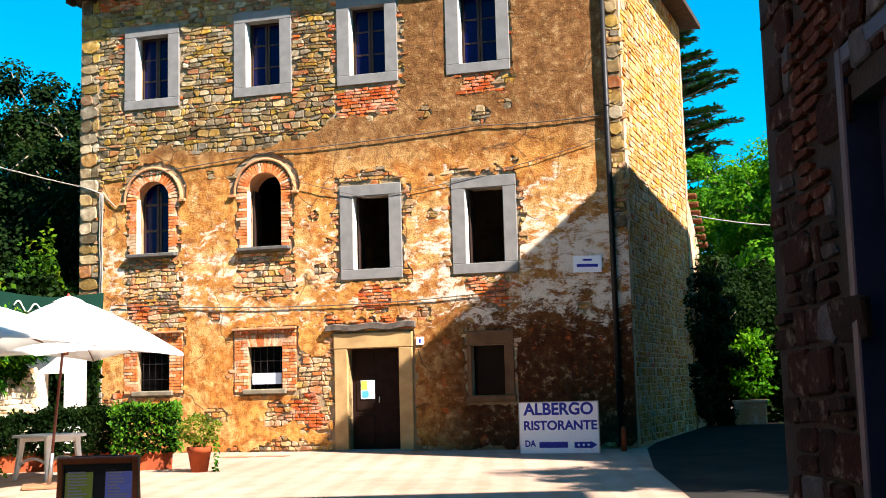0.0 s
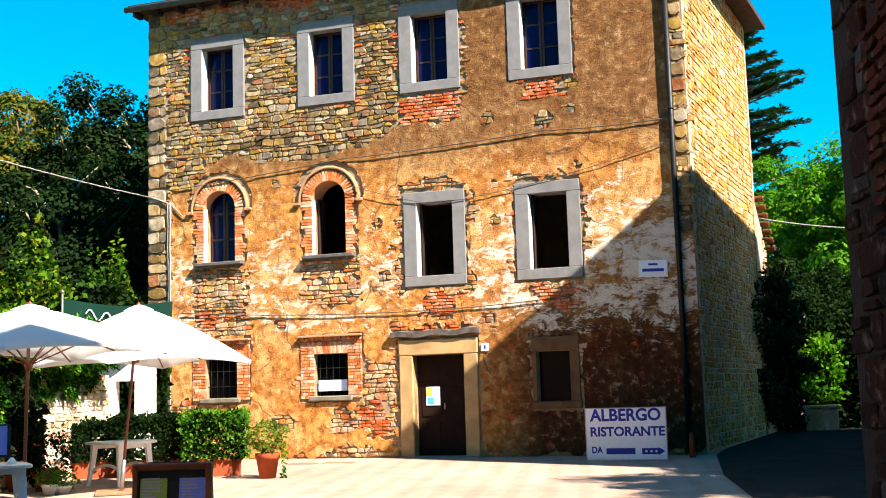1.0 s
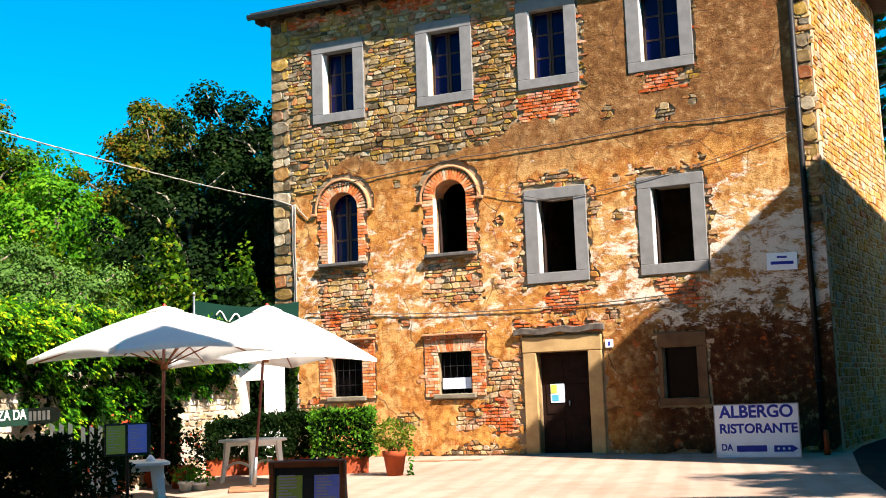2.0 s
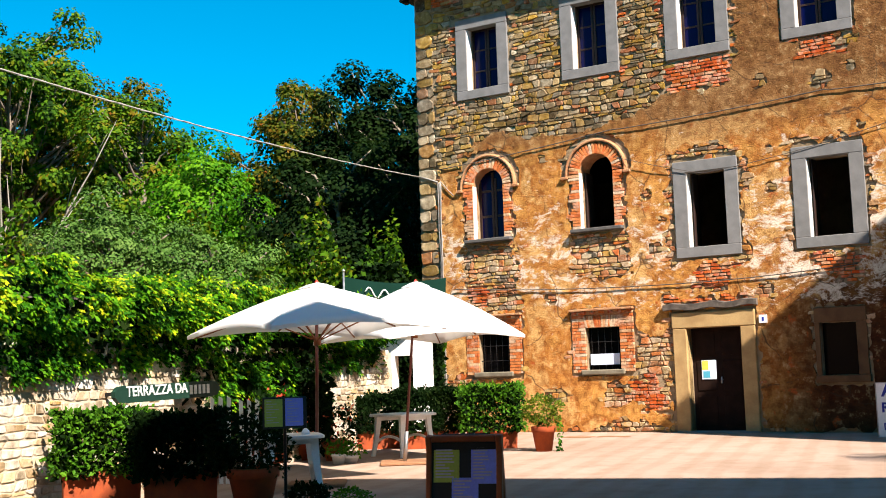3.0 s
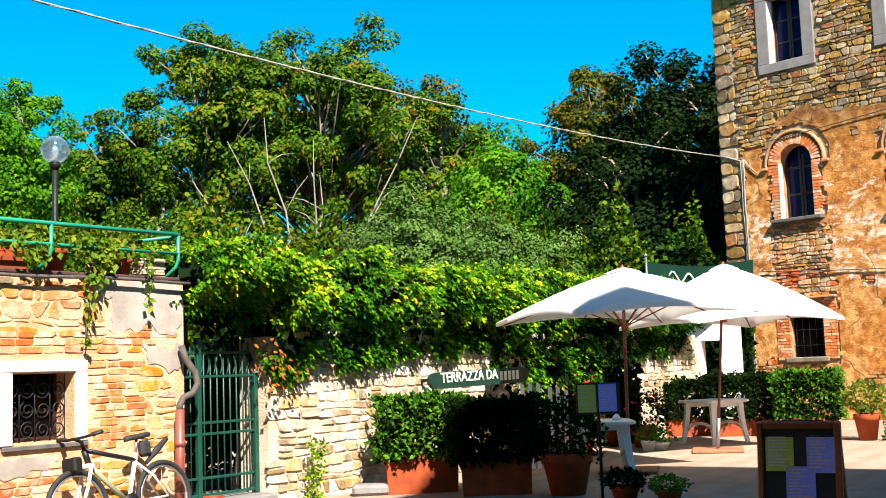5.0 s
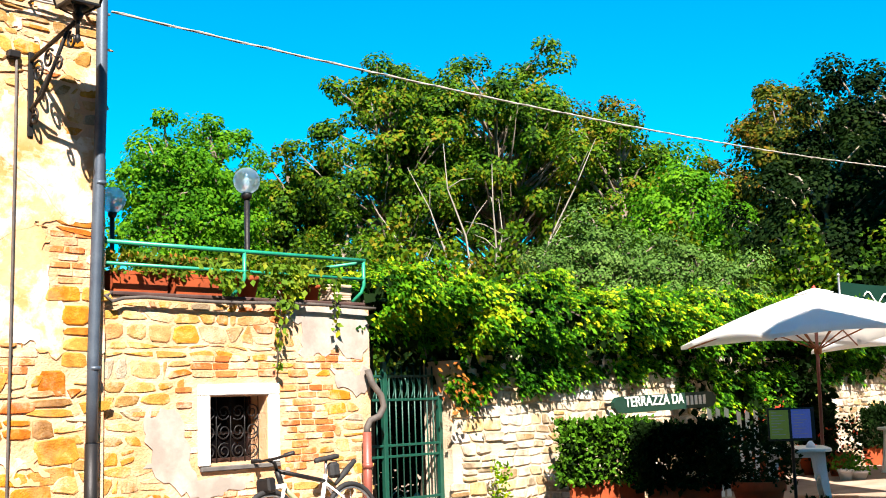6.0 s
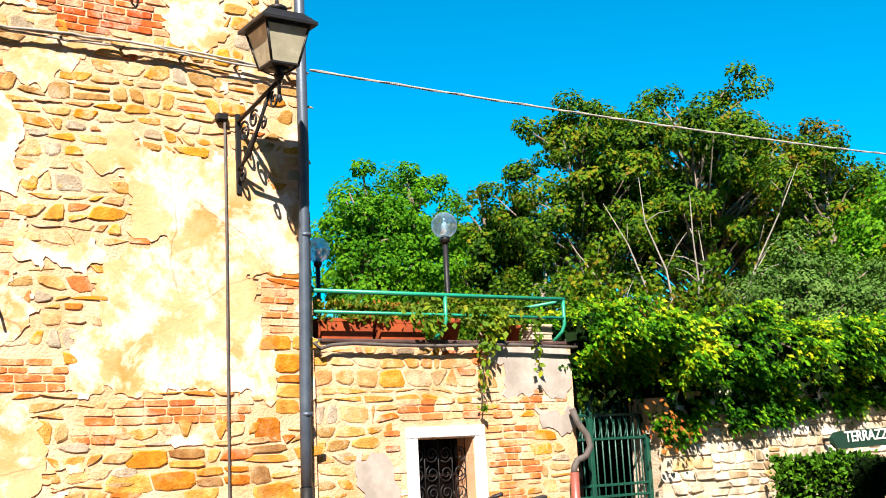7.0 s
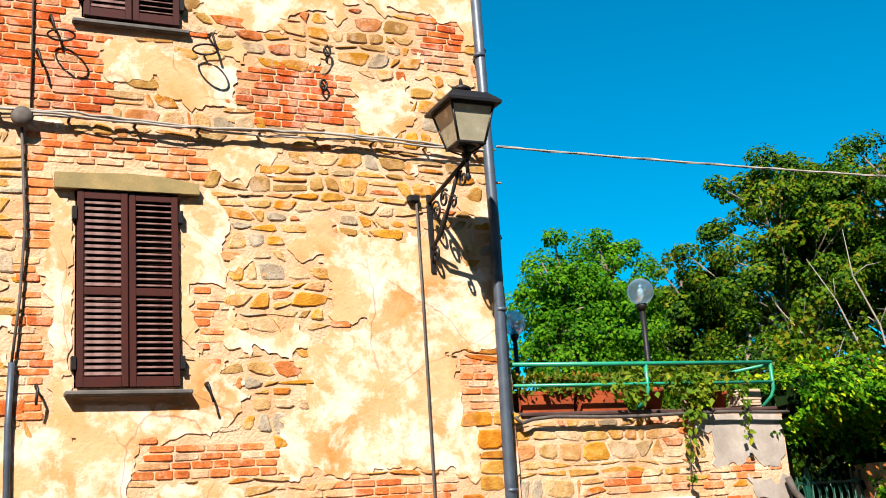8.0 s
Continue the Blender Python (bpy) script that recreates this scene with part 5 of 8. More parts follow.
for i in range(4):
    for j in range(3):
        cx, cz = -2.58 + i * 0.165, 1.12 + j * 0.19
        pts = []
        for k in range(20):
            q = k / 19
            a = (1.6 * q) * 2 * math.pi + i + j
            r = 0.085 * (1 - 0.75 * q)
            pts.append((cx + r * math.cos(a), 0.20, cz + r * math.sin(a)))
        part("grille_scroll", Mesh().tube(pts, 0.007, 5), M_IRON, tw)
for i in range(5):
    x = -2.66 + 0.165 * i
    part("grille_bar", Mesh().tube([(x, 0.21, 1.0), (x, 0.21, 1.65)], 0.007, 5), M_IRON, tw)
rail = thing("railing", LEFT, "green painted steel railing along the terrace edge", "railing")
part("top_rail", Mesh().tube([(-3.9, 0.08, 3.08), (-0.66, 0.08, 3.09)], 0.022, 8), M_RAILGREEN, rail)
part("mid_rail", Mesh().tube([(-3.9, 0.08, 2.88), (-0.68, 0.08, 2.885)], 0.017, 8), M_RAILGREEN, rail)
for u in (-3.79, -2.24, -0.68):
    part("post", Mesh().tube([(u, 0.08, 3.09), (u, 0.08, 2.82), (u - 0.02, 0.10, 2.74), (u - 0.10, 0.16, 2.64)], 0.02, 8), M_RAILGREEN, rail)
part("stay", Mesh().tube([(-0.70, 0.08, 3.07), (-1.2, 1.2, 3.0)], 0.018, 8), M_RAILGREEN, rail)
part("edge_pipe", Mesh().tube([(-3.72, 0.02, 2.60), (-3.80, -0.02, 2.57), (-3.74, -0.03, 2.52), (-3.62, -0.02, 2.555)] + [(u, -0.03, 2.565 + 0.01 * math.sin(u * 3)) for u in np.linspace(-3.4, -0.62, 12)], 0.018, 8), M_DCABLE, terrace, "dark pipe along the terrace edge")


def box_pot(name, m, w, d, h, material, label, cat, soil=True):
    """A tapered trough with a rim."""
    t = thing(name, m, label, cat)
    k = 0.94
    me = Mesh()
    ring = lambda sx, sy, z: [(-sx / 2, -sy / 2, z), (sx / 2, -sy / 2, z), (sx / 2, sy / 2, z), (-sx / 2, sy / 2, z)]
    lv = [ring(w * k, d * k, 0), ring(w * 0.97, d * 0.97, h * 0.82), ring(w, d, h * 0.83), ring(w, d, h), ring(w * 0.92, d * 0.88, h), ring(w * 0.9, d * 0.85, h * 0.8)]
    for r in lv:
        me.v += r
    for i in range(len(lv) - 1):
        for j in range(4):
            me.f.append((i * 4 + j, i * 4 + (j + 1) % 4, i * 4 + 4 + (j + 1) % 4, i * 4 + 4 + j))
    me.f.append((3, 2, 1, 0))
    me.smooth = [False] * len(me.f)
    part("trough", me, material, t)
    part("soil", Mesh().box(-w * 0.45, w * 0.45, -d * 0.42, d * 0.42, h * 0.78, h * 0.86), M_SOIL, t)
    return t


def round_pot(name, m, r, h, label, cat="flower pot"):
    t = thing(name, m, label, cat)
    part("pot", Mesh().lathe([(r * 0.66, 0), (r * 0.92, h * 0.76), (r, h * 0.77), (r * 1.02, h * 0.98), (r * 0.98, h), (r * 0.88, h), (r * 0.84, h * 0.8)], 24), M_TERRA, t)
    part("soil", Mesh().lathe([(0.01, h * 0.86), (r * 0.86, h * 0.85), (r * 0.86, h * 0.7), (0.01, h * 0.7)], 20), M_SOIL, t)
    return t


def leaf_cloud(count, spread, size, seed, shape="leaf", droop=0.0):
    """Leaves scattered by spread(rng) -> point and outward way; each a folded blade."""
    rng = random.Random(seed)
    me = Mesh()
    for _ in range(count):
        p, nrm = spread(rng)
        if p is None:
            continue
        s = size * rng.uniform(0.6, 1.35)
        d = Vector((rng.gauss(0, 1), rng.gauss(0, 1), rng.gauss(0, 0.8) - droop)).normalized()
        d = (d + Vector(nrm) * 0.7).normalized()
        sd = d.cross(Vector((rng.gauss(0, 1), rng.gauss(0, 1), rng.gauss(0, 1)))).normalized()
        if shape == "needle":
            w = s * 0.12
            me.add([p, p + d * s * 0.5 + sd * w, p + d * s, p + d * s * 0.5 - sd * w], [(0, 1, 2, 3)])
            continue
        w = s * 0.33
        up = d.cross(sd) * s * 0.10
        me.add([p, p + d * s * 0.45 + sd * w + up, p + d * s, p + d * s * 0.45 - sd * w + up], [(0, 1, 2), (0, 2, 3)])
    return me


def blob_spread(cx, cy, cz, rx, ry, rz, seed, lump=0.25, core=0.45):
    """Points through the outer part of a lumpy mound."""
    off = seed * 3.7

    def f(rng):
        v = Vector((rng.gauss(0, 1), rng.gauss(0, 1), rng.gauss(0, 1))).normalized()
        k = (1 + lump * 2 * noise.noise(v * 2.1 + Vector((off, 0, 0))) + lump * noise.noise(v * 5 + Vector((0, off, 0)))) * rng.uniform(core, 1) ** 0.5
        return Vector((cx + v.x * rx * k, cy + v.y * ry * k, cz + v.z * rz * k)), v
    return f


def box_spread(w, d, z0, z1, seed):
    """Points through a clipped but uneven hedge."""
    off = seed * 2.3

    def f(rng):
        u, q, t = rng.uniform(-1, 1), rng.uniform(-1, 1), rng.random()
        face = rng.random()
        if face < 0.35:
            t = 1 - rng.random() ** 2 * 0.3
        elif face < 0.8:
            q = (-1 if rng.random() < 0.6 else 1) * (1 - rng.random() ** 2 * 0.35)
        else:
            u = rng.choice((-1, 1)) * (1 - rng.random() ** 2 * 0.3)
        k = 1 + 0.28 * noise.noise((u * 1.7 + off, q * 1.3, t * 2)) + 0.20 * noise.noise((u * 5 + off, q * 4, t * 5))
        round_off = 1 - 0.22 * t * t
        p = Vector((u * w / 2 * k * (0.9 + 0.1 * round_off), q * d / 2 * k * round_off, z0 + (z1 - z0) * t * (k * 0.5 + 0.5)))
        return p, Vector((u * 0.5, q, t * 1.2)).normalized()
    return f


# flower boxes and pots on the terrace edge
rng = random.Random(11)
for u, w in ((-3.30, 0.60), (-2.66, 0.55)):
    b = box_pot("flower_box", LEFT @ pose(u, 0.34, 2.645), w, 0.22, 0.20, M_TERRA, "terracotta flower box with trailing plants on the terrace edge", "flower box")
    part("plant", leaf_cloud(260, box_spread(w * 1.1, 0.3, 0.15, 0.34, int(-u * 10)), 0.07, int(-u * 9)), L_BUSH, b)
    part("flowering", leaf_cloud(40, box_spread(w * 1.0, 0.3, 0.2, 0.36, 3), 0.05, int(-u * 7)), L_ORANGE, b)
for u, r, h in ((-2.05, 0.13, 0.22), (-1.55, 0.12, 0.2), (-1.22, 0.10, 0.17)):
    b = round_pot("flower_pot", LEFT @ pose(u, 0.32, 2.645), r, h, "small terracotta pot with green plants on the terrace edge")
    part("plant", leaf_cloud(160, blob_spread(0, 0, h + 0.1, 0.22, 0.2, 0.16, u), 0.07, int(-u * 90)), L_BUSH, b)
stack = thing("tile_stack", LEFT @ pose(-0.92, 0.28, 2.627), "small stack of pale flat tiles on the terrace edge", "tiles")
rng = random.Random(6)
tile = Mesh().box(-0.14, 0.14, -0.10, 0.10, 0.0, 0.026, 0.004).data("tile", surf("pale_tile", (0.56, 0.44, 0.33), (0.42, 0.30, 0.20), 5, 50, 0.85, 0.3))
for k in range(7):
    part("tile", tile, None, stack, "", pose(rng.uniform(-0.015, 0.015), rng.uniform(-0.01, 0.01), 0.029 * k, 0, 0, rng.uniform(-5, 5)))
L_CREEP = leaf_mat("creeper_leaf", [(0.0, (0.02, 0.06, 0.004)), (0.5, (0.08, 0.15, 0.008)), (1.0, (0.28, 0.26, 0.012))], 0.25)
creeper = thing("creeper", LEFT @ pose(0, 0, 2.64), "trailing green plant hanging over the terrace wall", "plant")


def hang(u, w, zt, zb, out):
    def f(rng):
        t = rng.random()
        return Vector((u + rng.gauss(0, w * (1.1 - 0.75 * t)), out - rng.uniform(0, 0.10), zt + (zb - zt) * t)), Vector((0, -0.6, -0.5))
    return f


for k, (u, w, zb, c) in enumerate(((-1.93, 0.04, -0.72, 80), (-1.80, 0.08, -0.22, 70), (-1.75, 0.16, 0.06, 200), (-1.18, 0.03, -0.35, 34), (-2.5, 0.2, 0.06, 110))):
    part("strand", leaf_cloud(c, hang(u, w, 0.34, zb, 0.0), 0.075, k + 30, droop=0.8), L_CREEP, creeper)
part("stem", Mesh().tube([(-1.85, 0.15, 0.2), (-1.88, -0.03, 0.02), (-1.92, -0.05, -0.4), (-1.95, -0.05, -0.72)], 0.008, 5), M_BARK, creeper)


def globe_lamp(x, y, z0, z1, r):
    t = thing("globe_lamp", pose(x, y, z0), "garden lamp with a clear glass globe on a dark post", "lamp", "garden globe lamps")
    h = z1 - z0
    part("post", Mesh().tube([(0, 0, 0), (0, 0, h - r - 0.05)], 0.035, 10).lathe([(0.09, 0), (0.08, 0.06), (0.04, 0.1)], 12), M_IRON, t)
    part("collar", Mesh().lathe([(0.05, h - r - 0.07), (0.07, h - r - 0.02), (0.06, h - r + 0.03)], 12), M_IRON, t)
    part("bulb", Mesh().lathe([(0.03, h - r), (0.045, h - 0.03), (0.04, h + 0.02), (0.01, h + 0.05)], 10), M_WHITEPL, t)
    n = 10
    part("globe", Mesh().lathe([(max(0.004, r * math.sin(math.pi * k / n)), h - r * math.cos(math.pi * k / n)) for k in range(n + 1)], 20), M_GLOBE, t, "clear glass globe")


def globe_mat():
    g = Graph("globe_glass")
    tr = g.node("ShaderNodeBsdfTransparent", Color=(0.62, 0.80, 0.88))
    gl = g.node("ShaderNodeBsdfGlossy", Color=(0.9, 0.95, 1.0), Roughness=0.05)
    mx = g.node("ShaderNodeMixShader", Fac=0.32)
    g.t.links.new(tr.outputs[0], mx.inputs[1])
    g.t.links.new(gl.outputs[0], mx.inputs[2])
    di = g.node("ShaderNodeBsdfTranslucent", Color=(0.75, 0.85, 0.9))
    m2 = g.node("ShaderNodeMixShader", Fac=0.28)
    g.t.links.new(mx.outputs[0], m2.inputs[1])
    g.t.links.new(di.outputs[0], m2.inputs[2])
    g.t.links.new(m2.outputs[0], g.out.inputs[0])
    return g.m


M_GLOBE = globe_mat()
globe_lamp(-11.66, 9.14, 2.5, 4.39, 0.17)
globe_lamp(-15.40, 9.57, 2.5, 4.72, 0.20)

# ---- gate, its downpipe and step ----
gate = thing("gate", LEFT @ pose(0, 0.16, 0), "green wrought-iron garden gate, closed", "gate")
for u, z0, z1 in ((-0.36, 0.26, 1.99), (0.48, 0.26, 1.60)):
    part("post", Mesh().box(u - 0.028, u + 0.028, -0.028, 0.028, z0, z1, 0.004), M_GREENIRON, gate)
for z in (1.83, 1.57, 1.07, 0.95, 0.48, 0.30):
    a, b = (-0.70, 0.36) if z > 1.7 else (-0.70, 0.48)
    part("rail", Mesh().box(a, b, -0.014, 0.014, z - 0.014, z + 0.014, 0.003), M_GREENIRON, gate)
bar = Mesh().tube([(0, 0, 0.28), (0, 0, 1.94)], 0.009, 6).data("bar", M_GREENIRON)
for k in range(13):
    u = -0.66 + k * 0.095
    if abs(u + 0.36) > 0.04 and u < 0.42:
        part("bar", bar, None, gate, "", pose(u, 0, 0))
sc = Mesh().tube([(0.03 * math.sin(q * 3.1), 0, 1.59 + 0.22 * q) for q in np.linspace(0, 1, 8)], 0.008, 6).data("scroll", M_GREENIRON)
for k in range(11):
    part("scroll", sc, None, gate, "", pose(-0.62 + 0.095 * k, -0.01, 0))
step = tagged(part("gate_step", Mesh().box(-0.66, 0.55, -0.12, 0.9, 0.0, 0.25, 0.02), M_GREYSTONE, None, "worn stone step below the gate", LEFT), category="step", kind="structure")
dp = thing("drainpipe", LEFT, "red-brown drainpipe with a grey swan-neck at the wall's end", "pipe")
part("swan_neck", Mesh().tube([(-0.74, -0.02, 1.90), (-0.71, -0.05, 1.76), (-0.62, -0.09, 1.62), (-0.59, -0.10, 1.50), (-0.66, -0.10, 1.40), (-0.78, -0.09, 1.36), (-0.82, -0.08, 1.28), (-0.82, -0.08, 1.20)], 0.036, 12), M_DCABLE, dp, "grey bent pipe")
part("pipe", Mesh().tube([(-0.82, -0.08, 1.24), (-0.83, -0.08, 0.07)], 0.047, 14), M_COPPER, dp, "red-brown straight pipe")
part("collar", Mesh().tube([(-0.82, -0.08, 0.86), (-0.82, -0.08, 0.92)], 0.056, 14), M_COPPER, dp)
bk = thing("bucket", LEFT @ pose(-0.58, -0.30, 0.085), "small red plastic bucket by the gate", "bucket")
part("body", Mesh().lathe([(0.075, 0), (0.10, 0.24), (0.105, 0.25), (0.095, 0.25), (0.07, 0.02)], 18), M_RED, bk)


# ---- bicycle leaning on the terrace wall ----
def bicycle(m):
    t = thing("bicycle", m, "white and dark mountain bike leaning on the stone wall", "bicycle")
    R = 0.335

    def wheel(x):
        w = part("wheel", Mesh().lathe([(0.025, -0.05), (0.03, 0.0), (0.025, 0.05)], 12, pose(x, 0, R, 90, 0, 0)), M_IRON, t)
        part("tyre", Mesh().tube([(x + R * math.cos(a), 0, R + R * math.sin(a)) for a in np.linspace(0, 2 * math.pi, 41)], 0.026, 8, False), M_TYRE, w)
        part("rim", Mesh().tube([(x + (R - 0.036) * math.cos(a), 0, R + (R - 0.036) * math.sin(a)) for a in np.linspace(0, 2 * math.pi, 41)], 0.012, 6, False), M_STEEL, w)
        for k in range(16):
            a = 2 * math.pi * k / 16
            part("spoke", Mesh().tube([(x + 0.02 * math.cos(a + 0.4), 0.02 * (-1) ** k, R + 0.02 * math.sin(a + 0.4)), (x + (R - 0.04) * math.cos(a), 0, R + (R - 0.04) * math.sin(a))], 0.0022, 4), M_STEEL, w)
    wheel(-0.53)
    wheel(0.53)
    head, headt, seatp, bb = (-0.36, 0, 0.72), (-0.40, 0, 0.86), (0.22, 0, 0.78), (0.07, 0, 0.32)
    fr = part("frame", Mesh().tube([seatp, bb], 0.022, 10), M_BIKEW, t, "white seat tube")
    part("down_tube", Mesh().tube([head, bb], 0.026, 10), M_BIKEG, fr, "grey-green down tube")
    part("top_tube", Mesh().tube([headt, (0.20, 0, 0.72)], 0.022, 10), M_IRON, fr, "black top tube")
    for s in (-0.06, 0.06):
        part("chain_stay", Mesh().tube([bb, (0.53, s, R)], 0.011, 8), M_BIKEW, fr)
        part("seat_stay", Mesh().tube([(0.21, 0, 0.70), (0.36, s, 0.55), (0.53, s, R)], 0.012, 8), M_BIKEW, fr)
        part("fork", Mesh().tube([(-0.375, s, 0.72), (-0.45, s, 0.5), (-0.53, s, R)], 0.017, 8), M_BIKEW, fr)
    part("head_tube", Mesh().tube([head, headt], 0.03, 10), M_IRON, fr)
    part("stem", Mesh().tube([headt, (-0.42, 0, 0.94), (-0.50, 0, 0.97)], 0.018, 8), M_IRON, fr)
    hb = part("handlebar", Mesh().tube([(-0.44, -0.31, 0.99), (-0.49, -0.12, 0.97), (-0.49, 0.12, 0.97), (-0.44, 0.27, 0.99)], 0.014, 8), M_IRON, t)
    for s in (-1, 1):
        part("grip", Mesh().tube([(-0.445, s * 0.19, 0.985), (-0.435, s * 0.31, 0.995)], 0.021, 8), M_TYRE, hb)
    part("basket", Mesh().box(-0.60, -0.50, -0.1, 0.1, 0.66, 0.80, 0.02), M_IRON, t, "dark front bag")
    part("seat_post", Mesh().tube([seatp, (0.245, 0, 0.93)], 0.015, 8), M_STEEL, t)
    sd = Mesh()
    for x, w, h in ((0.10, 0.02, 0.945), (0.16, 0.03, 0.955), (0.26, 0.065, 0.96), (0.36, 0.075, 0.975), (0.39, 0.05, 0.975)):
        sd.v += [(x, -w, h - 0.01), (x, 0, h + 0.008), (x, w, h - 0.01), (x, w * 0.7, h - 0.045), (x, -w * 0.7, h - 0.045)]
    for k in range(4):
        for j in range(5):
            sd.f.append((k * 5 + j, k * 5 + 5 + j, k * 5 + 5 + (j + 1) % 5, k * 5 + (j + 1) % 5))
    sd.f += [(0, 1, 2, 3, 4), (24, 23, 22, 21, 20)]
    sd.smooth = [True] * len(sd.f)
    part("saddle", sd, M_TYRE, t, "black saddle")
    part("saddle_bag", Mesh().box(0.27, 0.40, -0.05, 0.05, 0.74, 0.90, 0.03), M_TYRE, t, "black saddle bag")
    part("mudguard", Mesh().tube([(0.34, 0, 0.68), (0.50, 0, 0.80), (0.64, 0, 0.90)], [0.02, 0.035, 0.025], 8), M_TYRE, t, "black clip-on mudguard")
    part("crank", Mesh().tube([(0.07, -0.06, 0.32), (0.17, -0.07, 0.20)], 0.011, 6).lathe([(0.09, -0.004), (0.09, 0.004)], 20, pose(0.07, -0.05, 0.32, 90, 0, 0)), M_IRON, t)
    part("pedal", Mesh().box(0.13, 0.21, -0.17, -0.08, 0.185, 0.21, 0.005), M_TYRE, t)
    part("fork_crown", Mesh().box(-0.43, -0.35, -0.08, 0.08, 0.68, 0.73, 0.012), M_BIKEW, t)


bicycle(LEFT @ pose(-1.72, -0.36, ground_z(0, 7.2), -8, 0, 4))

# ---- garden wall sign ----


def lettering(text, size, m, material, parent, depth=0.004, bold=0.012):
    cu = bpy.data.curves.new("letters", "FONT")
    cu.offset = size * bold
    cu.body, cu.size, cu.extrude, cu.align_x, cu.align_y = text, size, depth, "LEFT", "BOTTOM"
    tmp = bpy.data.objects.new("letters", cu)
    scene.collection.objects.link(tmp)
    dg = bpy.context.evaluated_depsgraph_get()
    dg.update()
    me = bpy.data.meshes.new_from_object(tmp.evaluated_get(dg))
    bpy.data.objects.remove(tmp)
    me.materials.clear()
    me.materials.append(material)
    ob = new("letters", me)
    ob.parent = parent
    ob.matrix_basis = m @ pose(0, 0, 0, 90, 0, 0)
    return ob


def widen(ob, width):
    """Stretches a line of letters to its width."""
    k = width / ob.dimensions.x if ob.dimensions.x > 0 else 1
    ob.matrix_basis = ob.matrix_basis @ Matrix.Diagonal((k, 1, 1, 1))


ts = thing("terrace_sign", LEFT @ pose(4.12, -0.44, 1.435, 0, -1.0, 0) @ Matrix.Diagonal((0.97, 1, 0.70, 1)), "long green wooden sign with cream lettering hung on the garden wall", "sign")
ol = [(-1.2, -0.05), (-1.12, -0.14), (-1.0, -0.16), (1.0, -0.16), (1.12, -0.14), (1.2, -0.05), (1.2, 0.05), (1.12, 0.13), (1.0, 0.15), (-1.0, 0.15), (-1.12, 0.13), (-1.2, 0.05)]
part("board", Mesh().prism(ol, -0.03, 0.03), M_SIGNGREEN, ts)
tl = lettering("TERRAZZA DA", 0.26, pose(-0.98, -0.034, -0.095), M_LETTER, ts)
bpy.context.view_layer.update()
widen(tl, 1.32)
for k in range(5):
    part("bar", Mesh().box(0.44 + k * 0.105, 0.505 + k * 0.105, -0.036, -0.03, -0.09, 0.09), M_LETTER, ts)
for x in (-0.8, 0.8):
    part("bracket", Mesh().box(x - 0.02, x + 0.02, 0.03, 0.47, -0.03, 0.03, 0.004), M_IRON, ts)


# ---- the square: signs, umbrellas, tables, planters ----
def facing(az, d, dz=0.0, turn=0.0):
    """A pose at azimuth az (to the left of +y) and distance d on the ground, its front to the eye."""
    a = radians(az)
    x, y = -d * math.sin(a), d * math.cos(a)
    return pose(x, y, ground_z(x, y) + dz, 0, 0, az + turn)


sign = thing("sign_board", pose(1.49, 21.28, 0.213, 0, 0, -15.3), "white enamel hotel sign with blue lettering standing on the paving", "sign")
part("panel", Mesh().box(-0.73, 0.73, -0.012, 0.012, 0.02, 0.94, 0.006), M_SIGNW, sign)
part("rim", Mesh().box(-0.745, -0.73, -0.02, 0.02, 0.0, 0.955, 0.004).box(0.73, 0.745, -0.02, 0.02, 0.0, 0.955, 0.004).box(-0.73, 0.73, -0.018, 0.02, 0.94, 0.955, 0.004).box(-0.73, 0.73, -0.018, 0.02, 0.0, 0.02, 0.004), M_STEEL, sign)
rows = [lettering("ALBERGO", 0.30, pose(-0.64, -0.014, 0.66), M_SIGNBLUE, sign, bold=0.032), lettering("RISTORANTE", 0.23, pose(-0.66, -0.014, 0.40), M_SIGNBLUE, sign, bold=0.032),
        lettering("DA", 0.16, pose(-0.64, -0.014, 0.11), M_SIGNBLUE, sign, bold=0.03)]
bpy.context.view_layer.update()
for ob, w in zip(rows, (1.30, 1.36, 0.20)):
    widen(ob, w)
part("bar", Mesh().box(-0.37, 0.16, -0.016, -0.012, 0.115, 0.225), M_SIGNBLUE, sign)
part("arrow", Mesh().prism([(0.28, 0.11), (0.58, 0.11), (0.58, 0.095), (0.70, 0.165), (0.58, 0.235), (0.58, 0.22), (0.28, 0.22)], -0.017, -0.012), M_SIGNBLUE, sign, "blue arrow")
for x in (0.36, 0.45, 0.54):
    part("dot", Mesh().lathe([(0.022, 0.0), (0.022, 0.004)], 12, pose(x, -0.017, 0.165, 90, 0, 0)), M_SIGNW, sign)
for x in (-0.5, 0.5):
    part("leg", Mesh().tube([(x, 0.02, 0.9), (x, 0.45, 0.0)], 0.015, 8), M_STEEL, sign)
cone = thing("post", pose(2.71, 21.66, 0.217), "short orange plastic post beside the house wall", "post")
part("body", Mesh().lathe([(0.055, 0), (0.05, 0.25), (0.045, 0.42), (0.02, 0.45)], 14), M_TERRA, cone)


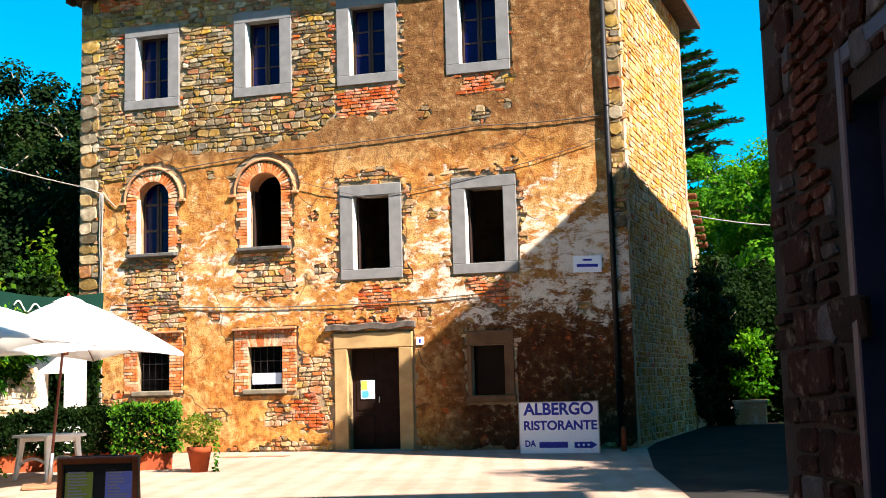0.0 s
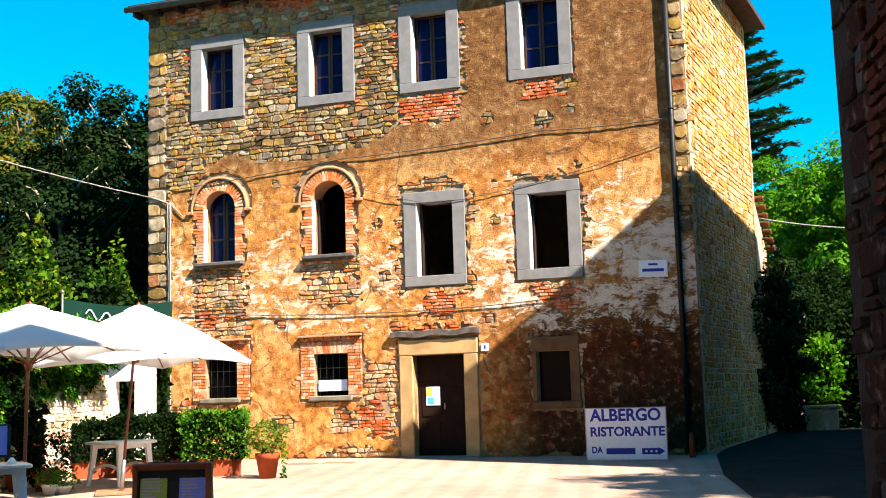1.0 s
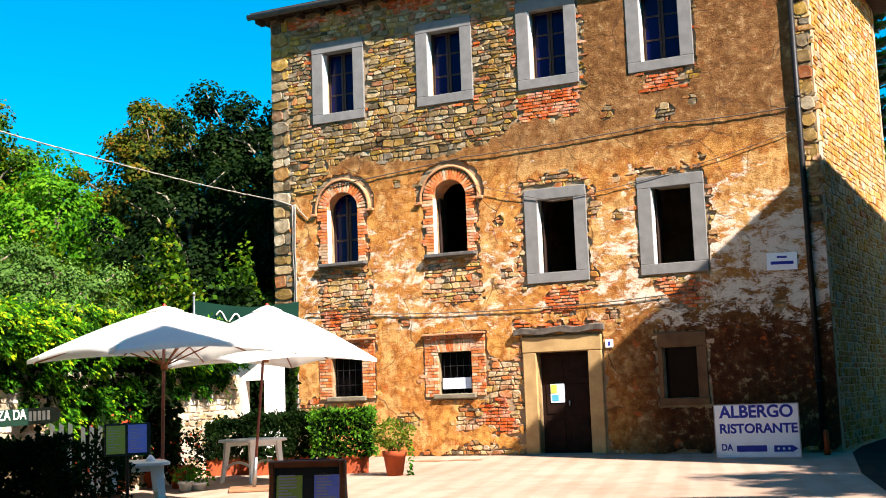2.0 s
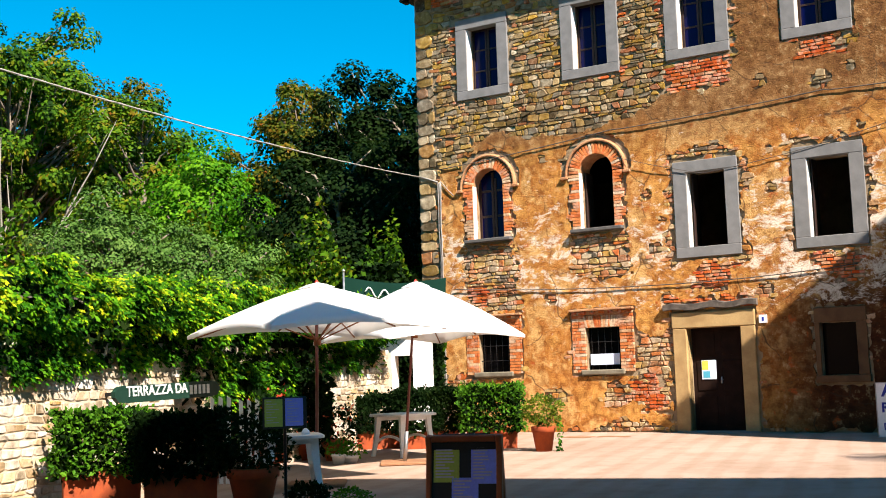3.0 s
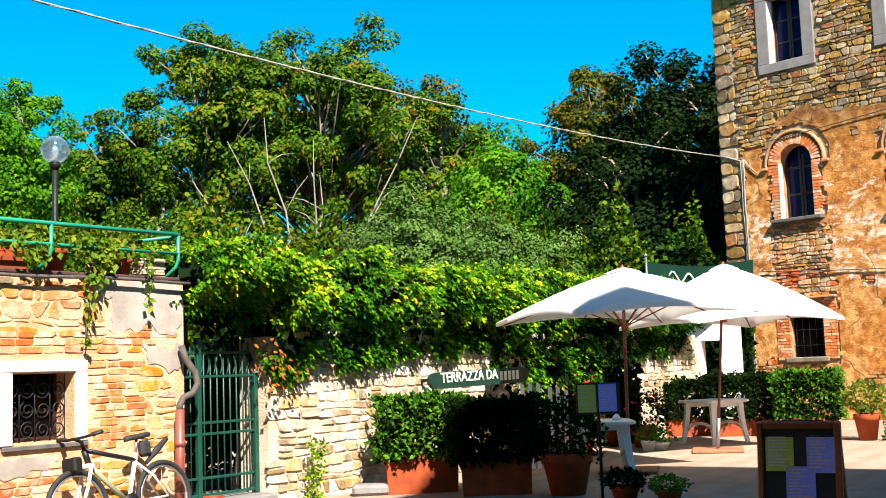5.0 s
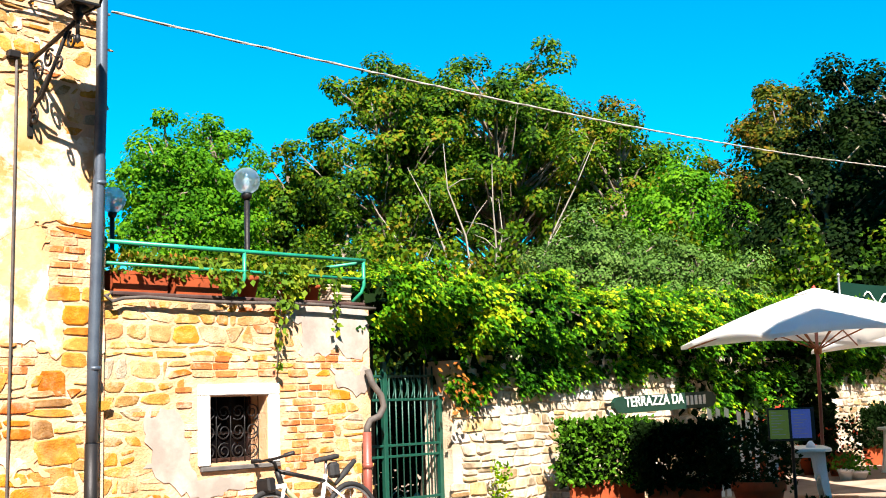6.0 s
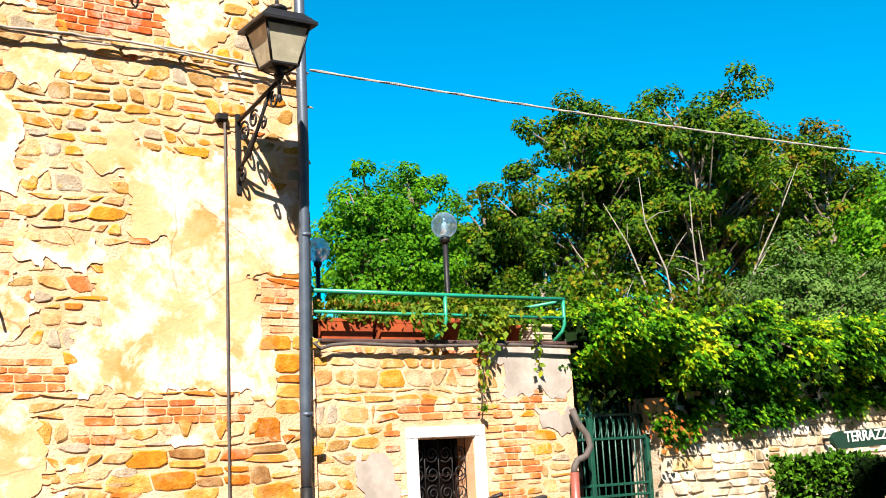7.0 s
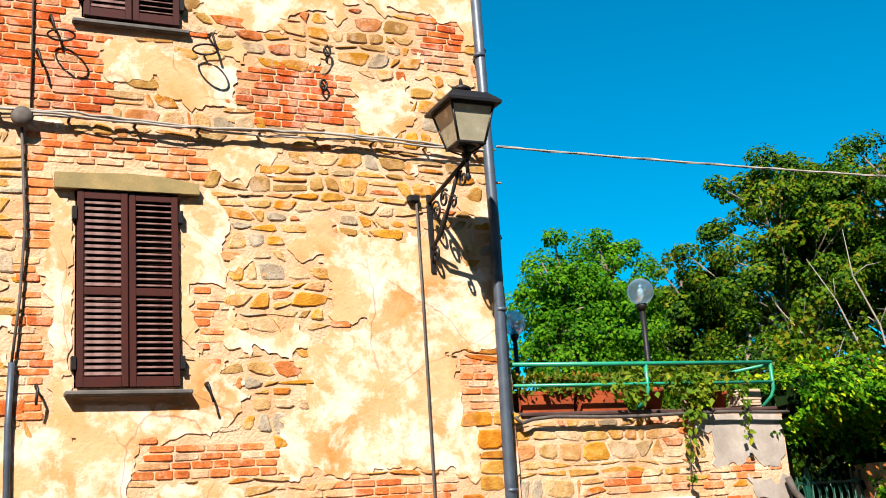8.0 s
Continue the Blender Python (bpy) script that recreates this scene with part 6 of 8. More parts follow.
def menu_board(m, w, h, sheets, label):
    t = thing("menu_board", m, label, "menu board")
    th = 9
    for s, name in ((1, "front_panel"), (-1, "rear_panel")):
        mm = pose(0, -s * 0.16, 0, s * -th, 0, 0)
        fr = part(name, Mesh().box(-w / 2 + 0.034, w / 2 - 0.034, -0.008, 0.012, 0.14, h - 0.035), M_BLACKBOARD, t, "black board panel", mm)
        for q in ((-w / 2, -w / 2 + 0.035, 0.0, h), (w / 2 - 0.035, w / 2, 0.0, h)):
            part("stile", Mesh().box(q[0], q[1], -0.022, 0.022, q[2], q[3], 0.006), M_BOARDWOOD, fr)
        for z in (h - 0.04, 0.09):
            part("rail", Mesh().box(-w / 2 + 0.036, w / 2 - 0.036, -0.02, 0.02, z, z + 0.04, 0.006), M_BOARDWOOD, fr)
        if s == 1:
            rg = random.Random(5)
            for x, z, sw, sh, mat in sheets:
                sheet = part("sheet", Mesh().box(x - sw / 2, x + sw / 2, -0.014, -0.010, z - sh / 2, z + sh / 2), mat, fr)
                bars = Mesh()
                for k in range(11):
                    zz = z + sh * (0.42 - 0.078 * k)
                    ln = sw * rg.uniform(0.35, 0.75)
                    bars.box(x - sw * 0.42, x - sw * 0.42 + ln, -0.017, -0.0145, zz - 0.004, zz + 0.004)
                tagged(part("text", bars, M_INK, fr), kind="stuff")
    part("hinge", Mesh().tube([(-w * 0.3, 0, h * 0.985), (w * 0.3, 0, h * 0.985)], 0.012, 6), M_IRON, t)


menu_board(facing(18.2, 6.95, 0, -15), 0.46, 1.13, [(-0.106, 0.963, 0.155, 0.222, M_PAPERG), (0.123, 0.957, 0.16, 0.228, M_PAPER_SKYLIT), (0.007, 0.763, 0.16, 0.23, M_PAPER_SKYLIT)],
           "wooden A-frame menu board with three printed sheets on the paving")


def menu_stand(m, label):
    """A dark panel with two sheets on a post with a round foot."""
    t = thing("menu_stand", m, label, "menu stand")
    part("base", Mesh().lathe([(0.20, 0.0), (0.20, 0.012), (0.06, 0.03), (0.022, 0.05)], 20), M_IRON, t)
    part("post", Mesh().tube([(0, 0, 0.03), (0, 0, 0.92), (0, -0.02, 1.02)], 0.016, 8), M_IRON, t)
    panel = part("panel", Mesh().box(-0.215, 0.215, -0.01, 0.01, -0.155, 0.155, 0.006), M_BLACKBOARD, t, "black panel", pose(0, -0.03, 1.11, -6, 0, 0))
    for x, z, mat in ((-0.108, 0.0, M_PAPERG), (0.093, 0.004, M_PAPER_SKYLIT)):
        sheet = part("sheet", Mesh().box(x - 0.088, x + 0.088, -0.015, -0.011, z - 0.135, z + 0.135), mat, panel)
        bars = Mesh()
        for k in range(9):
            bars.box(x - 0.07, x - 0.02 + 0.018 * (k * 3 % 5), -0.018, -0.0155, z + 0.11 - 0.026 * k, z + 0.115 - 0.026 * k)
        tagged(part("text", bars, M_INK, panel), kind="stuff")


menu_stand(facing(26.44, 11.67), "dark menu stand on a thin post with two printed sheets")


def umbrella(x, y, lean, top, R, turn, edge, label):
    t = thing("umbrella", pose(x, y, ground_z(x, y)), label, "umbrella", "restaurant umbrellas")
    g = ground_z(x, y)
    H = top - g
    E0 = edge - g
    lx, ly = lean
    part("base_plate", Mesh().box(-0.38, 0.38, -0.38, 0.38, 0.0, 0.045, 0.01), M_RUST, t, "rusty square base plate", pose(0, 0, 0, 0, 0, 20))
    part("base_tube", Mesh().tube([(0, 0, 0.04), (lx * 0.16, ly * 0.16, 0.50)], 0.032, 12), M_STEEL, t, "grey steel tube")
    part("pole", Mesh().tube([(lx * 0.12, ly * 0.12, 0.40), (lx, ly, H - 0.02)], 0.022, 12), M_POLE, t, "red-brown pole")
    n, rings = 4, 9
    me = Mesh()

    def canopy_point(k, q, drop):
        """Around the square (k of 32 steps), q from hub to hem, the cloth sagging between ribs."""
        a = k / 32 * 4
        i, f = int(a) % 4, a - int(a)
        c0, c1 = (radians(turn + 90 * j) for j in (i, i + 1))
        px = math.cos(c0) * (1 - f) + math.cos(c1) * f
        py = math.sin(c0) * (1 - f) + math.sin(c1) * f
        hem = math.sin(math.pi * f)
        pull = 1 - 0.05 * hem * q
        z = H - (H - E0) * (q ** 1.28) + 0.10 * hem * q * q - 0.05 * hem * q * (1 - q) - drop
        return Vector((lx + px * R * q * pull, ly + py * R * q * pull, z))

    for q in np.linspace(0.10, 1.0, rings):
        for k in range(32):
            me.v.append(tuple(canopy_point(k, q, 0.06)))
    for k in range(32):
        p = canopy_point(k, 1.0, 0.06)
        me.v.append((p.x, p.y, p.z - 0.05))
    for i in range(rings):
        for k in range(32):
            me.f.append((i * 32 + k, i * 32 + (k + 1) % 32, i * 32 + 32 + (k + 1) % 32, i * 32 + 32 + k))
            me.smooth.append(k % 8 not in (0,))
    can = part("canopy", me, M_CANVAS, t, "white canvas canopy")
    vent = Mesh()
    for q, dz in ((0.005, -0.02), (0.08, -0.03), (0.14, -0.045)):
        for k in range(32):
            p = canopy_point(k, q, 0.0)
            vent.v.append((p.x, p.y, p.z + dz))
    for i in range(2):
        for k in range(32):
            vent.f.append((i * 32 + k, i * 32 + (k + 1) % 32, i * 32 + 32 + (k + 1) % 32, i * 32 + 32 + k))
            vent.smooth.append(True)
    part("vent", vent, M_CANVAS, can)
    part("finial", Mesh().lathe([(0.025, H - 0.06), (0.03, H - 0.02), (0.0, H + 0.02)], 10, pose(lx, ly, 0)), M_RED, t, "small red knob")
    for j in range(8):
        f = radians(turn + 45 * j)
        k = (R if j % 2 == 0 else R * 0.69)
        e = E0 if j % 2 == 0 else E0 + 0.10
        rb = part("rib", Mesh().tube([(lx, ly, H - 0.20), (lx + k * 0.94 * math.cos(f), ly + k * 0.98 * math.sin(f), e - 0.10)], 0.011, 6), M_BOARDWOOD, t)
        part("strut", Mesh().tube([(lx * 0.85, ly * 0.85, H * 0.70), (lx + k * 0.5 * math.cos(f), ly + k * 0.5 * math.sin(f), (H + e) / 2 - 0.12)], 0.010, 6), M_BOARDWOOD, rb)
    part("hub", Mesh().lathe([(0.045, H * 0.68), (0.05, H * 0.70), (0.045, H * 0.72)], 12, pose(lx * 0.86, ly * 0.86, 0)), M_BOARDWOOD, t)


umbrella(-6.51, 14.10, (0.05, 0.0), 2.84, 1.85, 187, 2.23, "open white square umbrella on a red-brown pole, its finial red")
umbrella(-6.39, 17.17, (0.24, 0.06), 3.05, 1.72, 6, 2.18, "open white umbrella on a leaning pole with rusty base plate")


def plastic_table(m, w, h, label):
    t = thing("table", m, label, "table", "white plastic tables")
    top = Mesh()
    lv = [(w / 2 - 0.02, h), (w / 2, h - 0.012), (w / 2, h - 0.045), (w / 2 - 0.02, h - 0.05)]
    c = 0.08
    for r, z in lv:
        for sx, sy in ((1, 1), (-1, 1), (-1, -1), (1, -1)):
            for a in (0, 45, 90):
                b = radians(a + {(1, 1): 0, (-1, 1): 90, (-1, -1): 180, (1, -1): 270}[sx, sy])
                top.v.append((sx * (r - c) + c * math.cos(b), sy * (r - c) + c * math.sin(b), z))
    for i in range(3):
        for k in range(12):
            top.f.append((i * 12 + k, i * 12 + 12 + k, i * 12 + 12 + (k + 1) % 12, i * 12 + (k + 1) % 12))
    top.f += [tuple(range(12)), tuple(range(36, 48))[::-1]]
    top.smooth = [False] * len(top.f)
    part("tabletop", top, M_WHITEPL, t)
    for sx in (-1, 1):
        for sy in (-1, 1):
            leg = Mesh()
            for q in np.linspace(0, 1, 6):
                x, y, z = sx * (w / 2 - 0.13 + 0.07 * q ** 1.5), sy * (w / 2 - 0.13 + 0.07 * q ** 1.5), (h - 0.05) * (1 - q)
                k = 0.055 - 0.02 * q
                leg.v += [(x - k, y - k * 0.5, z), (x + k, y - k * 0.5, z), (x + k, y + k * 0.5, z), (x - k, y + k * 0.5, z)]
            for i in range(5):
                for j in range(4):
                    leg.f.append((i * 4 + j, i * 4 + 4 + j, i * 4 + 4 + (j + 1) % 4, i * 4 + (j + 1) % 4))
            leg.f += [(0, 1, 2, 3), (23, 22, 21, 20)]
            leg.smooth = [False] * len(leg.f)
            part("leg", leg, M_WHITEPL, t)
        br = Mesh()
        for k in range(9):
            q = k / 8 * 2 - 1
            z = h * 0.42 + 0.10 * (1 - q * q) - 0.06
            br.v += [(sx * (w / 2 - 0.10), q * (w / 2 - 0.11), z - 0.02), (sx * (w / 2 - 0.13), q * (w / 2 - 0.11), z - 0.02), (sx * (w / 2 - 0.13), q * (w / 2 - 0.11), z + 0.02), (sx * (w / 2 - 0.10), q * (w / 2 - 0.11), z + 0.02)]
        for i in range(8):
            for j in range(4):
                br.f.append((i * 4 + j, i * 4 + 4 + j, i * 4 + 4 + (j + 1) % 4, i * 4 + (j + 1) % 4))
        br.f += [(0, 1, 2, 3), (35, 34, 33, 32)]
        br.smooth = [False] * len(br.f)
        part("stretcher", br, M_WHITEPL, t)
    part("apron", Mesh().box(-w / 2 + 0.12, w / 2 - 0.12, -w / 2 + 0.12, -w / 2 + 0.14, h - 0.12, h - 0.05).box(-w / 2 + 0.12, w / 2 - 0.12, w / 2 - 0.14, w / 2 - 0.12, h - 0.12, h - 0.05), M_WHITEPL, t)


plastic_table(pose(-6.96, 18.69, 0.187, 0, 0, 62.7), 0.86, 0.72, "white plastic garden table in the sun under the umbrella")
plastic_table(pose(-6.68, 13.68, 0.137, 0, 0, 30.7), 0.80, 0.70, "white plastic garden table in the shade of the umbrella")
nap = thing("napkin", pose(-6.42, 13.58, 0.837), "small crumpled napkin on the plastic table", "napkin")
part("paper", Mesh().lathe([(0.06, 0), (0.05, 0.04), (0.015, 0.08)], 9), M_PAPERW, nap)


def hedge(m, w, d, h0, top, label, mat, count, seed, size=0.065):
    t = box_pot("planter", m, w, d, h0, M_TERRA, label, "planter")
    for x in (-0.27, 0.03, 0.24):
        part("stem", Mesh().tube([(w * x, 0, h0 * 0.8), (w * x * 1.1, 0, top * 0.7)], 0.015, 6), M_BARK, t)
    # near-black inner leaves paint the shade within the hedge
    part("inner_foliage", leaf_cloud(count, box_spread(w * 1.02, d * 1.2, h0 * 0.9, top * 0.95, seed), size * 1.5, seed + 100), L_DARK_SHADED, t)
    part("foliage", leaf_cloud(count, box_spread(w * 1.22, d * 1.5, h0 * 0.92, top, seed), size, seed), mat, t)
    return t


hedge(facing(16.03, 20.95), 0.92, 0.40, 0.33, 1.10, "terracotta trough with a bright green clipped hedge", L_HEDGE, 2600, 1)
# far troughs in shadow: their shade is put into the leaf colour
hedge(facing(19.08, 21.52), 1.05, 0.40, 0.30, 1.05, "terracotta trough with a green hedge coloured dark for the shade", L_DARK_SHADED, 2200, 2)
hedge(facing(21.93, 21.88), 1.1, 0.40, 0.32, 1.0, "terracotta trough with a green hedge coloured dark for the shade", L_DARK_SHADED, 2200, 3)
hedge(facing(24.72, 21.57), 1.1, 0.40, 0.32, 1.0, "terracotta trough with a green hedge coloured dark for the shade", L_DARK_SHADED, 1800, 4)
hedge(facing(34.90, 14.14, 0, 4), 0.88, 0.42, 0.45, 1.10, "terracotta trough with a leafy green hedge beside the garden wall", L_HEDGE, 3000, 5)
hedge(facing(31.32, 13.60, 0, 2), 0.82, 0.42, 0.42, 1.06, "terracotta trough with a dark hedge in the shade", L_DARK_SHADED, 2600, 6)
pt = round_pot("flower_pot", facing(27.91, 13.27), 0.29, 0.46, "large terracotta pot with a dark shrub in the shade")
part("foliage", leaf_cloud(2200, blob_spread(0, 0, 0.72, 0.45, 0.42, 0.34, 9), 0.055, 9), L_DARK_SHADED, pt)
pt = round_pot("flower_pot", facing(13.55, 19.89), 0.205, 0.42, "terracotta pot with a small olive-green bush in the sun")
part("foliage", leaf_cloud(1500, blob_spread(0, 0, 0.70, 0.32, 0.30, 0.28, 5), 0.05, 5), L_BUSH, pt)
part("trailing_stem", leaf_cloud(70, hang(0.26, 0.03, 0.5, 0.02, -0.05), 0.06, 55, droop=0.5), L_VINE, pt)
pt = round_pot("flower_pot", facing(25.30, 12.22), 0.15, 0.20, "terracotta pot with a low dark plant in the shade")
part("foliage", leaf_cloud(700, blob_spread(0, 0, 0.26, 0.22, 0.2, 0.10, 12), 0.05, 12), L_DARK_SHADED, pt)
pt = round_pot("flower_pot", facing(23.26, 12.01), 0.13, 0.16, "small dark pot with a rounded cushion plant")
part("foliage", leaf_cloud(700, blob_spread(0, 0, 0.22, 0.19, 0.18, 0.09, 13), 0.035, 13), L_HEDGE, pt)
for k, (az, d, zc, r) in enumerate(((23.81, 19.49, 0.55, 0.42), (25.34, 19.91, 0.62, 0.42), (27.50, 18.47, 0.7, 0.5), (26.70, 19.50, 0.8, 0.55))):
    pt = round_pot("flower_pot", facing(az, d), 0.22, 0.36, "terracotta pot with a shaded flowering shrub")
    part("foliage", leaf_cloud(700, blob_spread(0, 0, zc, r, r, r * 0.9, k + 20), 0.07, k + 20), L_DARK_SHADED, pt)
    part("flowering", leaf_cloud(60, blob_spread(0, 0, zc, r * 1.05, r * 1.05, r * 0.9, k + 20, 0.25, 0.9), 0.07, k + 40), L_FLOWER, pt)
for k, (az, d, h) in enumerate(((23.64, 18.76, 0.16), (23.06, 18.87, 0.12))):
    pt = round_pot("flower_pot", facing(az, d), 0.12 + 0.03 * (k == 1), h, "small white pot with green plants on the paving")
    pt.children[0].data.materials.clear()
    pt.children[0].data.materials.append(M_WHITEPL)
    part("foliage", leaf_cloud(160, blob_spread(0, 0, h + 0.1, 0.2, 0.2, 0.12, k), 0.06, k + 70), L_HEDGE, pt)


def picket(az, d, h, w, label):
    t = thing("trellis", facing(az, d), label, "trellis")
    for k in range(3):
        x = (k - 1) * w
        part("slat", Mesh().prism([(x - w * 0.32, 0.0), (x + w * 0.32, 0.0), (x * 1.35 + w * 0.34, h), (x * 1.35 - w * 0.34, h + 0.04)], -0.012, 0.012), M_WHITEPL, t)
    for z in (0.3, h * 0.75):
        part("rail", Mesh().box(-w * 1.4, w * 1.4, 0.013, 0.03, z, z + 0.04, 0.003), M_WHITEPL, t)


picket(29.32, 16.40, 1.16, 0.085, "weathered white wooden trellis beside the hedge")
picket(27.96, 16.70, 1.10, 0.085, "weathered white wooden trellis beside the hedge")
cr = thing("small_sign", facing(24.85, 20.12, 0.9), "small cream blank board on a post", "sign")
part("board", Mesh().box(-0.17, 0.17, -0.012, 0.012, 0.22, 0.42, 0.006), M_PAPERG, cr)
part("post", Mesh().box(-0.02, 0.02, 0.012, 0.04, -0.9, 0.40, 0.004), M_OLDWOOD, cr)
ck = thing("creeping_plant", facing(40.15, 13.70), "thin yellow-green climber at the foot of the garden wall", "plant")
part("leaves", leaf_cloud(260, lambda r: (Vector((r.gauss(0, 0.05) + 0.06 * r.random(), r.uniform(-0.04, 0.02), r.random() ** 1.1 * 0.72)), Vector((0, -1, 0.2))), 0.06, 8), L_YELLOWGREEN, ck)
part("stem", Mesh().tube([(0.02, 0, 0), (0.0, 0, 0.35), (-0.02, 0, 0.72)], 0.006, 5), M_BARK, ck)
st = thing("stone_block", facing(37.40, 14.05), "rough grey stone block on the ground by the planter", "stone")
part("block", Mesh().box(-0.22, 0.24, -0.14, 0.14, 0, 0.13, 0.035), M_GREYSTONE, st)

# flag on a pole behind the umbrellas
fl = thing("flag", pose(-8.84, 20.69, 0.2, 0, 0, 0.6), "dark green banner with pale script, tied to a pole", "flag")
part("pole", Mesh().tube([(0, 0, 0), (0, 0, 3.40)], 0.022, 8).lathe([(0.03, 3.39), (0.035, 3.42), (0.0, 3.46)], 10), M_STEEL, fl)
cl = Mesh()
for i in range(17):
    for j in range(7):
        x, z = 1.62 * i / 16, 3.30 - 0.55 * j / 6 - 0.12 * math.sin(math.pi * i / 16)
        cl.v.append((x, 0.9 * x + 0.06 * math.sin(i * 0.9 + j * 0.3), z))
for i in range(16):
    for j in range(6):
        a = i * 7 + j
        cl.f.append((a, a + 1, a + 8, a + 7))
        cl.smooth.append(True)
part("cloth", cl, M_FLAG, fl)
sq = Mesh()
pts = []
for k in range(40):
    q = k / 39
    x = 0.35 + 1.0 * q
    pts.append((x, 0.9 * x - 0.07, 3.0 + 0.10 * math.sin(q * 26) * (1 - 0.5 * q) - 0.08 * math.sin(math.pi * q) + 0.06 * q))
part("script_line", sq.tube(pts, 0.016, 5), M_LETTER, fl, "pale script")

# overhead cable from the left house to the main house
A = LEFT @ Vector((-3.82, -0.14, 5.17))
B = HOUSE @ Vector((-6.80, -0.04, 6.15))
oc = thing("overhead_cable", Matrix.Identity(4), "pale twisted cable strung across the sky between the houses", "cable")
part("strand", Mesh().tube(sag(A, B, 0.19, 40), 0.011, 6), M_CABLE, oc)
tw2 = []
for k, p in enumerate(sag(A, B, 0.19, 160)):
    tw2.append(p + Vector((0.010 * math.cos(k * 0.9), 0, 0.010 * math.sin(k * 0.9))))
part("strand", Mesh().tube(tw2, 0.007, 5), M_CABLE, oc)
oc2 = thing("overhead_cable", Matrix.Identity(4), "thin cable from the house to the trees behind", "cable")
C = HOUSE @ SPLAY @ Vector((6.9, -0.05, 5.6))
part("strand", Mesh().tube(sag(C, C + Vector((6.0, 2.0, 0.0)), 0.25, 14), 0.012, 5), M_CABLE, oc2)
gr = thing("drain_cover", pose(-4.49, 22.62, 0.2277, 0, 0, -13.6), "flat iron drain cover in the paving", "drain cover")
part("plate", Mesh().box(-0.55, 0.05, -0.22, 0.16, 0, 0.006, 0.002), M_RUST, gr)
part("plate", Mesh().box(0.12, 0.75, 0.05, 0.30, 0, 0.006, 0.002), M_RUST, gr)


# ---- trees and greenery ----
def tree(az, d, z0, centre, r, leaves, clumps, leaf, size, label, seed, bark=M_BARK, trunk_r=0.22, clump_r=0.85, low=-0.75, wild=0.22):
    """A tapered trunk, limbs that fork to leaf clumps, and a crown of many small leaves."""
    rng = random.Random(seed)
    a = radians(az)
    x, y = -d * math.sin(a), d * math.cos(a)
    t = thing("tree", pose(x, y, z0), label, "tree")
    cz = centre - z0
    leaves, size, clumps, clump_r = int(leaves * 1.6), size * 0.86, int(clumps * 1.7), clump_r * 0.80
    r = tuple(x * 1.06 for x in r)
    ends = []
    tries = 0
    while len(ends) < clumps and tries < clumps * 40:
        tries += 1
        v = Vector((rng.gauss(0, 1), rng.gauss(0, 1), rng.gauss(0, 1))).normalized()
        if v.z < low:
            continue
        k = rng.uniform(0.12, 1.0) ** 0.5 * (1 + wild * noise.noise(v * 1.6 + Vector((seed * 1.7, 0, 0))))
        p = Vector((v.x * r[0] * k, v.y * r[1] * k, cz + v.z * r[2] * k))
        if all((p - q).length > clump_r * 0.78 for q in ends):
            ends.append(p)
    fork = max(cz - r[2] * 0.75, cz * 0.35)
    trunk = part("trunk", Mesh().tube([(0, 0, -0.3), (0.1, 0.05, fork * 0.5), (0.0, 0.1, fork), (0.15, 0, cz), (0.1, 0, cz + r[2] * 0.6)], [trunk_r * 1.25, trunk_r, trunk_r * 0.85, trunk_r * 0.5, trunk_r * 0.12], 10), bark, t)
    limbs = Mesh()
    for p in ends:
        h = min(max(fork, p.z - (abs(p.x) + abs(p.y)) * rng.uniform(0.5, 0.9)), cz + r[2] * 0.5)
        b = Vector((0.08, 0.05, h))
        mid = b.lerp(p, 0.55) + Vector((rng.uniform(-0.2, 0.2), rng.uniform(-0.2, 0.2), rng.uniform(-0.1, 0.35)))
        limbs.tube([b, b.lerp(mid, 0.5), mid, p], [trunk_r * 0.30, trunk_r * 0.24, trunk_r * 0.16, 0.015], 5)
    tagged(part("branchwork", limbs, bark, t), kind="stuff")
    me = Mesh()
    per = max(8, leaves // max(1, len(ends)))
    q3 = np.random.RandomState(seed)
    for p in ends:
        cr = clump_r * rng.uniform(0.5, 1.1)
        out = Vector((p.x / r[0], p.y / r[1], (p.z - cz) / r[2]))
        c = int(per * rng.uniform(0.6, 1.4))
        v = q3.normal(size=(c, 3)) * (1, 1, 0.75)
        v *= (q3.rand(c) ** 0.25 / np.linalg.norm(v, axis=1))[:, None]
        q = np.array(p) + v * (cr, cr, cr * 0.8)
        s = size * q3.uniform(0.6, 1.4, c)[:, None]
        face = v * 1.1 + np.array(out) * 0.5 + (0, 0, 0.45) + q3.normal(size=(c, 3)) * 0.34
        face /= np.linalg.norm(face, axis=1)[:, None]
        dv = np.cross(face, q3.normal(size=(c, 3))) - (0, 0, 0.25)
        dv /= np.linalg.norm(dv, axis=1)[:, None]
        sd = np.cross(dv, face)
        sd *= s * 0.36 / np.linalg.norm(sd, axis=1)[:, None]
        k = len(me.v)
        me.v += np.stack([q, q + dv * s * 0.45 + sd, q + dv * s, q + dv * s * 0.5 - sd], 1).reshape(-1, 3).tolist()
        me.f += [x for i in range(k, k + 4 * c, 4) for x in ((i, i + 1, i + 2), (i, i + 2, i + 3))]
        me.smooth += [False] * (2 * c)
    part("crown", me, leaf, t)
    return t


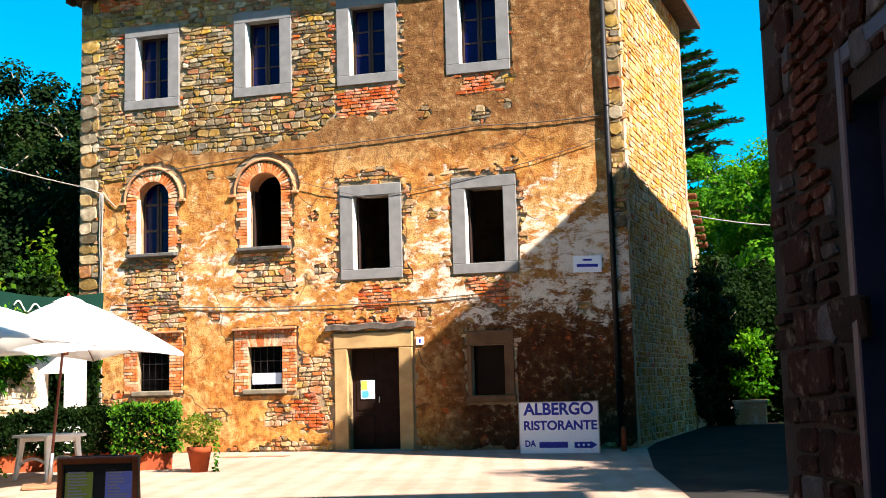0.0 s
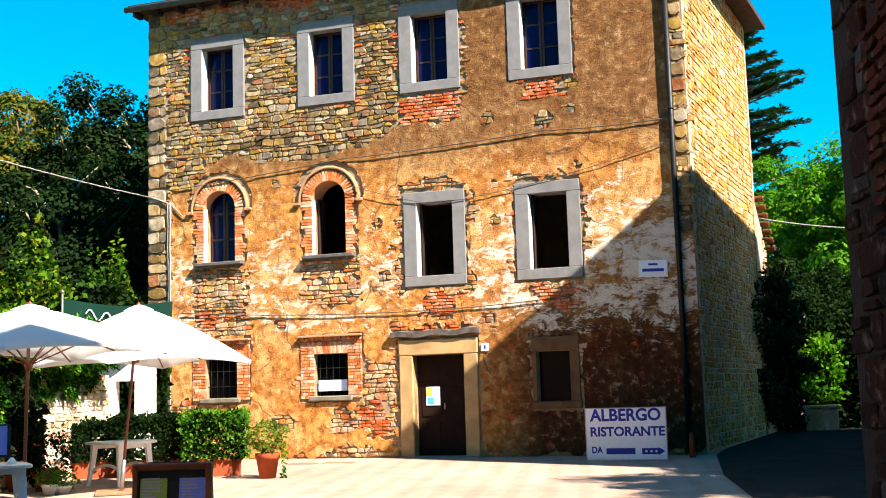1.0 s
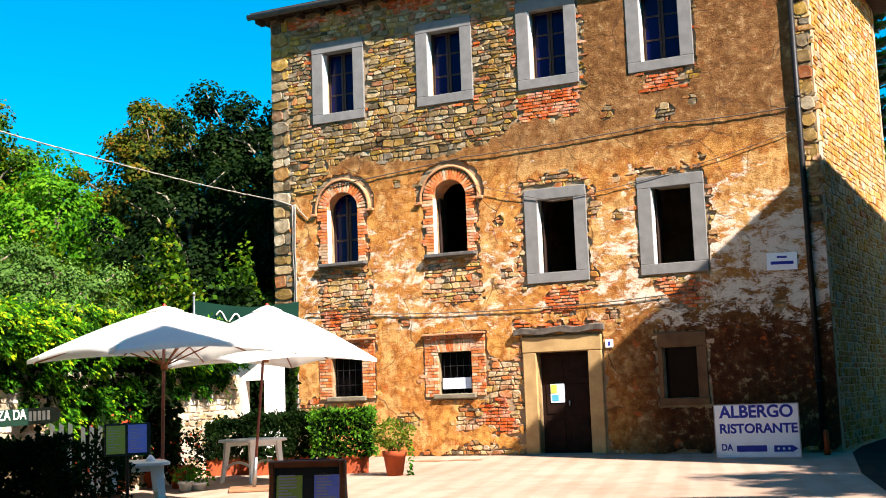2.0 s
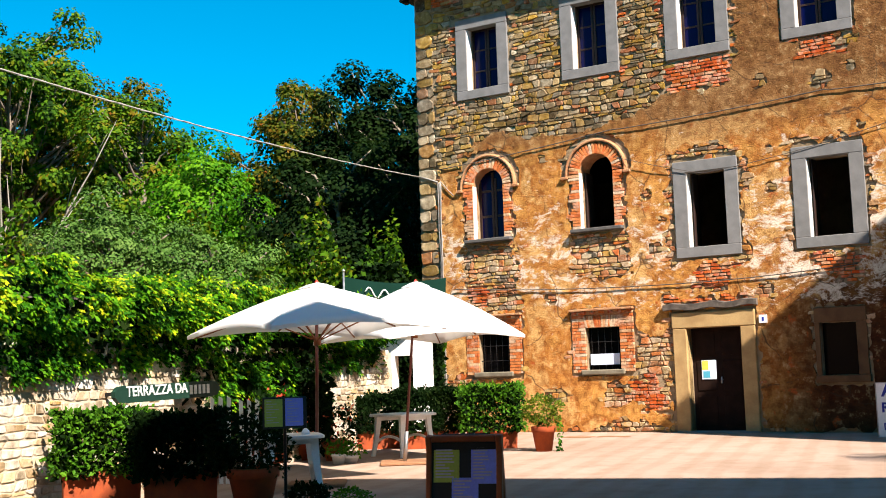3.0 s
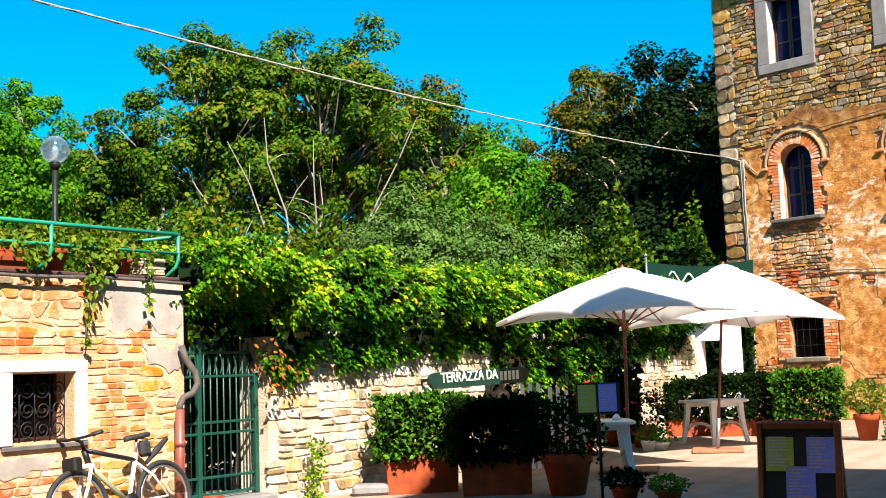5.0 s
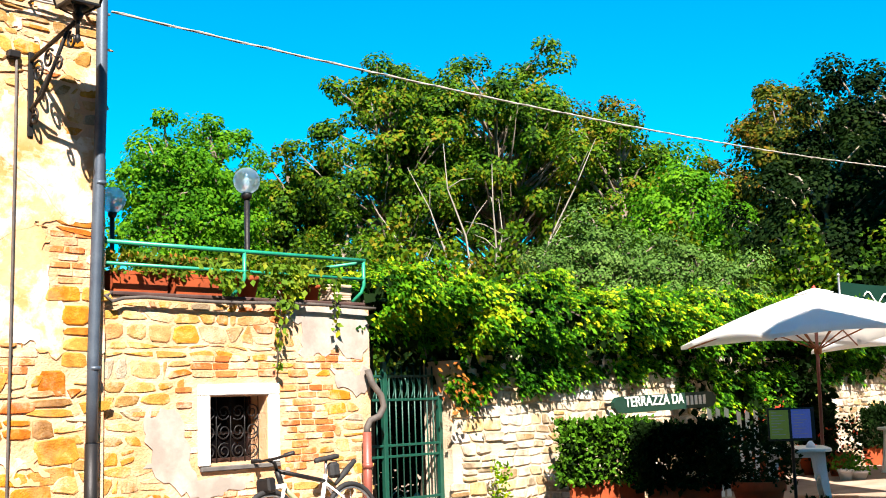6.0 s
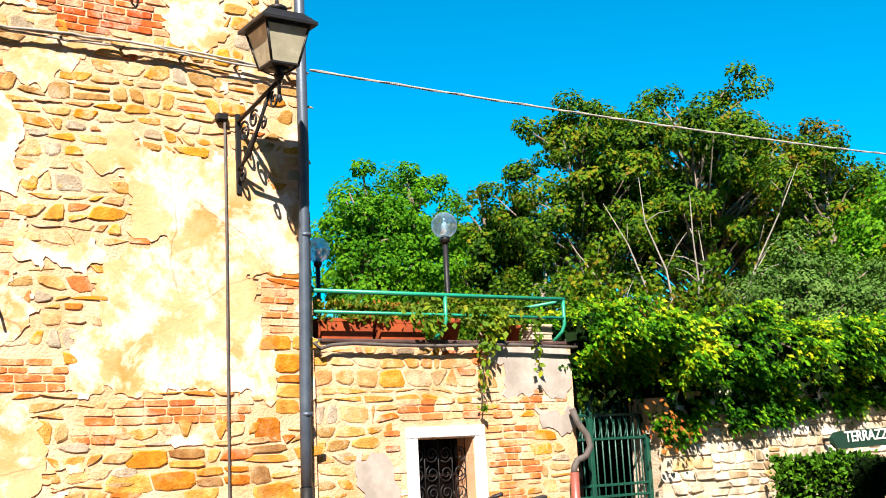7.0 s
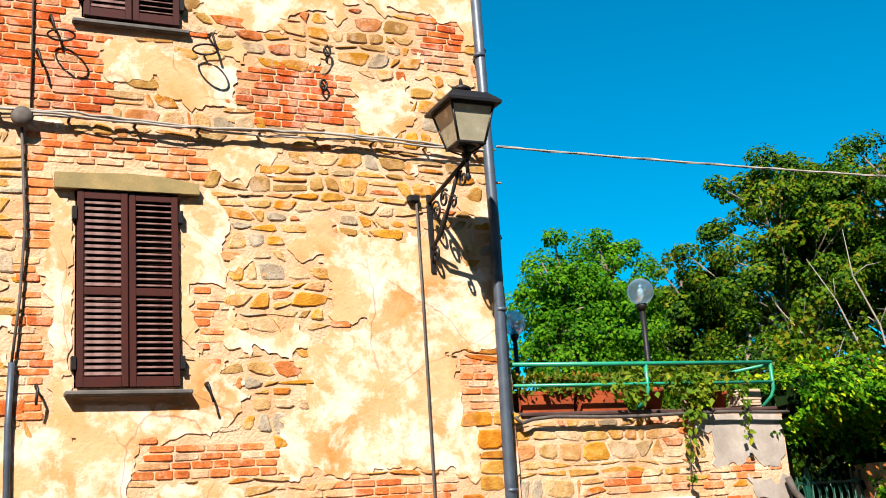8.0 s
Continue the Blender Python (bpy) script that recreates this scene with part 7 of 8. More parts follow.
tree(44.4, 39.76, 0.4, 9.0, (3.5, 3.5, 4.7), 28500, 95, L_OAK, 0.163, "large leafy tree with a broad rounded crown", 1)
tree(39.0, 40.5, 0.4, 9.3, (4.1, 3.8, 4.6), 34000, 115, L_OAK, 0.163, "large leafy tree whose green crown is turning brown at the edges", 2)
tree(35.2, 42.83, 0.4, 8.7, (3.1, 3.0, 4.3), 17100, 60, L_AUTUMN, 0.163, "broad tree with leaves turning orange-brown", 3)
tree(32.9, 37.0, 0.4, 7.3, (1.9, 2.2, 3.0), 15200, 50, L_OAK, 0.150, "mid-sized leafy tree behind the vines", 4)
tree(29.8, 34.49, 0.4, 5.9, (1.7, 1.8, 2.6), 12350, 40, L_POPLAR, 0.136, "light green leafy tree behind the vines", 5)
tree(25.56, 36.54, 0.4, 7.2, (2.3, 2.2, 4.0), 17100, 60, L_AUTUMN, 0.150, "tall tree with leaves turning orange", 6)
tree(21.68, 34.45, 0.4, 6.6, (2.3, 2.2, 3.9), 20900, 60, L_DARK_SHADED, 0.150, "dense dark green tree beside the house", 7)
tree(19.41, 33.38, 0.4, 6.2, (2.2, 2.0, 4.0), 20900, 60, L_DARK_SHADED, 0.150, "dense dark green tree behind the house", 8)
tree(23.43, 30.30, 0.4, 4.4, (2.2, 1.6, 3.0), 17100, 50, L_DARK_SHADED, 0.136, "dark bushy tree in the shade of the house", 18)
tree(49.5, 40.81, 0.4, 7.0, (1.5, 1.8, 3.5), 13300, 50, L_OAK, 0.163, "leafy tree behind the terrace", 9)
tree(55.4, 34.60, 0.4, 7.0, (1.35, 1.5, 3.3), 15200, 46, L_POPLAR, 0.136, "bright green leafy tree behind the terrace", 10)
tree(53.0, 35.63, 0.4, 7.1, (1.35, 1.5, 3.3), 15200, 46, L_POPLAR, 0.136, "bright green leafy tree behind the terrace lamps", 11)
tree(46.96, 31.45, 0.4, 4.2, (1.9, 1.6, 2.2), 9500, 34, L_OAK, 0.136, "small leafy tree behind the gate", 12)
tree(34.37, 23.08, 0.3, 3.6, (1.5, 1.3, 1.45), 17000, 46, L_OLIVE, 0.075, "silvery green olive tree behind the vines", 13, M_BARK, 0.12, 0.5)
tree(29.81, 23.06, 0.3, 3.2, (1.5, 1.3, 1.35), 17000, 46, L_OLIVE, 0.075, "silvery green olive tree behind the vines", 14, M_BARK, 0.12, 0.5)
tree(42.06, 26.23, 0.3, 3.2, (1.4, 1.2, 1.5), 2200, 34, L_AUTUMN, 0.12, "dry brown bush behind the vines", 15, M_BARK, 0.08, 0.5)
tree(-13.01, 40.54, 0.4, 6.2, (2.4, 2.4, 2.9), 19000, 56, L_POPLAR, 0.163, "bright green tree behind the alley", 16)
tree(-15.43, 37.42, 0.4, 5.6, (2.4, 2.2, 3.2), 15200, 50, L_POPLAR, 0.163, "bright green tree behind the alley", 17)
tree(-47.37, 15.34, 0.15, 10.0, (2.3, 2.3, 1.9), 9000, 34, L_CEDAR, 0.22, "dark tree rising between the houses beside the lane", 19)

# bare pale branches in front of the big trees
bare = thing("dead_tree", pose(-21.0, 25.4, 0.4), "bare pale tree with forking dead branches", "tree")
bm2 = Mesh()
rng = random.Random(4)
for k in range(7):
    az = -1.2 + 2.4 * k / 6
    h = rng.uniform(6.2, 8.6)
    top = Vector((az * 1.8 + rng.uniform(-0.3, 0.3), rng.uniform(-0.8, 0.8) + az * 1.5, h))
    pts = [Vector((0, 0, 1.4)).lerp(top, q) + Vector((rng.uniform(-0.14, 0.14), rng.uniform(-0.14, 0.14), 0.5 * q * (1 - q))) for q in (0.0, 0.2, 0.4, 0.6, 0.8, 1.0)]
    bm2.tube(pts, [0.05, 0.045, 0.038, 0.030, 0.020, 0.007], 5)
    for f in (2, 3, 3, 4):
        d = Vector((rng.uniform(-1.0, 1.0), rng.uniform(-0.7, 0.7), rng.uniform(0.3, 1.1)))
        bm2.tube([pts[f], pts[f] + d * 0.5 + Vector((0, 0, 0.1)), pts[f] + d], [0.020, 0.014, 0.005], 4)
part("trunk", Mesh().tube([(0, 0, -0.3), (0, 0, 1.6)], [0.14, 0.09], 8), M_PALEBARK, bare)
part("branchwork", bm2, M_PALEBARK, bare)

# cedar behind the house: level boughs with tufts of needles
cx, cy = 7.37, 43.03
cedar = thing("cedar", pose(cx, cy, 0.4), "tall cedar with level spreading boughs", "tree")
part("trunk", Mesh().tube([(0, 0, -0.3), (0, 0, 8), (0.1, 0, 15.5)], [0.4, 0.28, 0.04], 10), M_BARK, cedar)
boughs, tufts = Mesh(), Mesh()
rng = random.Random(21)
for k in range(15):
    z = 7.5 + 0.5 * k
    for s in range(4):
        a = radians(rng.uniform(-50, 20)) if s < 2 else rng.uniform(0, 6.28)
        L = rng.uniform(1.6, 3.0) * (1.0 if z < 13 else 0.6)
        e = Vector((math.cos(a) * L, math.sin(a) * L, z + rng.uniform(0.0, 0.5)))
        boughs.tube([(0, 0, z - 0.2), (e.x * 0.5, e.y * 0.5, z + 0.05), e], [0.05, 0.03, 0.008], 4)
        for q in range(260):
            f = rng.uniform(0.25, 1.02)
            p = Vector((e.x * f, e.y * f, z + (e.z - z) * f)) + Vector((rng.gauss(0, 0.22 * (1.2 - f)), rng.gauss(0, 0.22 * (1.2 - f)), rng.uniform(-0.03, 0.10)))
            dv = Vector((math.cos(a) + rng.gauss(0, 0.6), math.sin(a) + rng.gauss(0, 0.6), rng.gauss(0.1, 0.2))).normalized() * rng.uniform(0.14, 0.32)
            sd = Vector((-dv.y, dv.x, 0)) * 0.3
            tufts.add([p, p + dv * 0.5 + sd, p + dv, p + dv * 0.5 - sd], [(0, 1, 2, 3)])
part("branchwork", boughs, M_BARK, cedar)
part("needles", tufts, L_CEDAR, cedar)


# shrubs that close the view behind the walls
def shrub_band(az0, az1, d0, d1, h, count, size, leaf, name, label, seed):
    rng = random.Random(seed)
    me = Mesh()
    for _ in range(count):
        a, d = radians(rng.uniform(az0, az1)), rng.uniform(d0, d1)
        hh = h * (0.75 + 0.5 * noise.noise((math.degrees(a) * 0.35, d * 0.3, seed)) + 0.25 * noise.noise((math.degrees(a) * 1.1, d, seed)))
        z = hh * rng.random() ** 0.6
        p = Vector((-d * math.sin(a), d * math.cos(a), 0.2 + z))
        dv = Vector((rng.gauss(0, 1), rng.gauss(0, 1), rng.gauss(0, 0.8))).normalized() * size * rng.uniform(0.6, 1.4)
        sd = dv.cross(Vector((rng.gauss(0, 1), rng.gauss(0, 1), rng.gauss(0, 1)))).normalized() * dv.length * 0.38
        me.add([p, p + dv * 0.45 + sd, p + dv, p + dv * 0.5 - sd], [(0, 1, 2), (0, 2, 3)])
    return tagged(part(name, me, leaf), label, "shrubs", kind="stuff")


shrub_band(18.2, 60.5, 26.0, 32.2, 5.3, 120000, 0.13, L_OAK, "shrubbery", "thick green shrubs behind the garden wall", 1)
shrub_band(18.3, 27.3, 25.5, 28.6, 4.5, 40000, 0.14, L_DARK_SHADED, "shrubbery", "dark shaded shrubs beside the house", 2)
shrub_band(-21.7, -8.7, 31.2, 35.3, 4.6, 110000, 0.11, L_DARK_SHADED, "shrubbery", "dark shaded shrubs at the end of the alley", 3)
shrub_band(40.2, 47.0, 15.1, 17.7, 1.9, 7000, 0.13, L_DARK_SHADED, "shrubbery", "dark garden plants behind the gate", 4)
shrub_band(18.1, 58.5, 44.7, 48.9, 7.0, 26000, 0.26, L_DARK_SHADED, "far_wood", "dark woodland behind the trees", 5)

# evergreens added to black out the alley, its shade in their leaf colour
tree(-9.7, 29.5, 0.3, 2.6, (1.2, 1.4, 2.3), 9000, 40, L_DARK_SHADED, 0.12, "evergreen added beside the lane, coloured dark for the alley's shade", 31, M_BARK, 0.12, 0.6, -0.95)
tree(-11.3, 30.5, 0.3, 2.5, (0.85, 1.2, 2.3), 9000, 40, L_DARK_SHADED, 0.12, "evergreen added beside the lane, coloured dark for the alley's shade", 32, M_BARK, 0.10, 0.6, -0.95)

# plants added to fill the opening with shade-dark colour
shrub_band(24.0, 31.5, 19.3, 22.0, 2.3, 14000, 0.12, L_DARK_SHADED, "shrubbery", "added plants coloured dark for the shade behind the wall opening", 6)
# vine over the garden wall and gate
vine = thing("vine", LEFT, "dense green climbing vine tumbling over the garden wall, some leaves yellow", "vine")
VT = lambda u: 2.95 + 0.16 * noise.noise((u * 0.8, 0, 4)) + 0.10 * noise.noise((u * 2.3, 1, 4)) + (0.12 if -0.7 < u < 0.2 else 0.0)
VB = lambda u: (2.22 if u < 0.42 else 1.74 if u < 2.8 else 1.86 if u < 5.0 else 1.30 if u < 8.4 else 1.7) + 0.16 * noise.noise((u * 1.9, 7, 2)) + 0.10 * noise.noise((u * 6, 3, 2)) - (0.10 if 0.3 < u < 1.0 else 0.0)


def vine_point(rng):
    u = rng.uniform(-0.62, 11.4)
    zt, zb = VT(u), VB(u)
    face = rng.random()
    bulge = 0.24 + 0.20 * noise.noise((u * 0.9, 2, 9)) + 0.22 * noise.noise((u * 2.8, 5, 9)) * 0.8
    if face < 0.66:
        t = rng.random()
        z = zb + (zt - zb) * t
        k = noise.noise((u * 2.2, z * 3.0, 5)) * 0.24
        ease = max(0.0, min(1.0, (t - 0.26) / 0.36))
        y = -(bulge + 0.27) * (0.05 + 0.94 * ease * ease * (3 - 2 * ease)) - k * (0.3 + 0.7 * ease) + abs(rng.gauss(0, 0.10))
        return Vector((u, y, z)), Vector((0, -1, 0.15)), t
    y = rng.uniform(-0.4, 1.6)
    return Vector((u, y, zt - rng.random() ** 2 * 0.3 + 0.12 * noise.noise((u * 2, y * 2, 6)))), Vector((0, -0.3, 1)), 1.0


rng = random.Random(77)
vm, ym = Mesh(), Mesh()
for _ in range(25000):
    p, nrm, t = vine_point(rng)
    if noise.noise((p.x * 1.9, p.y * 1.9, p.z * 2.6 + 11)) < rng.uniform(-0.14, 0.20):
        continue
    # yellow leaves get denser upward: the sunlit top is painted with them
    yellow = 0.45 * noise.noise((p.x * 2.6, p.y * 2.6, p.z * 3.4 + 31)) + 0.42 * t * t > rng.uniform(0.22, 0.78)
    ln = rng.uniform(0.12, 0.24)
    stem = Vector((rng.gauss(0, 0.5), -abs(rng.gauss(0.4, 0.3)), rng.gauss(-0.55, 0.35))) + nrm * 0.3
    stem = stem.normalized() * ln
    across = stem.cross(Vector((0, -0.7, 0.7))).normalized()
    for k in range(4):
        f = (k + 1) / 4
        for s in ((-1, 1) if k < 3 else (0,)):
            b = p + stem * f
            dv = (stem.normalized() * 0.6 + across * s * 0.8 + Vector((rng.gauss(0, 0.15), rng.gauss(0, 0.15), rng.gauss(-0.12, 0.15)))).normalized() * rng.uniform(0.048, 0.085)
            sd = dv.cross(nrm + Vector((rng.gauss(0, 0.3), rng.gauss(0, 0.3), rng.gauss(0, 0.3)))).normalized() * dv.length * 0.30
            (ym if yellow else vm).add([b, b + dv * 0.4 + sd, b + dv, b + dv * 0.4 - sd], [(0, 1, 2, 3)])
part("leaves", vm, L_VINE, vine, "drooping compound leaves")
part("young_leaves", ym, L_YELLOWGREEN, vine, "yellow leaves and brighter ones painting the vine's sunlit top")
# inner leaves: shade between the outer leaves is put into their colour
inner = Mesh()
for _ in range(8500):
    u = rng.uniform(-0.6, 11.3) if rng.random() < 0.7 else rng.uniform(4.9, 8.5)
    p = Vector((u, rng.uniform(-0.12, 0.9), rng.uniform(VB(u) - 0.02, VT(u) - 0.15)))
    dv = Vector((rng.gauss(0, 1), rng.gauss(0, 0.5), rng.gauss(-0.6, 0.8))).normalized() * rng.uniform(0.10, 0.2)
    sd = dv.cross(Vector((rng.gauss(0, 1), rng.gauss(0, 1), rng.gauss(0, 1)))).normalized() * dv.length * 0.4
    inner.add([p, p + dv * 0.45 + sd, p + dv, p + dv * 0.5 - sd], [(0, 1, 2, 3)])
part("inner_leaves", inner, L_DARK_SHADED, vine, "inner leaves coloured near-black for the shade inside")
orange = Mesh()
for u0, z0, c in ((0.42, 1.74, 30), (0.62, 1.68, 16), (0.30, 1.62, 12)):
    for _ in range(c):
        p = Vector((u0 + rng.gauss(0, 0.09), -0.25 + rng.gauss(0, 0.08), z0 + rng.gauss(0, 0.14)))
        dv = Vector((rng.gauss(0, 0.6), -0.4, rng.gauss(-0.4, 0.5))).normalized() * rng.uniform(0.05, 0.08)
        sd = dv.cross(Vector((0.2, -1, 0.3))).normalized() * dv.length * 0.35
        orange.add([p, p + dv * 0.4 + sd, p + dv, p + dv * 0.4 - sd], [(0, 1, 2, 3)])
part("turning_leaves", orange, L_ORANGE, vine, "orange turning leaves")
for u in (0.7, 3.0, 5.5, 8.0):
    part("stem", Mesh().tube([(u, 0.75, 0.0), (u + 0.1, 0.7, 1.2), (u - 0.1, 0.5, 2.4), (u + 0.3, 0.1, 2.7)], [0.05, 0.04, 0.03, 0.015], 7), M_BARK, vine)
pergola = thing("pergola", LEFT, "simple wooden frame that carries the vine", "pergola")
for u in (0.4, 3.6, 6.8, 10.0):
    part("post", Mesh().box(u - 0.05, u + 0.05, 1.25, 1.35, 0.0, 2.6, 0.008), M_OLDWOOD, pergola)
for y in (0.3, 1.3):
    part("beam", Mesh().box(-0.5, 11.2, y - 0.04, y + 0.04, 2.6, 2.68, 0.008), M_OLDWOOD, pergola)

# annex behind the main house, and the small lit corner at the alley's end
annex = part("annex", Mesh().add([(7.01, 0.0, 0), (8.3, 0.0, 0), (8.3, 3.5, 0), (7.01, 3.5, 0), (7.01, 0.0, 6.0), (8.3, 0.0, 4.95), (8.3, 3.5, 4.95), (7.01, 3.5, 6.0)],
                                 [(3, 2, 1, 0), (0, 1, 5, 4), (1, 2, 6, 5), (2, 3, 7, 6), (3, 0, 4, 7), (4, 5, 6, 7)]), M_MORTAR_W, house, "low lean-to annex", SPLAY)
tile_row = Mesh().box(-0.10, 0.10, -0.22, 3.7, 0.02, 0.09, 0.03).data("roof_tile", M_TILE)
for k in range(7):
    q = k / 6
    part("roof_tile", tile_row, None, annex, "", pose(7.05 + 1.35 * q, 0, 6.05 - 1.10 * q, 0, 39, 0))
pl = thing("stone_planter", facing(-13.30, 30.77, 0.0), "pale stone planter in a patch of sun at the alley's end", "planter")
part("box", Mesh().box(-0.45, 0.35, -0.3, 0.3, 0, 0.55, 0.03).box(-0.5, 0.4, -0.35, 0.35, 0.55, 0.63, 0.02), M_BPL, pl)
part("foliage", leaf_cloud(900, blob_spread(0, 0.3, 1.5, 0.55, 0.4, 0.9, 3), 0.14, 31), L_POPLAR, pl)


# ---- masonry laid piece by piece ----
not_brick = lambda u, z: facade_stone(u, z) and not brick_spot(u, z) and u > -6.32
laid = fitted(UL, UR, 0.26, 6.0, not_brick, (0.06, 0.14), (0.08, 0.27), 0.016, 61, 0.05, 0.17, 0.05)
lay_fitted(laid, 0.032, M_MST, M_MST_I, front, "stone", lambda u, z: u < 0, 62, limit=200)
laid = fitted(UL, UR, 6.0, TOP - 0.05, not_brick, (0.06, 0.155), (0.08, 0.30), 0.014, 1, 0.05, 0.18, 0.05)
lay_fitted(laid, 0.034, M_FST, M_FST_I, front, "stone", lambda u, z: 6.9 < z < 9.0 and u < -0.2, 2)
laid = fitted(UL, UR, 0.26, TOP - 0.05, lambda u, z: brick_spot(u, z) and facade_stone(u, z), (0.062, 0.076), (0.12, 0.27), 0.014, 3, 0.008, 0.12, 0.006)
lay_fitted(laid, 0.034, M_BRK, M_BRK_I, front, "brick", lambda u, z: True, 4, limit=200, inset=0.006)
# corner blocks
rng = random.Random(9)
z = 0.28
quoin = []
k = 0
while z < TOP - 0.2:
    h = rng.uniform(0.20, 0.36)
    w = 0.46 if k % 2 else 0.30
    quoin.append((UL + w / 2 + 0.012, z + h / 2, w, h - 0.02))
    if w < 0.4:
        quoin.append((UL + 0.31 + 0.09, z + h / 2, 0.17, h - 0.025))
    z += h
    k += 1
lay(quoin, BLOCKS, 0.038, M_FST, M_FST_I, front, "corner_stone", lambda u, z: True, 6, tilt=1)
quoin = [(5.18, z, 0.26, 0.27) for z in np.arange(4.6, TOP - 0.2, 0.31)]
lay(quoin, BLOCKS, 0.05, M_FST, M_FST_I, front, "corner_stone", lambda u, z: True, 7, tilt=1)
# side wall
laid = fitted(0.02, 6.95, 0.3, TOP - 0.05, lambda u, z: 0.15 < u < 6.8, (0.09, 0.19), (0.13, 0.36), 0.018, 11, 0.035)
lay_fitted(laid, 0.022, M_BST, M_BST_I, side, "stone", lambda u, z: u < 2.2 and z > 6, 12, limit=120)


# left house: cream plaster over stone and brick
def bump2(u, z, s=0.0):
    return 0.16 * noise.noise((u * 1.8, z * 1.8, 5 + s)) + 0.10 * noise.noise((u * 5.5, z * 5.5, 2 + s)) + 0.05 * noise.noise((u * 14, z * 14, 2 + s))


LPATCH = [(-6.04, -4.30, 2.12, 2.62), (-5.74, -4.30, 2.5, 3.25), (-5.58, -4.22, 3.1, 4.30), (-6.98, -6.22, 1.3, 2.08), (-8.6, -7.25, 1.2, 2.50), (-7.95, -6.32, 2.48, 2.92), (-7.95, -7.68, 2.8, 4.55),
          (-6.87, -6.44, 2.6, 4.68), (-7.1, -5.2, 6.35, 6.9), (-4.3, -3.8, 6.2, 8.0), (-5.2, -4.3, 6.6, 8.5), (-12, -8.9, 0.5, 8.0), (-4.35, -3.86, 3.2, 4.0),
          (-7.45, -7.05, 5.55, 5.85), (-7.0, -6.3, 5.40, 5.85), (-5.15, -4.6, 5.3, 5.75), (-6.3, -4.4, 0.2, 0.5)]
LBRICK = [(-8.15, -7.90, 2.6, 5.05), (-6.72, -6.50, 3.1, 3.75), (-7.95, -6.6, 4.72, 5.02), (-7.2, -6.1, 2.15, 2.45), (-6.2, -5.2, 5.25, 5.85), (-8.6, -7.5, 5.25, 6.3), (-7.75, -6.6, 5.95, 6.1),
          (-6.9, -5.6, 6.6, 7.4), (-4.30, -3.95, 2.60, 3.15), (-5.6, -4.5, 1.86, 2.06), (-6.05, -5.7, 1.7, 1.95), (-4.5, -4.0, 6.0, 6.5), (-5.6, -5.2, 3.35, 3.5)]
lbrick = lambda u, z: any(inside(u, z, r, bump2(u, z, 4) * 0.6) for r in LBRICK)


def left_plastered(u, z):
    n = bump2(u, z)
    if inside(u, z, (CELLAR[0], CELLAR[1], CELLAR[2] - 0.06, CELLAR[3] + 0.14)):
        return False
    for a, b, z0 in ((SH[0][0], SH[0][1], SH[0][2]), (SH[1][0], SH[1][1], SH[1][2])):
        if a - 0.44 < u < a + 0.44 and b - 0.12 < z < z0 + 0.02:
            return False
    if inside(u, z, (-7.95, -6.62, 4.50, 4.72)):
        return False
    if lbrick(u, z):
        return False
    if any(inside(u, z, r, n) for r in LPATCH):
        return True
    if u < -8.3:
        return False
    smear = noise.noise((u * 1.5, z * 2.3, 31)) + 0.6 * noise.noise((u * 4.2, z * 6.0, 12)) + 0.25 * noise.noise((u * 10, z * 13, 4))
    return smear > 0.36


def left_free(u, z):
    if inside(u, z, (CELLAR[0], CELLAR[1], CELLAR[2] - 0.06, CELLAR[3] + 0.14), 0.05):
        return False
    for a, b, c in SH:
        if inside(u, z, (a - 0.50, a + 0.50, b - 0.12, c + 0.03)):
            return False
    if inside(u, z, (-7.95, -6.62, 4.50, 4.72)):
        return False
    return not left_plastered(u, z) and -9.2 < u < -3.86 and 0.1 < z < 8.6


part("plaster", coat(-9.4, -3.80, 0.0, 8.6, 0.035, left_plastered, 0.011, 0.003, 5), M_BPL, lwall, "broken cream lime plaster")
LOCHRE = [(-5.50, -4.25, 0.45, 1.60), (-4.34, -3.80, 1.85, 4.05)]
ochre = lambda u, z: any(inside(u, z, r, bump2(u, z, 3) * 0.7) for r in LOCHRE)
laid = fitted(-9.2, -3.82, 0.1, 4.3, lambda u, z: left_free(u, z) and ochre(u, z) and not lbrick(u, z), (0.13, 0.26), (0.16, 0.42), 0.020, 27, 0.04, 0.22, 0.05)
lay_fitted(laid, 0.012, M_OST, M_OST_I, lwall, "stone", lambda u, z: True, 28, limit=120)
laid = fitted(-9.2, -3.82, 0.1, 8.5, lambda u, z: left_free(u, z) and not lbrick(u, z) and not ochre(u, z), (0.07, 0.18), (0.09, 0.32), 0.034, 21, 0.05, 0.24, 0.06)
lay_fitted(laid, 0.012, M_BST, M_BST_I, lwall, "stone", lambda u, z: 1.6 < z < 6.2 and u > -7.9, 22)
laid = fitted(-9.2, -3.82, 0.1, 8.5, lambda u, z: left_free(u, z) and lbrick(u, z) and z < 5.2, (0.064, 0.078), (0.13, 0.28), 0.014, 23, 0.010, 0.12, 0.006)
lay_fitted(laid, 0.009, M_PBRK, M_PBRK_I, lwall, "brick", lambda u, z: 1.6 < z < 6.2, 24, limit=280, inset=0.006)
laid = fitted(-9.2, -3.82, 0.1, 8.5, lambda u, z: left_free(u, z) and lbrick(u, z) and z >= 5.2, (0.064, 0.078), (0.13, 0.28), 0.014, 25, 0.010, 0.12, 0.006)
lay_fitted(laid, 0.009, M_BRK, M_BRK_I, lwall, "brick", lambda u, z: z < 6.4, 26, limit=200, inset=0.006)
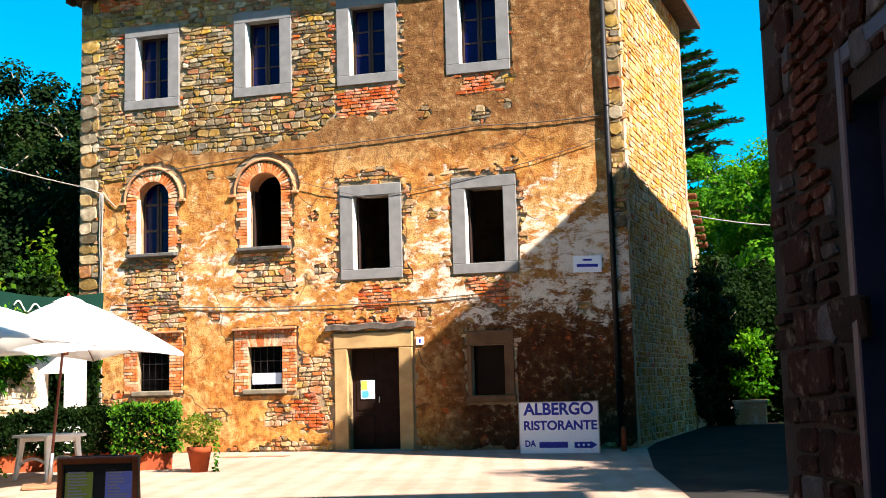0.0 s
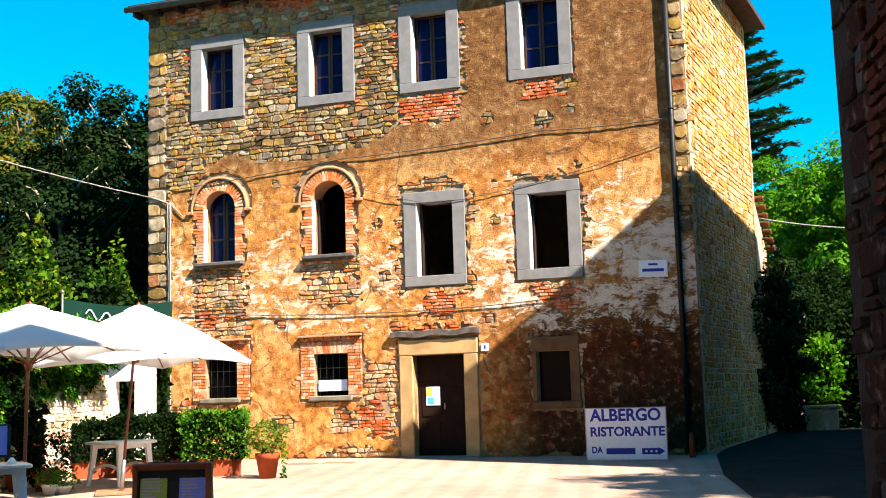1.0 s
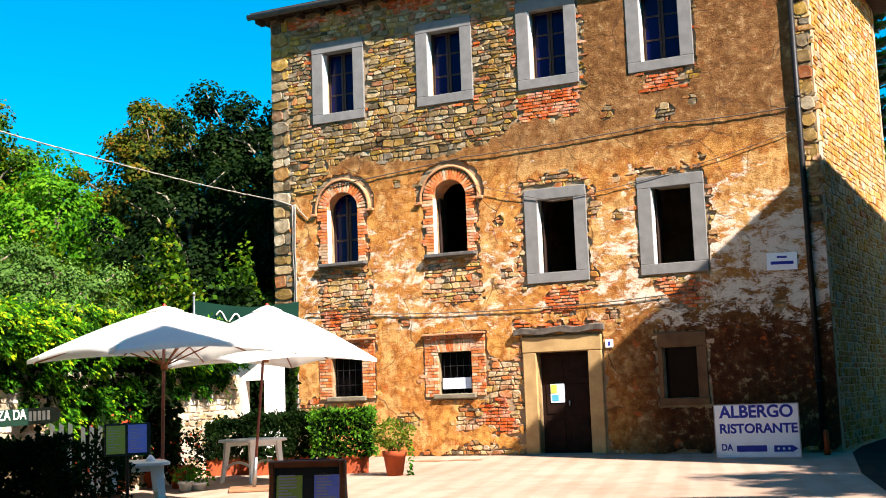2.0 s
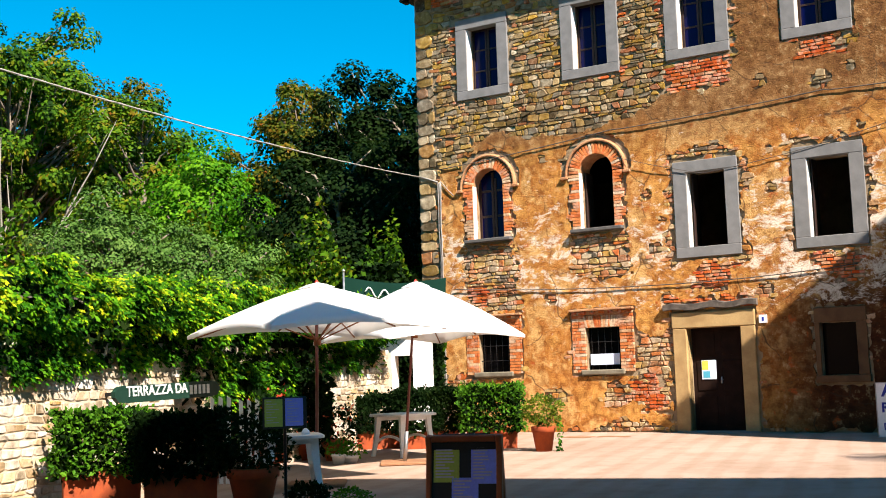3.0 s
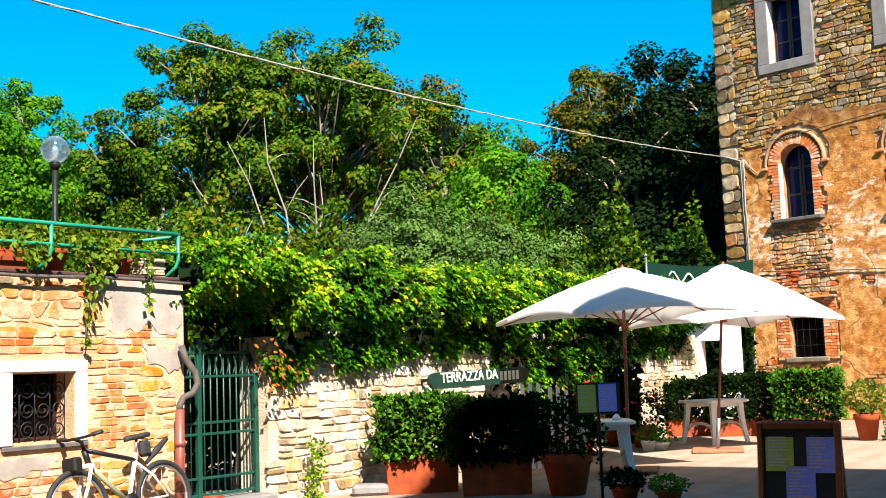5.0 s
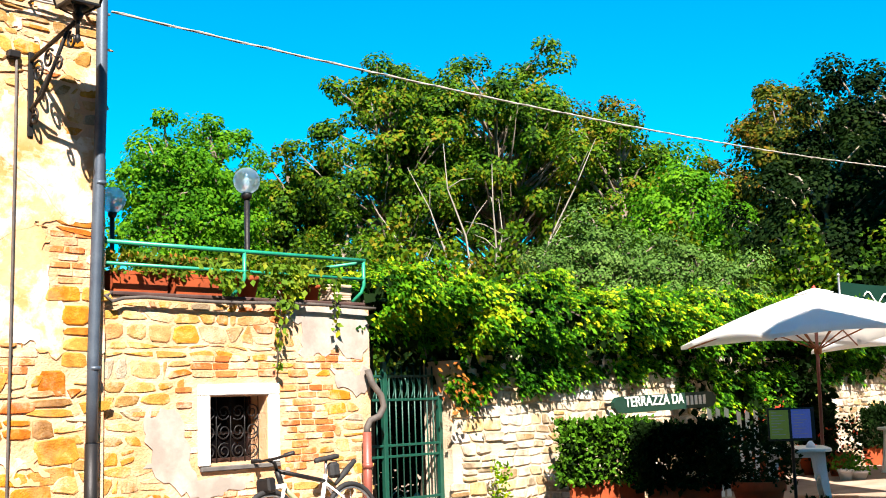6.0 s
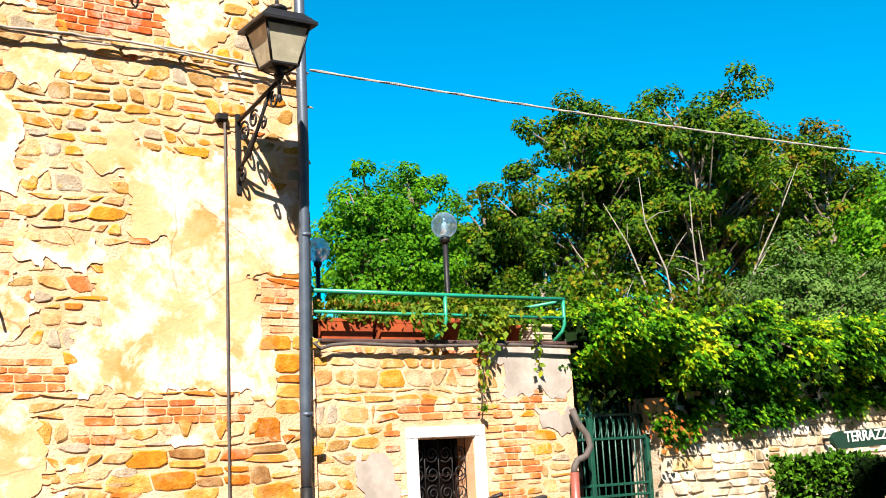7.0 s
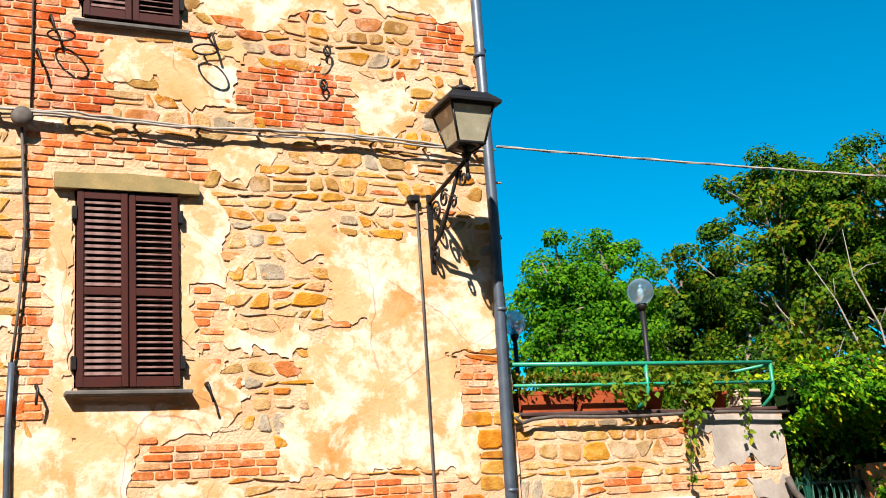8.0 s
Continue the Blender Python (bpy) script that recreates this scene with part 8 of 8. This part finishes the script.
# terrace wall
TP = [(-1.95, -0.66, 2.38, 2.57), (-1.55, -0.66, 2.10, 2.45), (-1.1, -0.70, 1.72, 1.86), (-1.0, -0.70, 1.60, 1.8), (-3.3, -2.95, 0.95, 1.45), (-2.9, -1.75, 0.75, 0.92), (-3.6, -3.2, 0.3, 0.7)]
tplast = lambda u, z: any(inside(u, z, r, bump2(u, z, 8)) for r in TP) and not inside(u, z, (-2.82, -1.84, 0.88, 1.79))
tfree = lambda u, z: not tplast(u, z) and not inside(u, z, (-2.80, -1.86, 0.90, 1.77), 0.05) and -3.76 < u < -0.70 and 0.1 < z < 2.54
tbrick = lambda u, z: any(inside(u, z, r, bump2(u, z, 6) * 0.6) for r in ((-1.86, -1.45, 0.9, 1.85), (-3.0, -2.8, 1.0, 1.75), (-2.85, -1.9, 1.78, 2.0), (-1.65, -0.75, 1.98, 2.1), (-1.5, -1.15, 1.2, 1.75), (-3.4, -3.1, 1.0, 1.5), (-2.9, -2.2, 0.5, 0.85)))
M60 = pose(0, 0.06, 0)
part("plaster", coat(-3.78, -0.64, 0.1, 2.58, 0.06, tplast, 0.011, 0.003, 9), M_GPL, twall, "grey lime plaster patches", M60)
laid = fitted(-3.78, -0.66, 0.1, 2.55, lambda u, z: tfree(u, z) and not tbrick(u, z), (0.07, 0.19), (0.09, 0.34), 0.032, 31, 0.05, 0.24, 0.06)
lay_fitted(laid, 0.009, M_BST, M_BST_I, twall, "stone", lambda u, z: True, 32, M60)
laid = fitted(-3.78, -0.66, 0.1, 2.55, lambda u, z: tfree(u, z) and tbrick(u, z), (0.064, 0.078), (0.14, 0.27), 0.014, 33, 0.008, 0.12, 0.006)
lay_fitted(laid, 0.010, M_PBRK, M_BRK_I, twall, "brick", lambda u, z: True, 34, M60, inset=0.006)
# garden wall: larger blocks at the gate end
laid = fitted(0.52, 1.25, 0.1, 1.98, lambda u, z: 0.60 < u < 1.25, (0.09, 0.18), (0.16, 0.34), 0.02, 41, 0.015, 0.15)
lay_fitted(laid, 0.024, M_GST, M_GST_I, garden, "stone", lambda u, z: True, 42)
laid = fitted(1.15, 12.1, 0.1, 1.98, lambda u, z: 1.30 < u < 12.0 and not inside(u, z, (6.1, 8.1, 0.0, 1.8), 0.1), (0.06, 0.16), (0.09, 0.32), 0.018, 43, 0.04, 0.18, 0.05)
lay_fitted(laid, 0.018, M_GST, M_GST_I, garden, "stone", lambda u, z: u < 5, 44, limit=260)
# near house: its shade is put into near-black stone and brick colours
nb = lambda u, z: 0.75 < u < 1.3 and 3.0 < z < 9 or 0.55 < u < 1.1 and z > 2.3 and noise.noise((u * 2, z * 2, 1)) > 0.1
nfree = lambda u, z: 0.16 < u < 3.4 and 0.1 < z < 6.5 and not inside(u, z, NEARW, 0.06)
laid = fitted(0.0, 3.4, 0.1, 6.5, lambda u, z: nfree(u, z) and not nb(u, z), (0.10, 0.24), (0.14, 0.42), 0.02, 51, 0.03, 0.18, 0.04)
M_SHADED_STONE = stone_mat("shaded_stone", [(0.0, (0.020, 0.007, 0.004)), (0.5, (0.030, 0.008, 0.004)), (0.84, (0.016, 0.008, 0.006)), (0.93, (0.075, 0.075, 0.085))], False)
M_SHADED_BRICK = stone_mat("shaded_brick", [(0.0, (0.055, 0.010, 0.004)), (1.0, (0.085, 0.024, 0.01))], True)
M_SHADED_STONE_I = stone_mat("shaded_stone_small", [(0.0, (0.020, 0.007, 0.004)), (0.5, (0.030, 0.008, 0.004)), (0.84, (0.016, 0.008, 0.006)), (0.93, (0.075, 0.075, 0.085))], True)
lay_fitted(laid, 0.025, M_SHADED_STONE, M_SHADED_STONE_I, nwall, "stone", lambda u, z: z < 4, 52)
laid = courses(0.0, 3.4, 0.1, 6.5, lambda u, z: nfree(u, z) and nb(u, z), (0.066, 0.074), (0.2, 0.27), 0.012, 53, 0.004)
lay(laid, BLOCKS, 0.03, M_SHADED_BRICK, M_SHADED_BRICK, nwall, "brick", lambda u, z: z < 4, 54, limit=200, tilt=1)
M_BLUEDOOR = surf("dark_blue_paint", (0.015, 0.02, 0.05), (0.02, 0.027, 0.065), 6, 60, 0.5, 0.2)
part("door", Mesh().box(NEARW[0] + 0.06, NEARW[1] - 0.06, 0.12, 0.18, 0.05, 2.89, 0.006), M_BLUEDOOR, nwall, "dark blue wooden door")
part("door_frame", Mesh().box(NEARW[0], NEARW[0] + 0.08, -0.03, 0.2, 0.05, 2.95, 0.008).box(NEARW[1] - 0.08, NEARW[1], -0.03, 0.2, 0.05, 2.95, 0.008).box(NEARW[0] + 0.081, NEARW[1] - 0.081, -0.028, 0.2, 2.87, 2.95, 0.008), M_BLUEDOOR, nwall)
# unseen houses added behind the camera to block skylight and close the square
def sky_blocker(m, w, d, h, label):
    ob = thing("house", m, label, "house")
    part("wall", Mesh().box(0, w, -d, 0.0, 0, h, 0.02), M_BLOCKER, ob)
    part("roof", Mesh().add([(-0.4, 0.5, h), (w + 0.4, 0.5, h), (w + 0.4, -d - 0.5, h), (-0.4, -d - 0.5, h), (-0.4, -d / 2, h + 1.4), (w + 0.4, -d / 2, h + 1.4)],
                            [(3, 2, 1, 0), (0, 1, 5, 4), (2, 3, 4, 5), (0, 4, 3), (1, 2, 5)]), M_TILE, ob)
    return ob


M_BLOCKER = surf("blocker_front", (0.09, 0.065, 0.045), (0.14, 0.10, 0.07), 2, 30, 0.95, 0.6)
sky_blocker(pose(-24, -9.0, 0), 13, 8, 12.5, "unseen plain dark house added to block skylight")
sky_blocker(pose(-10.6, -9.0, 0), 11.5, 8, 13.0, "unseen plain dark house added to block skylight")
